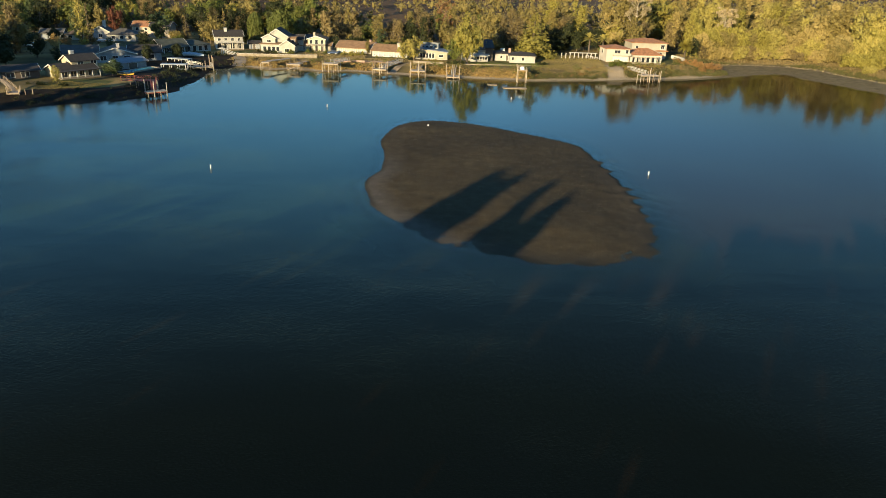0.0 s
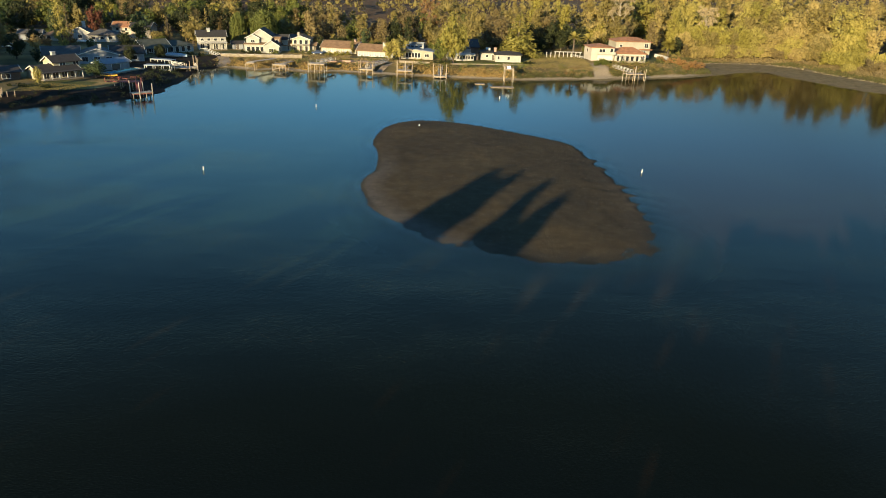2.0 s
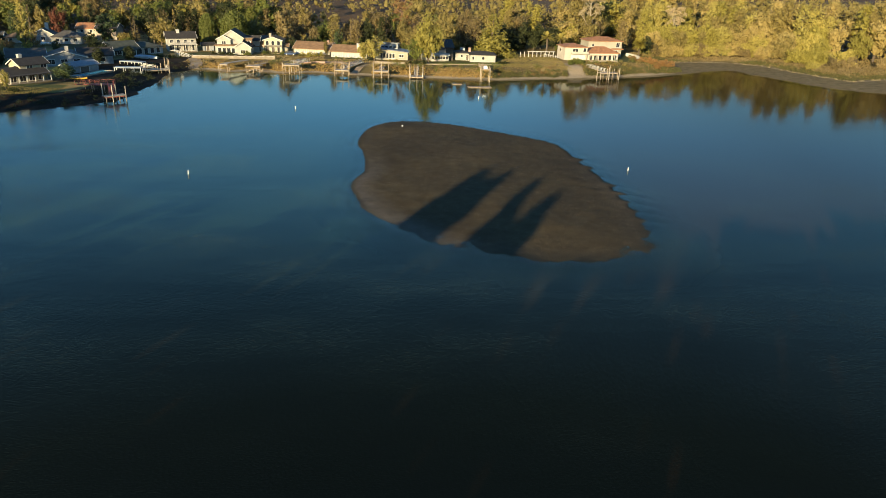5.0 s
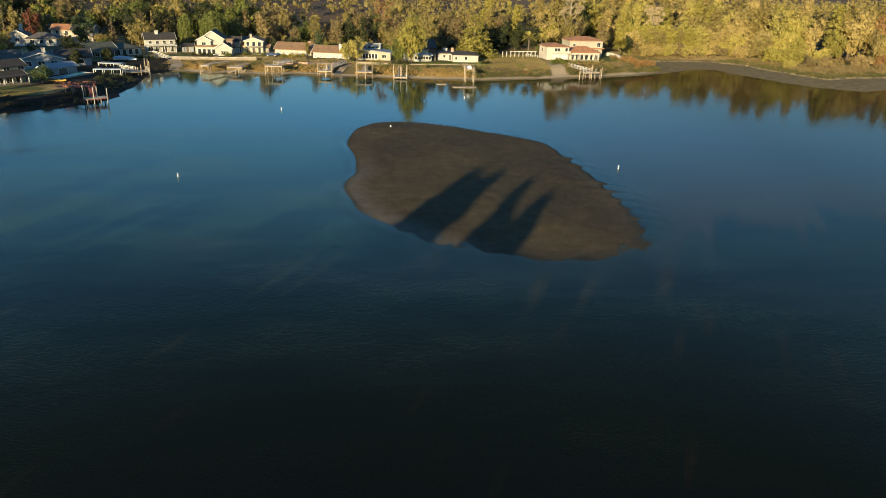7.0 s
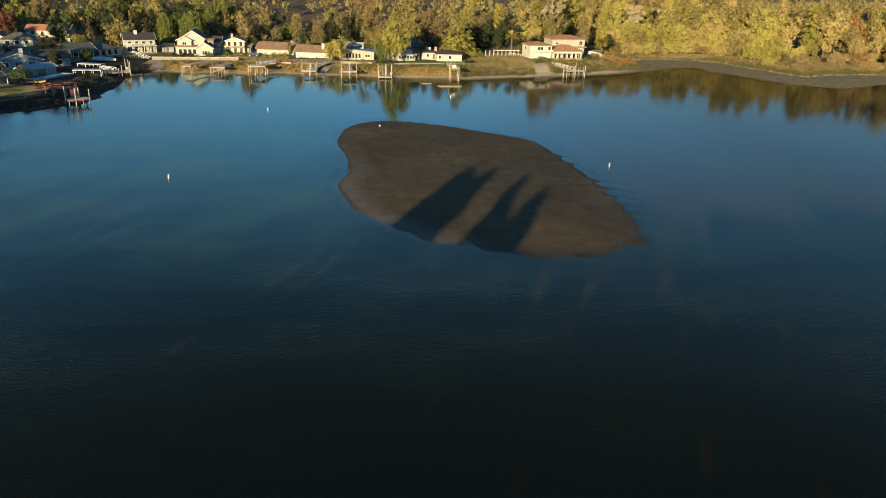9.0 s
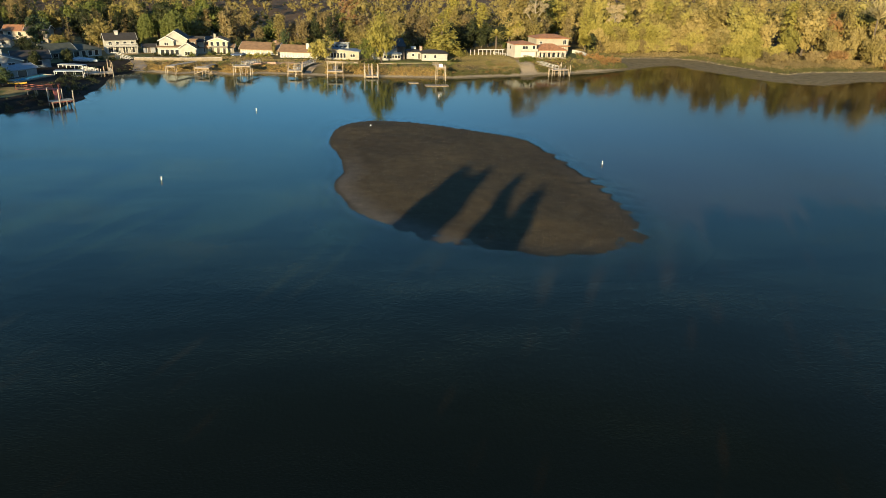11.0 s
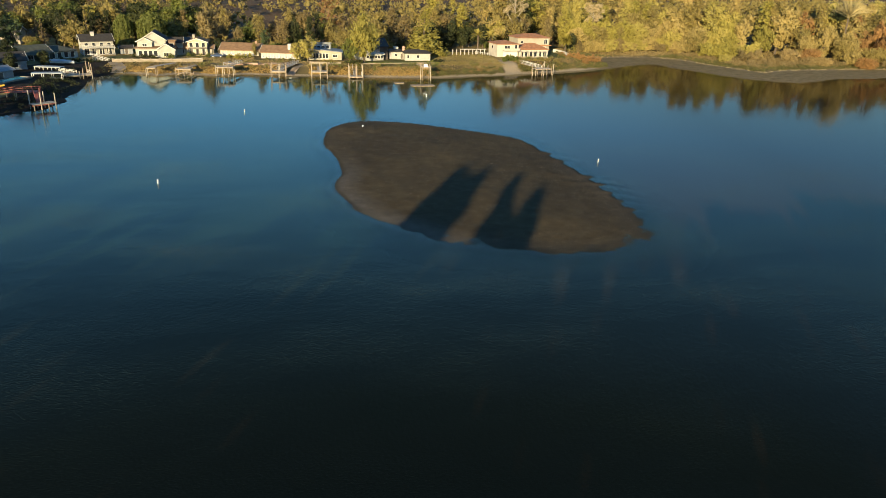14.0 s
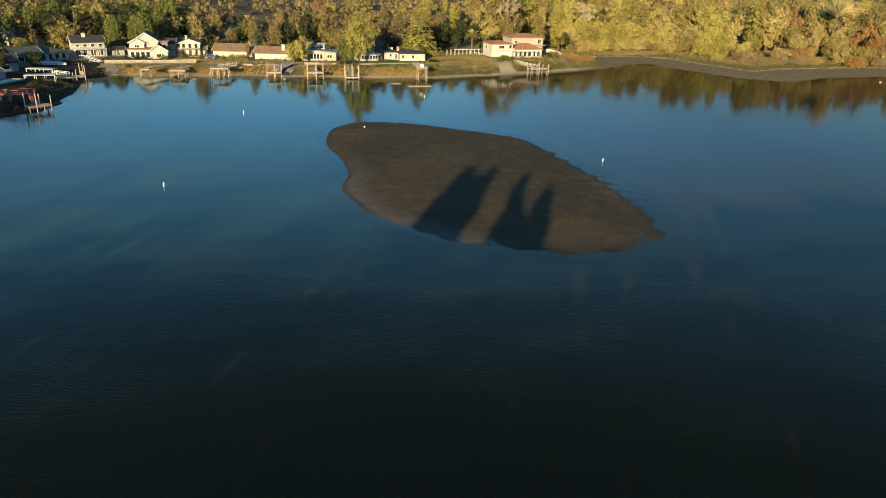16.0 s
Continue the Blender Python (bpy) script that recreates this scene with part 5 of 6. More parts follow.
    plant("tall_b", 143, 340, 21, 0.9, LEAF_YELLOW, "bright yellow cottonwood above the mud flat")
    plant("tall_b", 118, 342, 19, 0.9, LEAF_YELLOW, "bright yellow cottonwood above the mud flat")
    plant("tall_a", 98, 326, 17, 1.0, LEAF_GOLD, "golden-olive cottonwood beside the villa")
    plant("tall_b", 108, 332, 18, 0.9, LEAF_YELLOW, "yellow-green cottonwood beside the villa")
    plant("spray", 226, 287, 1.15, 1.3)
    plant("thick_a", 222, 280, 14.5, 0.85, LEAF_GOLD, "golden willow thicket before a spray of bare shoots")
    plant("thick_b", 231, 282, 15.5, 0.85, LEAF_RUST, "rust-brown willow thicket before a spray of bare shoots")
    for x, y, h in ((97, 272, 3.4), (101, 275, 3.0), (93, 268, 2.6), (60.0, 259.5, 2.6), (56.5, 258.5, 2.0)):
        plant("bush_b", x, y, h, 1.0, LEAF_RUST if x > 80 else LEAF_GREEN, "low rounded shrub beside the villa garden")


def woodland():
    rng = random.Random(7)
    placed, deep, back = [], [], []
    tall = ("tall_a", "tall_b", "tall_c", "round_a", "round_b", "round_c", "round_d")
    # woods behind the houses
    for _ in range(6000):
        x, y = rng.uniform(-250, 110), rng.uniform(278, 348)
        if len(placed) > 146:
            break
        if x > 92 and y < 322 or 33 < x < 62 and y < 312 or -97 < x < -66 and y < 309 or x > -150 and y < 288 or not free(x, y, 3.5):
            continue
        gap = 4.9 + (y - 278) * 0.03
        if any((x - a) ** 2 + (y - b) ** 2 < gap * gap for a, b in placed):
            continue
        if -44 < x + (y - 300) * 0.10 < -28 and y > 322:
            continue
        placed.append((x, y))
        west, mid = x < -60, -60 <= x < 22
        pool = [LEAF_GREEN, LEAF_OLIVE, LEAF_DARK, LEAF_BROWN, LEAF_DARK, LEAF_TEAL, LEAF_GREEN, LEAF_LIME] if west else [LEAF_OLIVE, LEAF_BROWN, LEAF_OLIVE, LEAF_BROWN, LEAF_DARK, LEAF_OLIVE, LEAF_GREEN] if mid else [LEAF_OLIVE, LEAF_GOLD, LEAF_OLIVE, LEAF_LIME, LEAF_BROWN]
        c = rng.choice(pool)
        word = c.name.replace("leaves_", "").replace("_", " ")
        h = rng.uniform(10, 15) + (2.5 if x > 40 else 0) + (3 if y > 335 else 0)
        plant("cone_a" if west and rng.random() < 0.12 else rng.choice(tall), x, y, h, rng.uniform(0.85, 1.15), c, word + " tree in the woods behind the houses", pool=deep if y > 326 else None)
    # dark woods that close the view in the west
    for _ in range(52):
        x, y = rng.uniform(-250, -64), rng.uniform(322, 378)
        c = rng.choice((LEAF_DARK, LEAF_GREEN, LEAF_BROWN, LEAF_OLIVE, LEAF_DARK))
        plant(rng.choice(tall), x, y, rng.uniform(11, 17), rng.uniform(1.0, 1.3), c, pool=deep)
    # crowns coloured dark for the shade in the wood behind the slope
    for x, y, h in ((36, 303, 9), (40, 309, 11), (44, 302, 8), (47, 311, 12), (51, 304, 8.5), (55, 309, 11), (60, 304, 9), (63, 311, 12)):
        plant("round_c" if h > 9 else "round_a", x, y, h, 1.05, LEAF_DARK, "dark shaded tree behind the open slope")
    # willow and cottonwood thicket behind the mud flat, low in front and tall behind
    for x, y, h in ((104, 306, 12), (110, 311, 14), (116, 313, 13), (122, 318, 15), (128, 320, 14), (134, 322, 16), (141, 322, 14), (148, 320, 15), (154, 312, 13), (107, 320, 15.5), (117, 324, 16),
                    (127, 331, 13), (143, 332, 18), (151, 328, 19), (158, 318, 18), (160, 300, 13), (113, 338, 17), (148, 342, 21), (135, 348, 17), (158, 338, 23)):
        c = rng.choice((LEAF_GOLD, LEAF_YELLOW, LEAF_OLIVE, LEAF_LIME))
        plant(rng.choice(("thick_a", "thick_b", "tall_b") if h > 15 else ("thick_a", "thick_b")), x, y, h, 0.9, c, c.name.replace("leaves_", "").replace("_", " ") + " willow behind the mud flat")
    for k in range(16):
        x = 99 + 3.9 * k + rng.uniform(-1, 1)
        y = float(np.interp(x, [98, 110, 128, 146, 158, 162], [300, 305, 313, 314, 303, 290])) + rng.uniform(-1.5, 1.5)
        c = rng.choice((LEAF_BROWN, LEAF_GOLD, LEAF_YELLOW, LEAF_GOLD))
        plant(rng.choice(("bush_a", "bush_b", "bush_c")), x, y, rng.uniform(4.5, 7.0), 0.9, c, c.name.replace("leaves_", "").replace("_", " ") + " willow bush above the mud flat")
    front = ([88, 100, 116, 136, 150, 156, 162, 180, 198, 226, 330], [292, 300, 306, 315, 313, 300, 276, 276, 268, 262, 258])
    done = []
    for _ in range(4000):
        x = rng.uniform(150, 335)
        y0 = float(np.interp(x, *front))
        d = rng.uniform(0, 1) ** 1.2 * 46
        y = y0 + d
        if len(done) > 104:
            break
        gap = 4.0 if d < 12 else 5.4
        if any((x - a) ** 2 + (y - b) ** 2 < gap * gap for a, b in done):
            continue
        done.append((x, y))
        pool = [LEAF_GOLD, LEAF_LIME, LEAF_YELLOW, LEAF_OLIVE] if x < 200 else [LEAF_GOLD, LEAF_RUST, LEAF_GOLD, LEAF_OLIVE]
        c = rng.choice(pool)
        word = c.name.replace("leaves_", "").replace("_", " ")
        if d < 14:
            c = rng.choice((c, LEAF_STRAW, LEAF_RUST if x > 195 else LEAF_BROWN)) if d < 6 else c
            word = c.name.replace("leaves_", "").replace("_", " ")
            plant(rng.choice(("bush_a", "bush_b", "bush_c")), x, y, rng.uniform(3.0, 5.0) + d * 0.35, 1.0, c, word + " willow thicket above the mud flat")
        elif d < 30:
            plant(rng.choice(("thick_a", "thick_b", "thick_a", "round_b")), x, y, rng.uniform(9, 13) + (d - 14) * 0.5, rng.uniform(0.7, 0.9), c, word + " willow behind the mud flat")
        else:
            plant(rng.choice(("tall_a", "tall_b", "round_b", "round_c")), x, y, rng.uniform(17, 24), rng.uniform(0.8, 1.05), c, word + " cottonwood behind the mud flat")
    # the tallest row, at the back of the thicket
    x = 88.0
    while x < 330:
        y = float(np.interp(x, *front)) + rng.uniform(42, 56) + (8 if x < 150 else 0)
        c = rng.choice((LEAF_OLIVE, LEAF_GOLD, LEAF_OLIVE, LEAF_YELLOW))
        plant(rng.choice(("round_c", "tall_b", "tall_a", "tall_b")), x, y, rng.uniform(21, 25), rng.uniform(0.8, 0.95), c, c.name.replace("leaves_", "").replace("_", " ") + " tall willow at the back of the thicket", pool=back)
        x += rng.uniform(4.5, 7.0)
    join_wood("deep_woods", "deep rows of olive and brown trees behind the houses", deep)
    join_wood("back_woods", "tall golden-olive willows at the back of the thicket", back)


def far_woods():
    """Distant wooded slopes, past counting: one body of clumps."""
    rng = np.random.RandomState(9)
    blobs = []
    for _ in range(880):
        x, y = rng.uniform(-330, 460), 349 + 150 * rng.rand() ** 1.3
        if x > 95:
            y -= 30 * min(1, (x - 95) / 60)
        if -60 < x < -12 and rng.rand() < 0.45:
            continue
        z = float(ground_height(np.array([x]), np.array([y]))[0])
        h = rng.uniform(9, 16) + (3 if x > 100 else 0)
        for _ in range(6):
            blobs.append((x + rng.uniform(-3, 3), y + rng.uniform(-3, 3), z + h * rng.uniform(0.15, 0.95), rng.uniform(1.3, 2.8)))
    for _ in range(300):
        x, y, h = rng.uniform(95, 430), rng.uniform(372, 470), rng.uniform(19, 25)
        z = float(ground_height(np.array([x]), np.array([y]))[0])
        for _ in range(6):
            blobs.append((x + rng.uniform(-3.5, 3.5), y + rng.uniform(-3.5, 3.5), z + h * rng.uniform(0.35, 0.95), rng.uniform(1.8, 3.2)))
    me = crown_mesh("far_woods", rng, blobs, 3.0, 0.5, LEAF_OLIVE, 5, long=2.0, floor=-9, core=0.42, grow=0.3)
    tagged(new("far_woods", me), "distant olive-brown woods on the slopes", "woods", kind="stuff")


def shading_trees():
    """Unseen tall trees of the near and western shore, added to throw the long shadows over the water and the island.
    """
    s, c = math.sin(radians(SUN_TURN)), math.cos(radians(SUN_TURN))
    run = 1 / math.tan(radians(SUN_HEIGHT))
    stands = []

    def stand(u, tip, v, kind, width):
        h = (tip - v) / run
        plant(kind, u * c + v * s, -u * s + v * c, h, width, LEAF_GREEN, pool=stands)

    for u, tip, kind, width in ((-47.8, 114.0, "dense_a", 0.46), (-46.0, 111.5, "dense_b", 0.60), (-44.0, 114.5, "dense_a", 0.36), (-49.0, 98, "dense_b", 0.50), (-43.6, 104, "dense_b", 0.40),
                                (-37.7, 113.0, "dense_b", 0.38), (-37.3, 104, "dense_b", 0.54), (-32.7, 101.5, "dense_a", 0.44), (-33.6, 96, "dense_b", 0.56), (-35.5, 92, "dense_b", 0.44), (-31.8, 90, "dense_b", 0.34),
                                # lower trees that block stray sun streaks on the near water
                                (-50.4, 80, "dense_b", 0.6), (-40.8, 67, "dense_b", 0.7), (-39.6, 63, "dense_a", 0.8), (-30.0, 72, "dense_b", 0.8), (-28.2, 70, "dense_b", 0.9), (-23.3, 68, "dense_a", 0.8), (-57.0, 68, "dense_a", 0.7),
                                (-42.4, 60, "dense_b", 1.0), (-43.4, 56, "dense_a", 1.0), (-12.4, 66, "dense_b", 1.0), (-16.5, 62, "dense_a", 1.0)):
        stand(u, tip, -48, kind, width)
    # unseen rows added on both sides to darken the near water
    rng = random.Random(21)
    u = -27.0
    while u < 150:
        tip = float(np.interp(u, [-27, -14, -4, 10, 40, 150], [66, 72, 98, 108, 116, 128])) + rng.uniform(-9, 4)
        stand(u, tip, rng.uniform(-58, -46), rng.choice(("dense_a", "dense_b", "dense_a")), rng.uniform(0.7, 1.0))
        u += rng.uniform(3.6, 5.2)
    u = -53.5
    while u > -150:
        if rng.random() < 0.93:
            stand(u, rng.uniform(60, 76) if u > -80 else rng.uniform(58, 80) if u > -104 else rng.uniform(70, 100), rng.uniform(-70, -50), rng.choice(("dense_a", "dense_b")), rng.uniform(0.75, 1.0))
        u -= rng.uniform(3.2, 4.8)
    join_wood("near_shore_woods", "tall dense green poplars along the near shore", stands)


def western_shade():
    """Unseen trees added on the western shore: they keep the point and its docks in shade."""
    s, c = math.sin(radians(SUN_TURN)), math.cos(radians(SUN_TURN))
    run = 1 / math.tan(radians(SUN_HEIGHT))
    tips = ([-320, -260, -225, -210, -200, -192, -187, -180, -176, -173, -168, -163, -158, -150], [206, 206, 202, 196, 182, 118, 90, 88, 94, 146, 160, 154, 136, 133])
    rng = random.Random(3)
    u = -150.0
    while u > -300:
        tip = float(np.interp(u, *tips)) + rng.uniform(-5, 4)
        x = float(np.interp(u, [-300, -220, -200, -190, -180, -150], [-190, -157, -142, -133, -126, -124])) + rng.uniform(-1.5, 1.5)
        v = (x - u * c) / s
        plant(rng.choice(("dense_a", "round_c", "dense_b")), x, -u * s + v * c, (tip - v) / run, rng.uniform(0.8, 1.0), LEAF_GREEN, "tall green tree on the western shore")
        u -= rng.uniform(3.6, 5.2)


def understory():
    """Dark bushes under the woods and between the houses."""
    rng = random.Random(17)
    n = 0
    while n < 46:
        x, y = rng.uniform(-170, 92), rng.uniform(284, 312)
        if not free(x, y, 1.5):
            continue
        n += 1
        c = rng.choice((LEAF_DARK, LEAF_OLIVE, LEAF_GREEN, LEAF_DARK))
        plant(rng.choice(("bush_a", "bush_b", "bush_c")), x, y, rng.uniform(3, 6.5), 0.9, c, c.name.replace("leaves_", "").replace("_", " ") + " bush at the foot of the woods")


def garden_shrubs():
    rng = random.Random(44)
    for x0, x1, y, n, c, h in ((-78, -67, 275.6, 7, LEAF_DARK, 1.3), (-66.5, -64, 278, 3, LEAF_GREEN, 2.0), (-60, -50, 283.2, 5, LEAF_GREEN, 1.6), (-46, -36, 279, 6, LEAF_LIME, 2.0),
                               (-44, -33, 261, 6, LEAF_OLIVE, 1.3), (-31, -21, 271, 5, LEAF_GREEN, 1.0), (-12, -4, 261, 6, LEAF_OLIVE, 1.5), (-3, 3, 257.5, 5, LEAF_DARK, 1.9),
                               (30, 34, 262, 3, LEAF_DARK, 1.8), (56, 63, 262.5, 5, LEAF_GREEN, 2.4), (66, 80, 262, 8, LEAF_OLIVE, 1.5), (84, 96, 272, 7, LEAF_RUST, 2.6), (-98, -84, 263, 7, LEAF_DARK, 1.5),
                               (-116, -104, 186, 5, LEAF_DARK, 1.3)):
        for k in range(n):
            x = x0 + (x1 - x0) * (k + rng.uniform(0.1, 0.9)) / n
            plant("shrub", x, y + rng.uniform(-1.2, 1.2), h * rng.uniform(0.6, 1.3), rng.uniform(0.9, 1.3), c, c.name.replace("leaves_", "").replace("_", " ") + " shrub in a lakeside garden")


specimen_trees()
garden_shrubs()
woodland()
understory()
western_shade()
far_woods()
shading_trees()

# ---- piers, docks and boats ----
def ground_at(x, y):
    return float(ground_height(np.array([x]), np.array([y]))[0])


def pier(label, x, y, rz, w, l, deck, top, ramp=None, rails=False, timber=None, nx=2, ny=2, post_r=0.12, braces=False, roofed=False, pale=None):
    """A timber landing on piles: deck of boards on joists, piles, braces, and a gangway to the bank."""
    timber, pale = timber or TIMBER, pale or PALE_TIMBER
    ob = thing("pier", pose(x, y, 0, 0, 0, rz), label, "pier", "piers along the shore")
    board = boxes((-0.1, w + 0.1, 0.0, l, deck - 0.10, deck))
    part("deck", board, pale, ob)
    for k in range(ny):
        yy = l * k / max(1, ny - 1)
        part("joist", boxes((-0.15, w + 0.15, yy - 0.09, yy + 0.09, deck - 0.38, deck - 0.10)), timber, ob)
    rng = random.Random(int(x * 7 + y))
    for i in range(nx):
        for k in range(ny):
            px, py = w * i / max(1, nx - 1), l * k / max(1, ny - 1)
            t = top + rng.uniform(-0.35, 0.35)
            bm = bmesh.new()
            off = 0.22 if i else -0.22
            beam(bm, (px + off, py, -1.6), (px + off + rng.uniform(-0.06, 0.06), py + rng.uniform(-0.05, 0.05), t), post_r * 1.05, post_r * 0.95, 8)
            part("post", bm, timber if rng.random() < 0.5 else pale, ob)
    if braces:
        bm = bmesh.new()
        plank(bm, (0, -0.12, 0.25), (w, -0.12, deck - 0.3), 0.06, 0.16)
        plank(bm, (0, l + 0.1, deck - 0.3), (w, l + 0.1, 0.25), 0.06, 0.16)
        part("brace", bm, timber, ob)
    if rails:
        for xx in (0, w):
            bm = bmesh.new()
            plank(bm, (xx, 0.1, deck + 1.0), (xx, l, deck + 1.0), 0.07, 0.1)
            plank(bm, (xx, 0.1, deck + 0.55), (xx, l, deck + 0.55), 0.05, 0.08)
            for k in range(3):
                beam(bm, (xx, 0.1 + (l - 0.2) * k / 2, deck), (xx, 0.1 + (l - 0.2) * k / 2, deck + 1.0), 0.05)
            part("railing", bm, TRIM, ob)
    if ramp:
        dx, dy, dz, rw, railed = ramp
        a, b = Vector((w / 2, l, deck - 0.02)), Vector((w / 2 + dx, l + dy, dz))
        bm = bmesh.new()
        plank(bm, a, b, rw, 0.12)
        part("gangway", bm, pale, ob)
        if railed:
            side = Vector((-(b - a).y, (b - a).x, 0)).normalized() * rw / 2
            bm = bmesh.new()
            for s in (-1, 1):
                up = Vector((0, 0, 0.95))
                plank(bm, a + side * s + up, b + side * s + up, 0.08, 0.10)
                plank(bm, a + side * s + up * 0.55, b + side * s + up * 0.55, 0.06, 0.08)
                n = max(3, int((b - a).length / 1.6))
                for k in range(n + 1):
                    p = a.lerp(b, k / n) + side * s
                    beam(bm, p, p + up, 0.05)
            part("gangway_rail", bm, TRIM if railed == "white" else timber, ob)
    if roofed:
        bm = bmesh.new()
        loft(bm, [[(xx, -0.3, top), (xx, l / 2, top + 0.7), (xx, l + 0.3, top), (xx, l / 2, top + 0.85)] for xx in (-0.4, w + 0.4)])
        part("canopy", bm, GREY_ROOF, ob)
    return ob


def piers():
    pier("timber pier with pale gangway up to the bank", -66.4, 240.0, 0, 2.4, 2.6, 2.7, 2.7, (5.5, 11, 2.5, 1.6, ""), nx=2)
    pier("weathered timber landing on tall piles", -57.8, 241.5, -8, 4.2, 3.0, 2.2, 2.6, (1.0, 8, 1.9, 1.3, "wood"), nx=3, braces=True)
    pier("weathered timber pier with white-railed gangway", -45.4, 240.4, -4, 5.0, 3.4, 3.0, 3.4, (3.2, 10, 2.6, 1.5, "white"), nx=4)
    pier("timber boat landing with white-railed gangway", -28.1, 239.0, -4, 4.2, 3.2, 1.9, 4.3, (5.0, 13, 2.7, 1.5, "white"), nx=3)
    pier("tall timber boat landing on pale piles", -15.1, 236.6, 0, 4.6, 3.4, 2.2, 5.0, (0.5, 8, 2.3, 1.4, "wood"), nx=3)
    pier("pale timber boat lift close to the water", -2.9, 236.2, 0, 4.0, 4.0, 0.7, 4.4, (0.4, 8, 2.2, 1.3, "white"), nx=3, ny=3, rails=True)
    lift = pier("tall narrow timber lift with white seat on top", 20.8, 233.0, 2, 2.4, 2.4, 4.3, 4.9, (0.3, 13, 3.2, 1.2, "wood"), nx=2)
    part("seat", boxes((0.6, 1.8, 0.8, 1.6, 4.3, 4.7), (0.6, 1.8, 1.45, 1.6, 4.7, 5.1)), HULL, lift, "white plastic seat")
    villa = pier("pale timber dock below the tiled villa", 64.6, 245.2, 14, 6.4, 2.6, 2.3, 3.6, (-2.0, 10, 2.8, 1.4, "white"), nx=4)
    for px, t in ((-2.0, 2.8), (2.8, 5.0), (6.8, 4.0)):
        bm = bmesh.new()
        beam(bm, (px, -0.6, -1.6), (px + 0.05, -0.6, t), 0.14, 0.12, 8)
        part("mooring_post", bm, PALE_TIMBER, villa)
    red_pier()
    grey = pier("collapsed grey timber gangway on the shaded bank", -112.0, 172.0, 25, 2.2, 3.0, 2.2, 3.4, (-3.4, 6.5, 4.2, 1.3, "wood"), pale=TIMBER, nx=2, ny=3)
    for px, py in ((3.6, 0.4), (5.2, 1.0)):
        bm = bmesh.new()
        beam(bm, (px, py, -1.4), (px + 0.1, py, 2.9), 0.14, 0.11, 8)
        part("mooring_post", bm, TIMBER, grey)


def red_pier():
    ob = thing("pier", pose(-82.0, 183.7, 0, 0, 0, 41), "red-painted timber pier with railed gangway and pale piles", "pier", "piers along the shore")
    part("deck", boxes((0, 5.4, 0, 2.4, 1.35, 1.5)), PALE_TIMBER, ob)
    for py in (0.2, 2.0):
        part("joist", boxes((-0.1, 5.5, py, py + 0.2, 1.05, 1.35)), RED_PAINT, ob)
    for i in range(4):
        for k, py in enumerate((0.2, 2.3)):
            bm = bmesh.new()
            px = 0.25 + 1.65 * i
            beam(bm, (px, py, -1.6), (px + 0.03 * i, py, 4.6 - 0.3 * i if (i + k) % 2 else 1.35), 0.15, 0.13, 8)
            part("post", bm, PALE_TIMBER if (i + k) % 2 else TIMBER, ob)
    bm = bmesh.new()
    plank(bm, Vector((2.4, 2.2, 1.5)), Vector((4.6, 8.2, 3.0)), 1.2, 0.15)
    plank(bm, Vector((0.8, 11.6, 3.0)), Vector((5.8, 8.4, 3.0)), 2.2, 0.18)
    plank(bm, Vector((1.2, 11.6, 3.0)), Vector((-0.6, 17.5, 2.3)), 1.6, 0.18)
    part("gangway", bm, RED_PAINT, ob, "red-painted gangway")
    bm = bmesh.new()
    up = Vector((0, 0, 1.05))
    for p, q in (((0.2, 10.7, 3.0), (3.9, 8.3, 3.0)), ((5.2, 7.5, 3.0), (6.3, 9.3, 3.0)), ((1.4, 12.5, 3.0), (6.3, 9.3, 3.0)), ((0.2, 10.7, 3.0), (-1.4, 17.2, 2.3)), ((1.9, 12.0, 3.0), (0.2, 17.6, 2.3)), ((1.8, 2.4, 1.5), (4.0, 8.4, 3.0)), ((3.0, 2.0, 1.5), (5.2, 8.0, 3.0))):
        p, q = Vector(p), Vector(q)
        plank(bm, p + up, q + up, 0.09, 0.12)
        plank(bm, p + up * 0.5, q + up * 0.5, 0.07, 0.09)
        n = max(1, int((q - p).length / 1.5))
        for k in range(n + 1):
            g = p.lerp(q, k / n)
            beam(bm, g, g + up, 0.06)
    part("railing", bm, RED_PAINT, ob, "red-painted railing")
    for px, py in ((0.6, 10.6), (5.0, 7.9), (1.6, 12.2), (6.0, 9.2), (3.4, 9.6), (0.2, 14.4)):
        bm = bmesh.new()
        beam(bm, (px, py, -1.2), (px, py, 2.95), 0.14, 0.13, 8)
        part("pile", bm, TIMBER, ob)


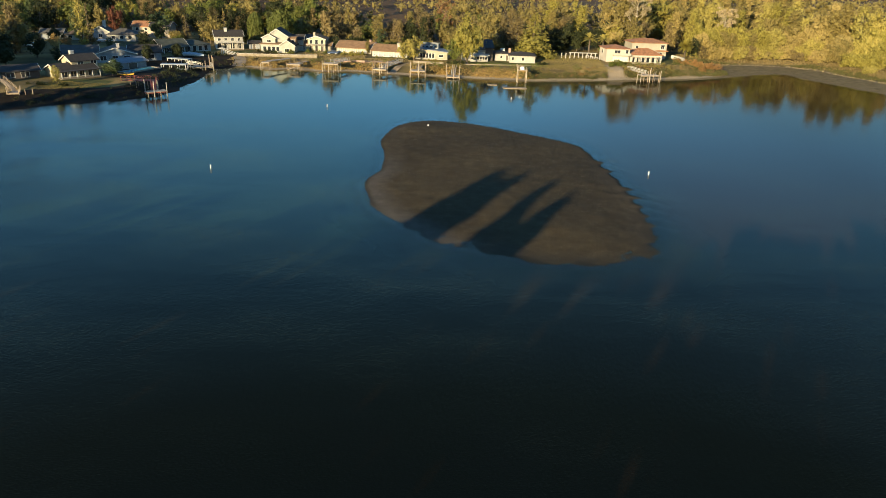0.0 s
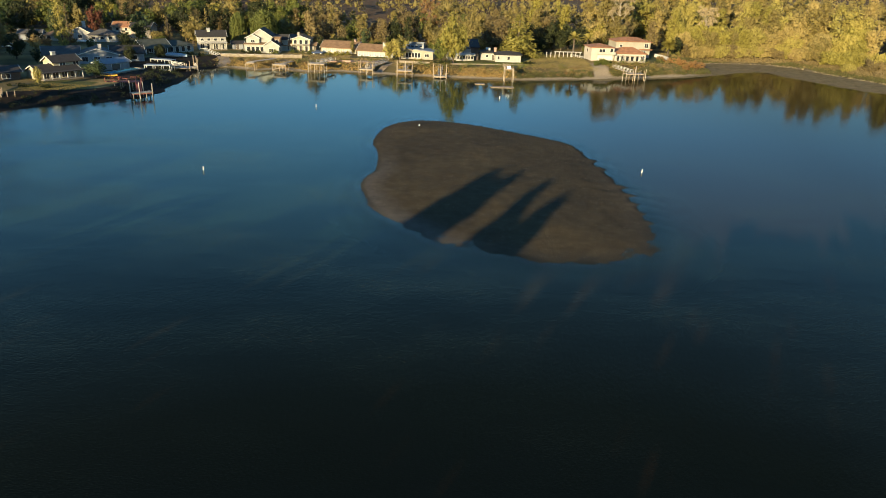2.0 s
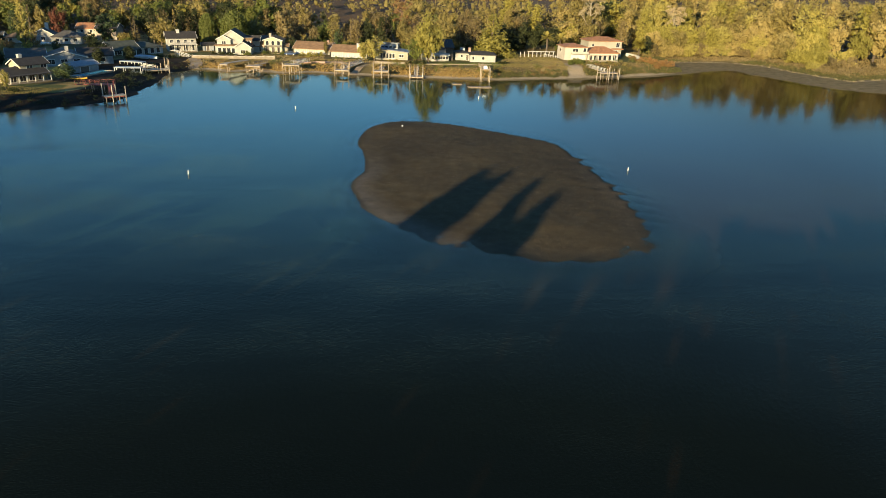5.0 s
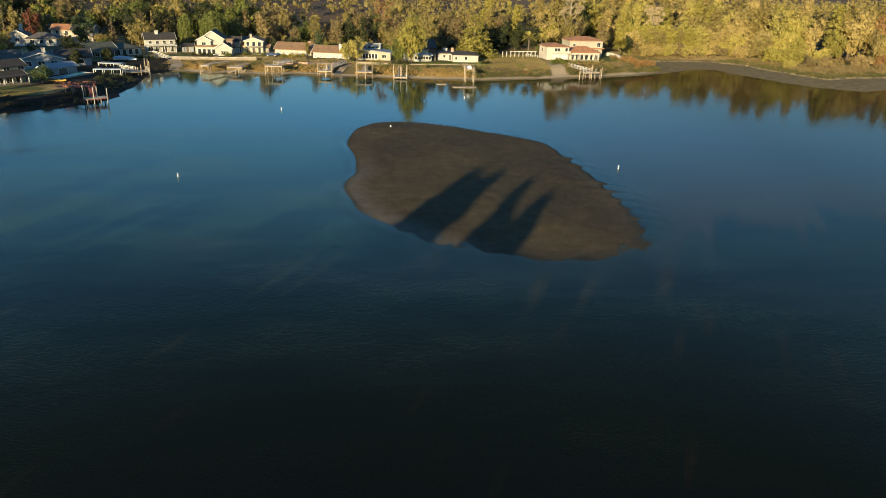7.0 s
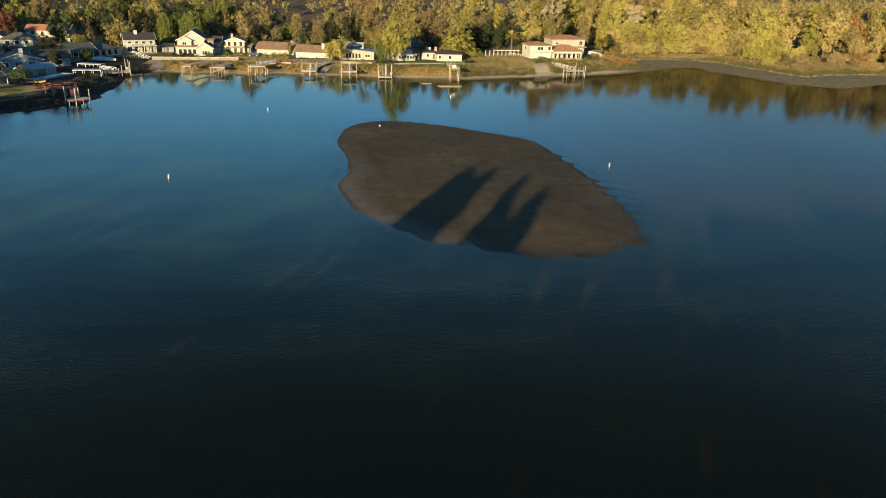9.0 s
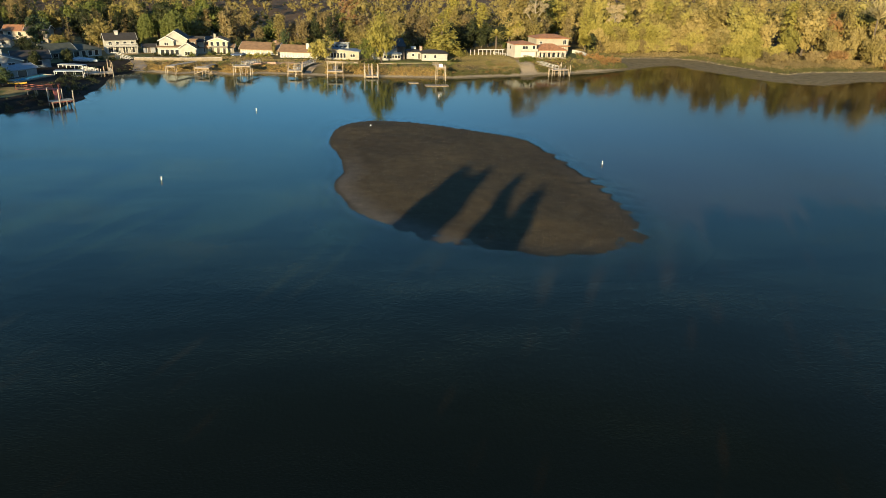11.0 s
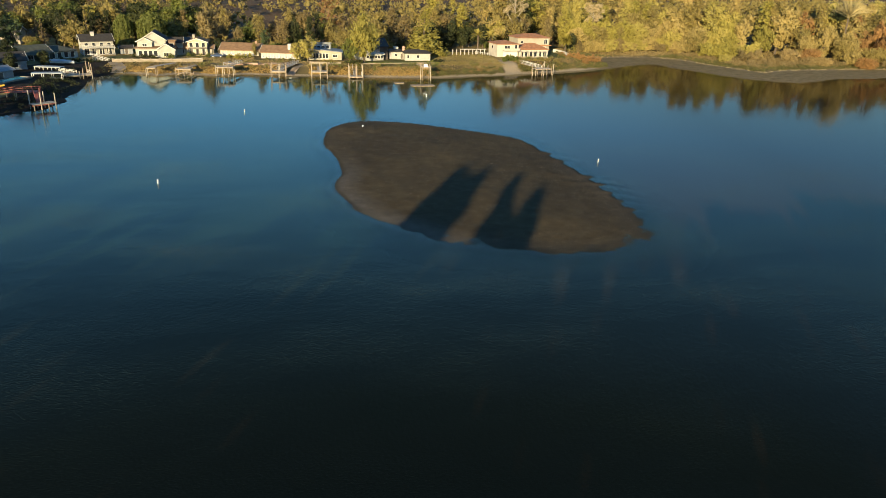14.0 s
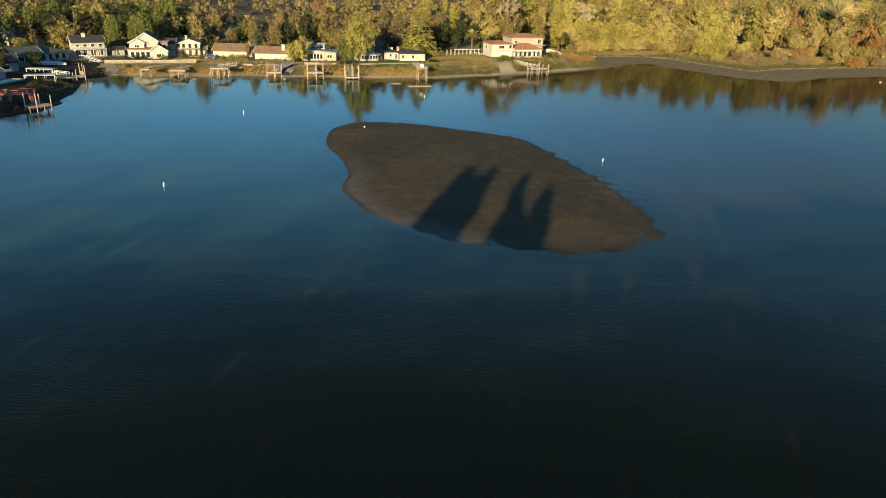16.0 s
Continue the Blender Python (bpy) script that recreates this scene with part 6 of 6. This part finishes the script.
def boat(label, x, y, z, rz, length, width, covered=True, hull=None):
    """A small motor boat: a lofted hull, gunwale and cover or seats, on a cradle."""
    ob = thing("boat", pose(x, y, z, 0, 0, rz), label, "boat", "boats by the docks")
    bm = bmesh.new()
    rings = []
    for k in range(9):
        f = k / 8
        w = width / 2 * (1 - max(0, (f - 0.45) / 0.55) ** 2.2 * 0.97)
        rise = 0.25 * max(0, f - 0.5) ** 1.5
        xx = length * (f - 0.5)
        rings.append([(xx, -w, 0.95 + rise), (xx, -w * 0.8, 0.35 + rise * 0.8), (xx, 0, 0.12 + rise * 1.6), (xx, w * 0.8, 0.35 + rise * 0.8), (xx, w, 0.95 + rise)])
    loft(bm, rings)
    part("hull", bm, hull or HULL, ob)
    if covered:
        bm = bmesh.new()
        rings = []
        for k in range(9):
            f = k / 8
            w = width / 2 * (1 - max(0, (f - 0.45) / 0.55) ** 2.2 * 0.97) * 1.03
            xx, h = length * (f - 0.5), 1.0 + 0.45 * math.sin(math.pi * min(1, 0.25 + f * 0.75))
            rings.append([(xx, -w, 0.98), (xx, -w * 0.5, h), (xx, w * 0.5, h), (xx, w, 0.98)])
        loft(bm, rings)
        part("cover", bm, TARP, ob, "pale fabric boat cover")
    else:
        part("windscreen", boxes((0.2, 0.3, -width * 0.35, width * 0.35, 0.95, 1.5)), GLASS, ob)
        part("outboard_motor", boxes((-length / 2 - 0.45, -length / 2, -0.25, 0.25, 0.5, 1.5)), RUBBER, ob)
    part("cradle", boxes((-length * 0.3, -length * 0.3 + 0.2, -width * 0.42, width * 0.42, 0, 0.42), (length * 0.15, length * 0.15 + 0.2, -width * 0.42, width * 0.42, 0, 0.45),
                         (-length * 0.4, length * 0.3, -0.12, 0.12, 0, 0.15)), TIMBER, ob)
    return ob


def shed_dock(label, x, y, z, rz, length, width):
    """A long low boat shelter: a flat pale roof on posts over a deck."""
    ob = thing("boat_shelter", pose(x, y, z, 0, 0, rz), label, "boat shelter", "boat shelters on the point")
    part("roof", boxes((0, length, 0, width, 1.5, 1.65), (0, length, -0.08, 0, 1.35, 1.68)), SHELTER_ROOF, ob)
    part("deck", boxes((0, length, 0, width, -0.1, 0.08)), PALE_TIMBER, ob)
    for k in range(4):
        for w in (0.15, width - 0.15):
            px = 0.15 + (length - 0.3) * k / 3
            part("post", boxes((px - 0.08, px + 0.08, w - 0.08, w + 0.08, -1.6, 1.5)), TRIM, ob)
    return ob


def western_docks():
    shed_dock("low boat shelter with long white roof by the inlet", -95.3, 226.0, 1.2, 6, 8.0, 2.6)
    shed_dock("low boat shelter with pale grey roof by the inlet", -99.2, 241.4, 1.1, -14, 8.2, 2.6)
    boat("white motor boat with fabric cover on the bank", -95.0, 255.5, ground_at(-95, 255.5), -4, 7.4, 2.4)
    ob = pier("white-framed floating dock with tall mooring posts", -87.5, 231.5, 32, 7.0, 3.0, 1.3, 2.2, (-3.0, 4.0, 1.6, 1.4, "white"), rails=True, nx=3)
    for px, py, t in ((6.6, 2.2, 5.0), (7.4, 0.4, 4.3), (7.6, 2.6, 4.6), (4.6, -0.4, 3.4)):
        bm = bmesh.new()
        beam(bm, (px, py, -1.6), (px, py + 0.05, t), 0.16, 0.13, 8)
        part("mooring_post", bm, TIMBER, ob)
    # stair with white rails below the two-storey house
    stair = thing("garden_stair", pose(-88.6, 266.5, 0.9, 0, 0, -18), "white-railed wooden garden stair down to the inlet", "stair")
    bm = bmesh.new()
    for k in range(9):
        box(bm, 0.62 * k, 0.62 * k + 0.66, 0, 1.5, 1.5 - 0.17 * k, 1.56 - 0.17 * k)
    part("treads", bm, PALE_TIMBER, stair)
    bm = bmesh.new()
    for yy in (0, 1.5):
        plank(bm, (-1.6, yy, 2.55), (0.2, yy, 2.55), 0.09, 0.11)
        plank(bm, (0.2, yy, 2.55), (5.6, yy, 1.1), 0.09, 0.11)
        plank(bm, (0.2, yy, 2.0), (5.6, yy, 0.55), 0.07, 0.09)
        for k in range(7):
            beam(bm, (0.2 + 0.9 * k, yy, -0.6), (0.2 + 0.9 * k, yy, 2.55 - 0.242 * k), 0.06)
    part("railing", bm, TRIM, stair)
    # swimming pool with pale coping
    m = pose(-99.0, 211.2, 1.95, 0, 0, 72)
    pool = thing("swimming_pool", m, "turquoise swimming pool with pale concrete coping", "swimming pool")
    part("coping", boxes((0, 14, 0, 0.5, -1.2, 0.12), (0, 14, 3.9, 4.4, -1.2, 0.12), (0, 0.5, 0.5, 3.9, -1.2, 0.12), (13.5, 14, 0.5, 3.9, -1.2, 0.12)), CONCRETE, pool)
    part("pool_water", boxes((0.5, 13.5, 0.5, 3.9, -1.2, 0.0)), POOL, pool)
    # canoe lying on the bank
    ob = thing("canoe", pose(-98.7, 208.3, ground_at(-98.7, 208.3) + 0.02, 0, 0, 14), "yellow plastic canoe lying on the lawn edge", "canoe")
    bm = bmesh.new()
    rings = []
    for k in range(9):
        f = k / 8
        w = 0.03 + 0.45 * math.sin(math.pi * f) ** 0.7
        e = 0.25 * abs(2 * f - 1) ** 3
        xx = 4.6 * (f - 0.5)
        rings.append([(xx, -w, 0.42 + e), (xx, -w * 0.7, 0.08 + e * 0.6), (xx, w * 0.7, 0.08 + e * 0.6), (xx, w, 0.42 + e)])
    loft(bm, rings)
    part("hull", bm, CANOE, ob)
    part("thwart", boxes((-0.9, -0.75, -0.4, 0.4, 0.44, 0.5), (0.75, 0.9, -0.4, 0.4, 0.44, 0.5)), TIMBER, ob)
    boat("white motor boat on a trailer between houses", -140.0, 283.5, ground_at(-140, 283.5), 8, 6.5, 2.3, False)
    # flag pole by the low house
    ob = thing("flag_pole", pose(-103.0, 244.5, 0.9, 0, 4, 0), "pale leaning pole beside the boat shelters", "pole")
    bm = bmesh.new()
    beam(bm, (0, 0, -0.5), (0, 0, 5.2), 0.09, 0.06, 8)
    part("shaft", bm, TRIM, ob)
    bm = bmesh.new()
    beam(bm, (0, 0, 5.2), (0, 0, 5.35), 0.1, 0.04, 8)
    part("finial", bm, TRIM, ob)


def car(label, x, y, rz, paint):
    """A parked car: lofted body, glazed cabin, four wheels, lamps."""
    ob = thing("car", pose(x, y, ground_at(x, y), 0, 0, rz), label, "car", "parked cars")
    bm = bmesh.new()
    prof = [(-2.2, 0.5), (-2.25, 0.85), (-1.3, 0.98), (-0.9, 1.0), (1.2, 1.02), (2.1, 0.95), (2.2, 0.5), (1.9, 0.32), (-1.9, 0.32)]
    loft(bm, [[(a, s * 0.88, b) for a, b in prof] for s in (-1, 1)])
    part("body", bm, paint, ob)
    bm = bmesh.new()
    loft(bm, [[(-1.25, s * 0.82, 0.98), (-0.55, s * 0.66, 1.45), (0.9, s * 0.66, 1.47), (1.75, s * 0.82, 1.0)] for s in (-1, 1)])
    part("cabin_glass", bm, GLASS, ob)
    part("roof", boxes((-0.5, 0.88, -0.64, 0.64, 1.452, 1.50)), paint, ob)
    for px in (-1.35, 1.35):
        for s in (-1, 1):
            bm = bmesh.new()
            beam(bm, (px, s * 0.74, 0.33), (px, s * 0.92, 0.33), 0.33, 0.33, 14)
            w = part("wheel", bm, RUBBER, ob)
            bm = bmesh.new()
            beam(bm, (px, s * 0.90, 0.33), (px, s * 0.935, 0.33), 0.19, 0.19, 10)
            part("rim", bm, HULL, w)
    for s in (-1, 1):
        part("headlight", boxes((-2.29, -2.2, s * 0.62 - 0.14, s * 0.62 + 0.14, 0.66, 0.8)), GLASS, ob)
    return ob


def strip(name, label, category, places, width, material, lift=0.08):
    """A path laid along the ground."""
    bm = bmesh.new()
    pts = []
    for (ax, ay), (bx, by) in zip(places, places[1:]):
        n = max(2, int(math.hypot(bx - ax, by - ay) / 0.8))
        pts += [(ax + (bx - ax) * k / n, ay + (by - ay) * k / n) for k in range(n)]
    pts.append(places[-1])
    rings = []
    for k, (px, py) in enumerate(pts):
        qx, qy = pts[min(k + 1, len(pts) - 1)]
        ox, oy = pts[max(k - 1, 0)]
        d = math.hypot(qx - ox, qy - oy) or 1
        nx, ny = -(qy - oy) / d * width / 2, (qx - ox) / d * width / 2
        z = max(ground_at(px + s * nx, py + s * ny) for s in (-1, 0, 1)) + lift
        rings.append([(px + nx, py + ny, z), (px + nx, py + ny, z - 0.5), (px - nx, py - ny, z - 0.5), (px - nx, py - ny, z)])
    loft(bm, rings)
    return tagged(part(name, bm, material), label, category, kind="structure")


def garden_walls():
    def wall(label, a, b, top, thick, material, posts=0, cap=None):
        ob = thing("garden_wall", Matrix.Identity(4), label, "garden wall", "garden walls along the bank")
        bm = bmesh.new()
        a, b = Vector((*a, 0)), Vector((*b, 0))
        z0 = min(ground_at(a.x, a.y), ground_at(b.x, b.y)) - 1.0
        plank(bm, a + Vector((0, 0, (z0 + top) / 2)), b + Vector((0, 0, (z0 + top) / 2)), thick, top - z0)
        part("body", bm, material, ob)
        bm = bmesh.new()
        plank(bm, a + Vector((0, 0, top + 0.06)), b + Vector((0, 0, top + 0.06)), thick + 0.12, 0.12)
        part("coping", bm, cap or CONCRETE, ob)
        for k in range(posts):
            p = a.lerp(b, k / (posts - 1))
            part("pillar", boxes((p.x - 0.25, p.x + 0.25, p.y - 0.25, p.y + 0.25, z0, top + 0.35)), material, ob)
        return ob

    wall("long cream block garden wall below the gabled house", (-81, 262.0), (-66, 262.8), 2.45, 0.3, STONE_WALL, 6, OFFWHITE)
    wall("cream block garden wall below the yellow house", (-65.6, 262.8), (-52.5, 265.5), 2.45, 0.3, STONE_WALL, 5, OFFWHITE)
    wall("low tan retaining wall along a lawn edge", (2.0, 256.0), (30.0, 259.0), 2.45, 0.4, STONE_WALL)
    wall("brick-red terrace wall below the ranch house", (-44, 256.5), (-33, 256.0), 2.3, 0.4, BRICK)
    wall("tan terrace wall below the cream modern house", (-15.5, 257.2), (-4.5, 256.0), 2.7, 0.4, STONE_WALL)
    wall("brown timber retaining wall below a white house", (-31, 255.5), (-19, 254.5), 2.2, 0.3, DARK_TRIM)
    strip("terrace", "reddish brick terrace before the ranch houses", "terrace", [(-43.5, 259), (-20, 258)], 4.6, BRICK, 0.12)
    strip("boat_ramp", "sandy concrete boat ramp between gardens", "boat ramp", [(-46.5, 262), (-51.5, 250), (-53.0, 243.0)], 3.4, SAND, 0.04)
    strip("boat_ramp", "pale concrete steps and ramp beside a pier", "boat ramp", [(-17.5, 258), (-21.5, 246), (-22.5, 241.5)], 2.4, SAND, 0.04)
    strip("boat_ramp", "grey concrete ramp beside the inlet", "boat ramp", [(-80.5, 262), (-77.0, 252), (-76.5, 246.0)], 4.0, CONCRETE)
    # curved white wall round the villa lawn
    ob = thing("garden_wall", Matrix.Identity(4), "curved low white wall round the villa lawn", "garden wall", "garden walls along the bank")
    bm = bmesh.new()
    pts = [(87.6, 290.5, 4.6), (89.2, 288.2, 4.5), (90.0, 285.5, 4.4), (90.5, 282.4, 4.1), (90.2, 279.2, 3.7), (89.6, 276.0, 3.2), (88.4, 271.5, 2.6)]
    loft(bm, [[(x - 0.3, y, z - 3.5), (x - 0.3, y, z), (x + 0.3, y + 0.1, z), (x + 0.3, y + 0.1, z - 3.5)] for x, y, z in pts])
    part("body", bm, OFFWHITE, ob)
    # pergola fence beside the villa
    ob = thing("pergola", pose(41.5, 281, 2.75, 0, 0, 6), "long pale pergola fence of posts and beam", "pergola")
    for k in range(9):
        part("post", boxes((1.7 * k - 0.13, 1.7 * k + 0.13, -0.13, 0.13, -0.6, 2.2)), OFFWHITE, ob)
    part("beam", boxes((3.0, 14.2, -0.25, 0.25, 2.2, 2.45)), OFFWHITE, ob)
    ob = thing("picket_fence", pose(55.5, 276, 3.0, 0, 0, 118), "low pale post fence beside the lawn", "fence")
    for k in range(7):
        part("post", boxes((1.4 * k - 0.1, 1.4 * k + 0.1, -0.1, 0.1, -0.6, 1.3)), OFFWHITE, ob)
    part("rail", boxes((-0.1, 8.5, -0.05, 0.05, 0.9, 1.05)), OFFWHITE, ob)


def buoys():
    def buoy(label, x, y, z=0.0, h=0.75, r=0.10, body=None, name="buoy"):
        ob = thing(name, pose(x, y, z, 2, 3, 0), label, "buoy", "buoys on the lake")
        bm = bmesh.new()
        loft(bm, [[(k * math.cos(6.2832 * i / 12), k * math.sin(6.2832 * i / 12), zz) for i in range(12)] for k, zz in ((r * 0.6, -0.5), (r, -0.4), (r, h * 0.82), (r * 0.75, h * 0.93), (r * 0.3, h))])
        part("body", bm, body or PLASTIC, ob)
        if body is None:
            bm = bmesh.new()
            beam(bm, (0, 0, h * 0.52), (0, 0, h * 0.64), r * 1.03, r * 1.03, 12)
            part("band", bm, ORANGE, ob, "orange warning band")
        return ob

    for x, y in ((-44.2, 120.5), (37.2, 127.4), (-33.6, 181.0), (16.3, 202.0)):
        buoy("white upright marker buoy with orange band on the water", x, y)
    buoy("pink-red round float near the mud flat", 197.6, 226.0, 0.0, 0.55, 0.5, PINK_PLASTIC, "float")
    # stand-in for a small white bird-like spot on the mud
    buoy("small white float stranded on the mud island", -6.2, 161.0, 0.35, 0.4, 0.15, PLASTIC, "float")


def floating_docks():
    """Low weathered rafts that lie on the water beside the tall lift."""
    for x, y, rz, l, w in ((10.4, 225.8, 4, 3.2, 1.8), (15.0, 220.5, 2, 7.6, 2.6)):
        ob = thing("floating_dock", pose(x, y, 0, 0, 0, rz), "low weathered timber raft floating beside a boat lift", "floating dock", "floating docks")
        n = int(l / 0.45)
        for k in range(n):
            part("plank", boxes((l * k / n + 0.02, l * (k + 1) / n - 0.02, 0, w, 0.16, 0.22)), TIMBER, ob)
        for yy in (0.15, w - 0.35):
            part("float", boxes((0.1, l - 0.1, yy, yy + 0.2, -0.25, 0.16)), TIMBER, ob)


def mud_clods():
    """Pebbles, shells and clods strewn over the island, past counting."""
    rng = np.random.RandomState(8)
    n = 17000
    x, y = rng.uniform(-16, 31, n), rng.uniform(84, 168, n)
    d = edge_distance(ISLAND_RING, x, y)
    patch = np.sin(x / 5.1 + 1.0) * np.cos(y / 7.3) + 0.6 * np.clip((112 - y) / 20, 0, 1)
    keep = (d > 1.5) & (rng.rand(n) < 0.25 + 0.5 * np.clip(patch, 0, 1))
    x, y, d = x[keep], y[keep], d[keep]
    n = len(x)
    z = island_height(x, y)[0]
    s = 0.025 + 0.05 * rng.rand(n) ** 3
    corner = np.array([[1, 0, 0.1], [-0.5, 0.87, 0], [-0.5, -0.87, 0], [0.1, 0.1, 0.9]])
    v = np.stack([x, y, z], 1)[:, None] + corner[None] * s[:, None, None] * (0.7 + 0.6 * rng.rand(n, 4, 1))
    f = (np.arange(n)[:, None, None] * 4 + np.array([[0, 1, 3], [1, 2, 3], [2, 0, 3]])[None]).reshape(-1, 3)
    me = bpy.data.meshes.new("mud_clods")
    me.from_pydata(v.reshape(-1, 3).tolist(), [], f.tolist())
    me.materials.append(PEBBLE)
    tagged(new("mud_clods", me), "pale pebbles and clods strewn over the mud", "pebbles", kind="stuff")


def bank_growth():
    """Shrubs and dry grass of the bank, past counting."""
    rng = np.random.RandomState(31)

    def scatter(name, label, n, d0, d1, x0, x1, radius, per, size, material, seed, long=1.6):
        many = 60 * n
        x, y = rng.uniform(x0, x1, many), rng.uniform(150, 300, many)
        d = -edge_distance(LAKE, x, y)
        keep = (d > d0) & (d < d1) & (rng.rand(many) > 0.35 + 0.3 * np.sin(x / 3.7) * np.cos(x / 9.0))
        for a, b in ((53.5, 60.5), (-24, -16)):
            keep &= ~((x > a) & (x < b) & (d < 20))
        x, y = x[keep][:n], y[keep][:n]
        r = rng.uniform(*radius, len(x))
        blobs = np.stack([x, y, ground_height(x, y) + r * 0.35, r], 1).tolist()
        pts, out = blob_points(rng, blobs, per)
        out[:, 2] += 0.2
        me = leaf_mesh(name, pts, out, np.full(len(pts), size), material, seed, long)
        tagged(new(name, me), label, "bank growth", kind="stuff")

    def turf(name, label, area, spacing, height, material, seed, inland=4.5):
        """Standing blades over a mown or dry field."""
        x0, x1, y0, y1 = area
        n = int((x1 - x0) * (y1 - y0) / spacing ** 2)
        x, y = rng.uniform(x0, x1, n), rng.uniform(y0, y1, n)
        d = -edge_distance(LAKE, x, y)
        keep = (d > inland) & np.array([free(a, b, 0.2) or (28 < a < 55) or (-112 < a < -96 and b < 194) for a, b in zip(x, y)])
        x, y = x[keep], y[keep]
        z, n = ground_height(x, y), keep.sum()
        a, h, w = rng.uniform(0, 6.2832, n), height * rng.uniform(0.5, 1.3, n), spacing * rng.uniform(0.5, 1.1, n)
        ex, ey, lx, ly = np.cos(a) * w / 2, np.sin(a) * w / 2, rng.randn(n) * h * 0.35, rng.randn(n) * h * 0.35
        quad = np.stack([np.stack([x - ex, y - ey, z - 0.03], 1), np.stack([x + ex, y + ey, z - 0.03], 1),
                         np.stack([x + ex * 0.5 + lx, y + ey * 0.5 + ly, z + h], 1), np.stack([x - ex * 0.5 + lx, y - ey * 0.5 + ly, z + h], 1)], 1).reshape(-1, 3)
        me = bpy.data.meshes.new(name)
        me.from_pydata(quad.tolist(), [], np.arange(4 * n).reshape(-1, 4).tolist())
        me.materials.append(material)
        tagged(new(name, me), label, "grass", kind="stuff")

    turf("lawn_grass", "short green-gold lawn grass before the white houses", (-2, 32, 256, 268), 0.30, 0.12, LEAF_GREEN, 1)
    turf("field_grass", "dry golden grass on the open slope beside the villa", (29, 57, 252, 292), 0.2, 0.05, LEAF_OLIVE, 2)
    turf("villa_lawn_grass", "short green lawn grass beside the villa", (74, 96, 264, 298), 0.34, 0.15, LEAF_GREEN, 3)
    turf("point_lawn_grass", "short sunlit lawn grass on the western point", (-116, -92, 180, 208), 0.17, 0.07, LEAF_OLIVE, 4, 13.5)
    turf("garden_grass", "dry garden grass before the shore houses", (-82, -2, 252, 284), 0.36, 0.16, LEAF_STRAW, 5)
    turf("shore_grass", "brown dry grass behind the mud flat", (90, 330, 262, 312), 0.6, 0.35, LEAF_BROWN, 6, 26)
    scatter("bank_shrubs", "olive-green shrubs on the lake bank", 240, 6.0, 15, -74, 100, (0.4, 1.2), 110, 0.13, LEAF_OLIVE, 1)
    scatter("bank_grass", "straw-coloured dry grass tufts on the bank", 1900, 4.2, 14, -80, 100, (0.15, 0.4), 100, 0.11, LEAF_STRAW, 2, 3.4)
    scatter("bank_brush", "rust-brown brush on the lake bank", 130, 5, 12, -72, 104, (0.3, 0.8), 110, 0.13, LEAF_RUST, 3)
    scatter("green_bank_brush", "dark green brush on the lake bank", 80, 7, 16, -74, 100, (0.5, 1.3), 70, 0.18, LEAF_GREEN, 7)
    # dark leaf colour carries the shade on the point's brush
    scatter("dark_bank_brush", "dark shaded brush on the western point", 220, 1.5, 12, -125, -72, (0.4, 1.0), 60, 0.2, LEAF_DARK, 4)
    scatter("golden_bank_grass", "golden-orange dry grass on the lake bank", 2400, 3.6, 10, -76, 26, (0.2, 0.5), 60, 0.13, LEAF_RUSSET, 8, 3.6)
    scatter("waterside_scrub", "olive scrub along the foot of the bank", 620, 3.2, 8, 22, 104, (0.3, 0.9), 56, 0.17, LEAF_MARSH, 9, 2.2)
    scatter("wrack_line", "pale straw-coloured drift line along the mud flat", 900, 20.6, 22.6, 98, 330, (0.2, 0.42), 60, 0.14, LEAF_PALE, 10, 3.4)
    scatter("marsh_grass", "olive-green marsh grass behind the mud flat", 2600, 23, 32, 88, 330, (0.3, 0.75), 44, 0.18, LEAF_MARSH, 5, 3.4)
    scatter("reed_grass", "straw-coloured dry reeds behind the mud flat", 900, 28, 40, 95, 330, (0.5, 1.4), 40, 0.22, LEAF_STRAW, 6, 3.4)


piers()
western_docks()
garden_walls()
car("dark blue parked car beside the yellow house", -49.0, 281.0, 8, CAR_BLUE)
car("white parked car in the shaded street", -158.0, 262.0, 20, HULL)
car("dark blue parked car in the shaded street", -153.0, 258.0, 20, CAR_BLUE)
buoys()
floating_docks()
mud_clods()
bank_growth()
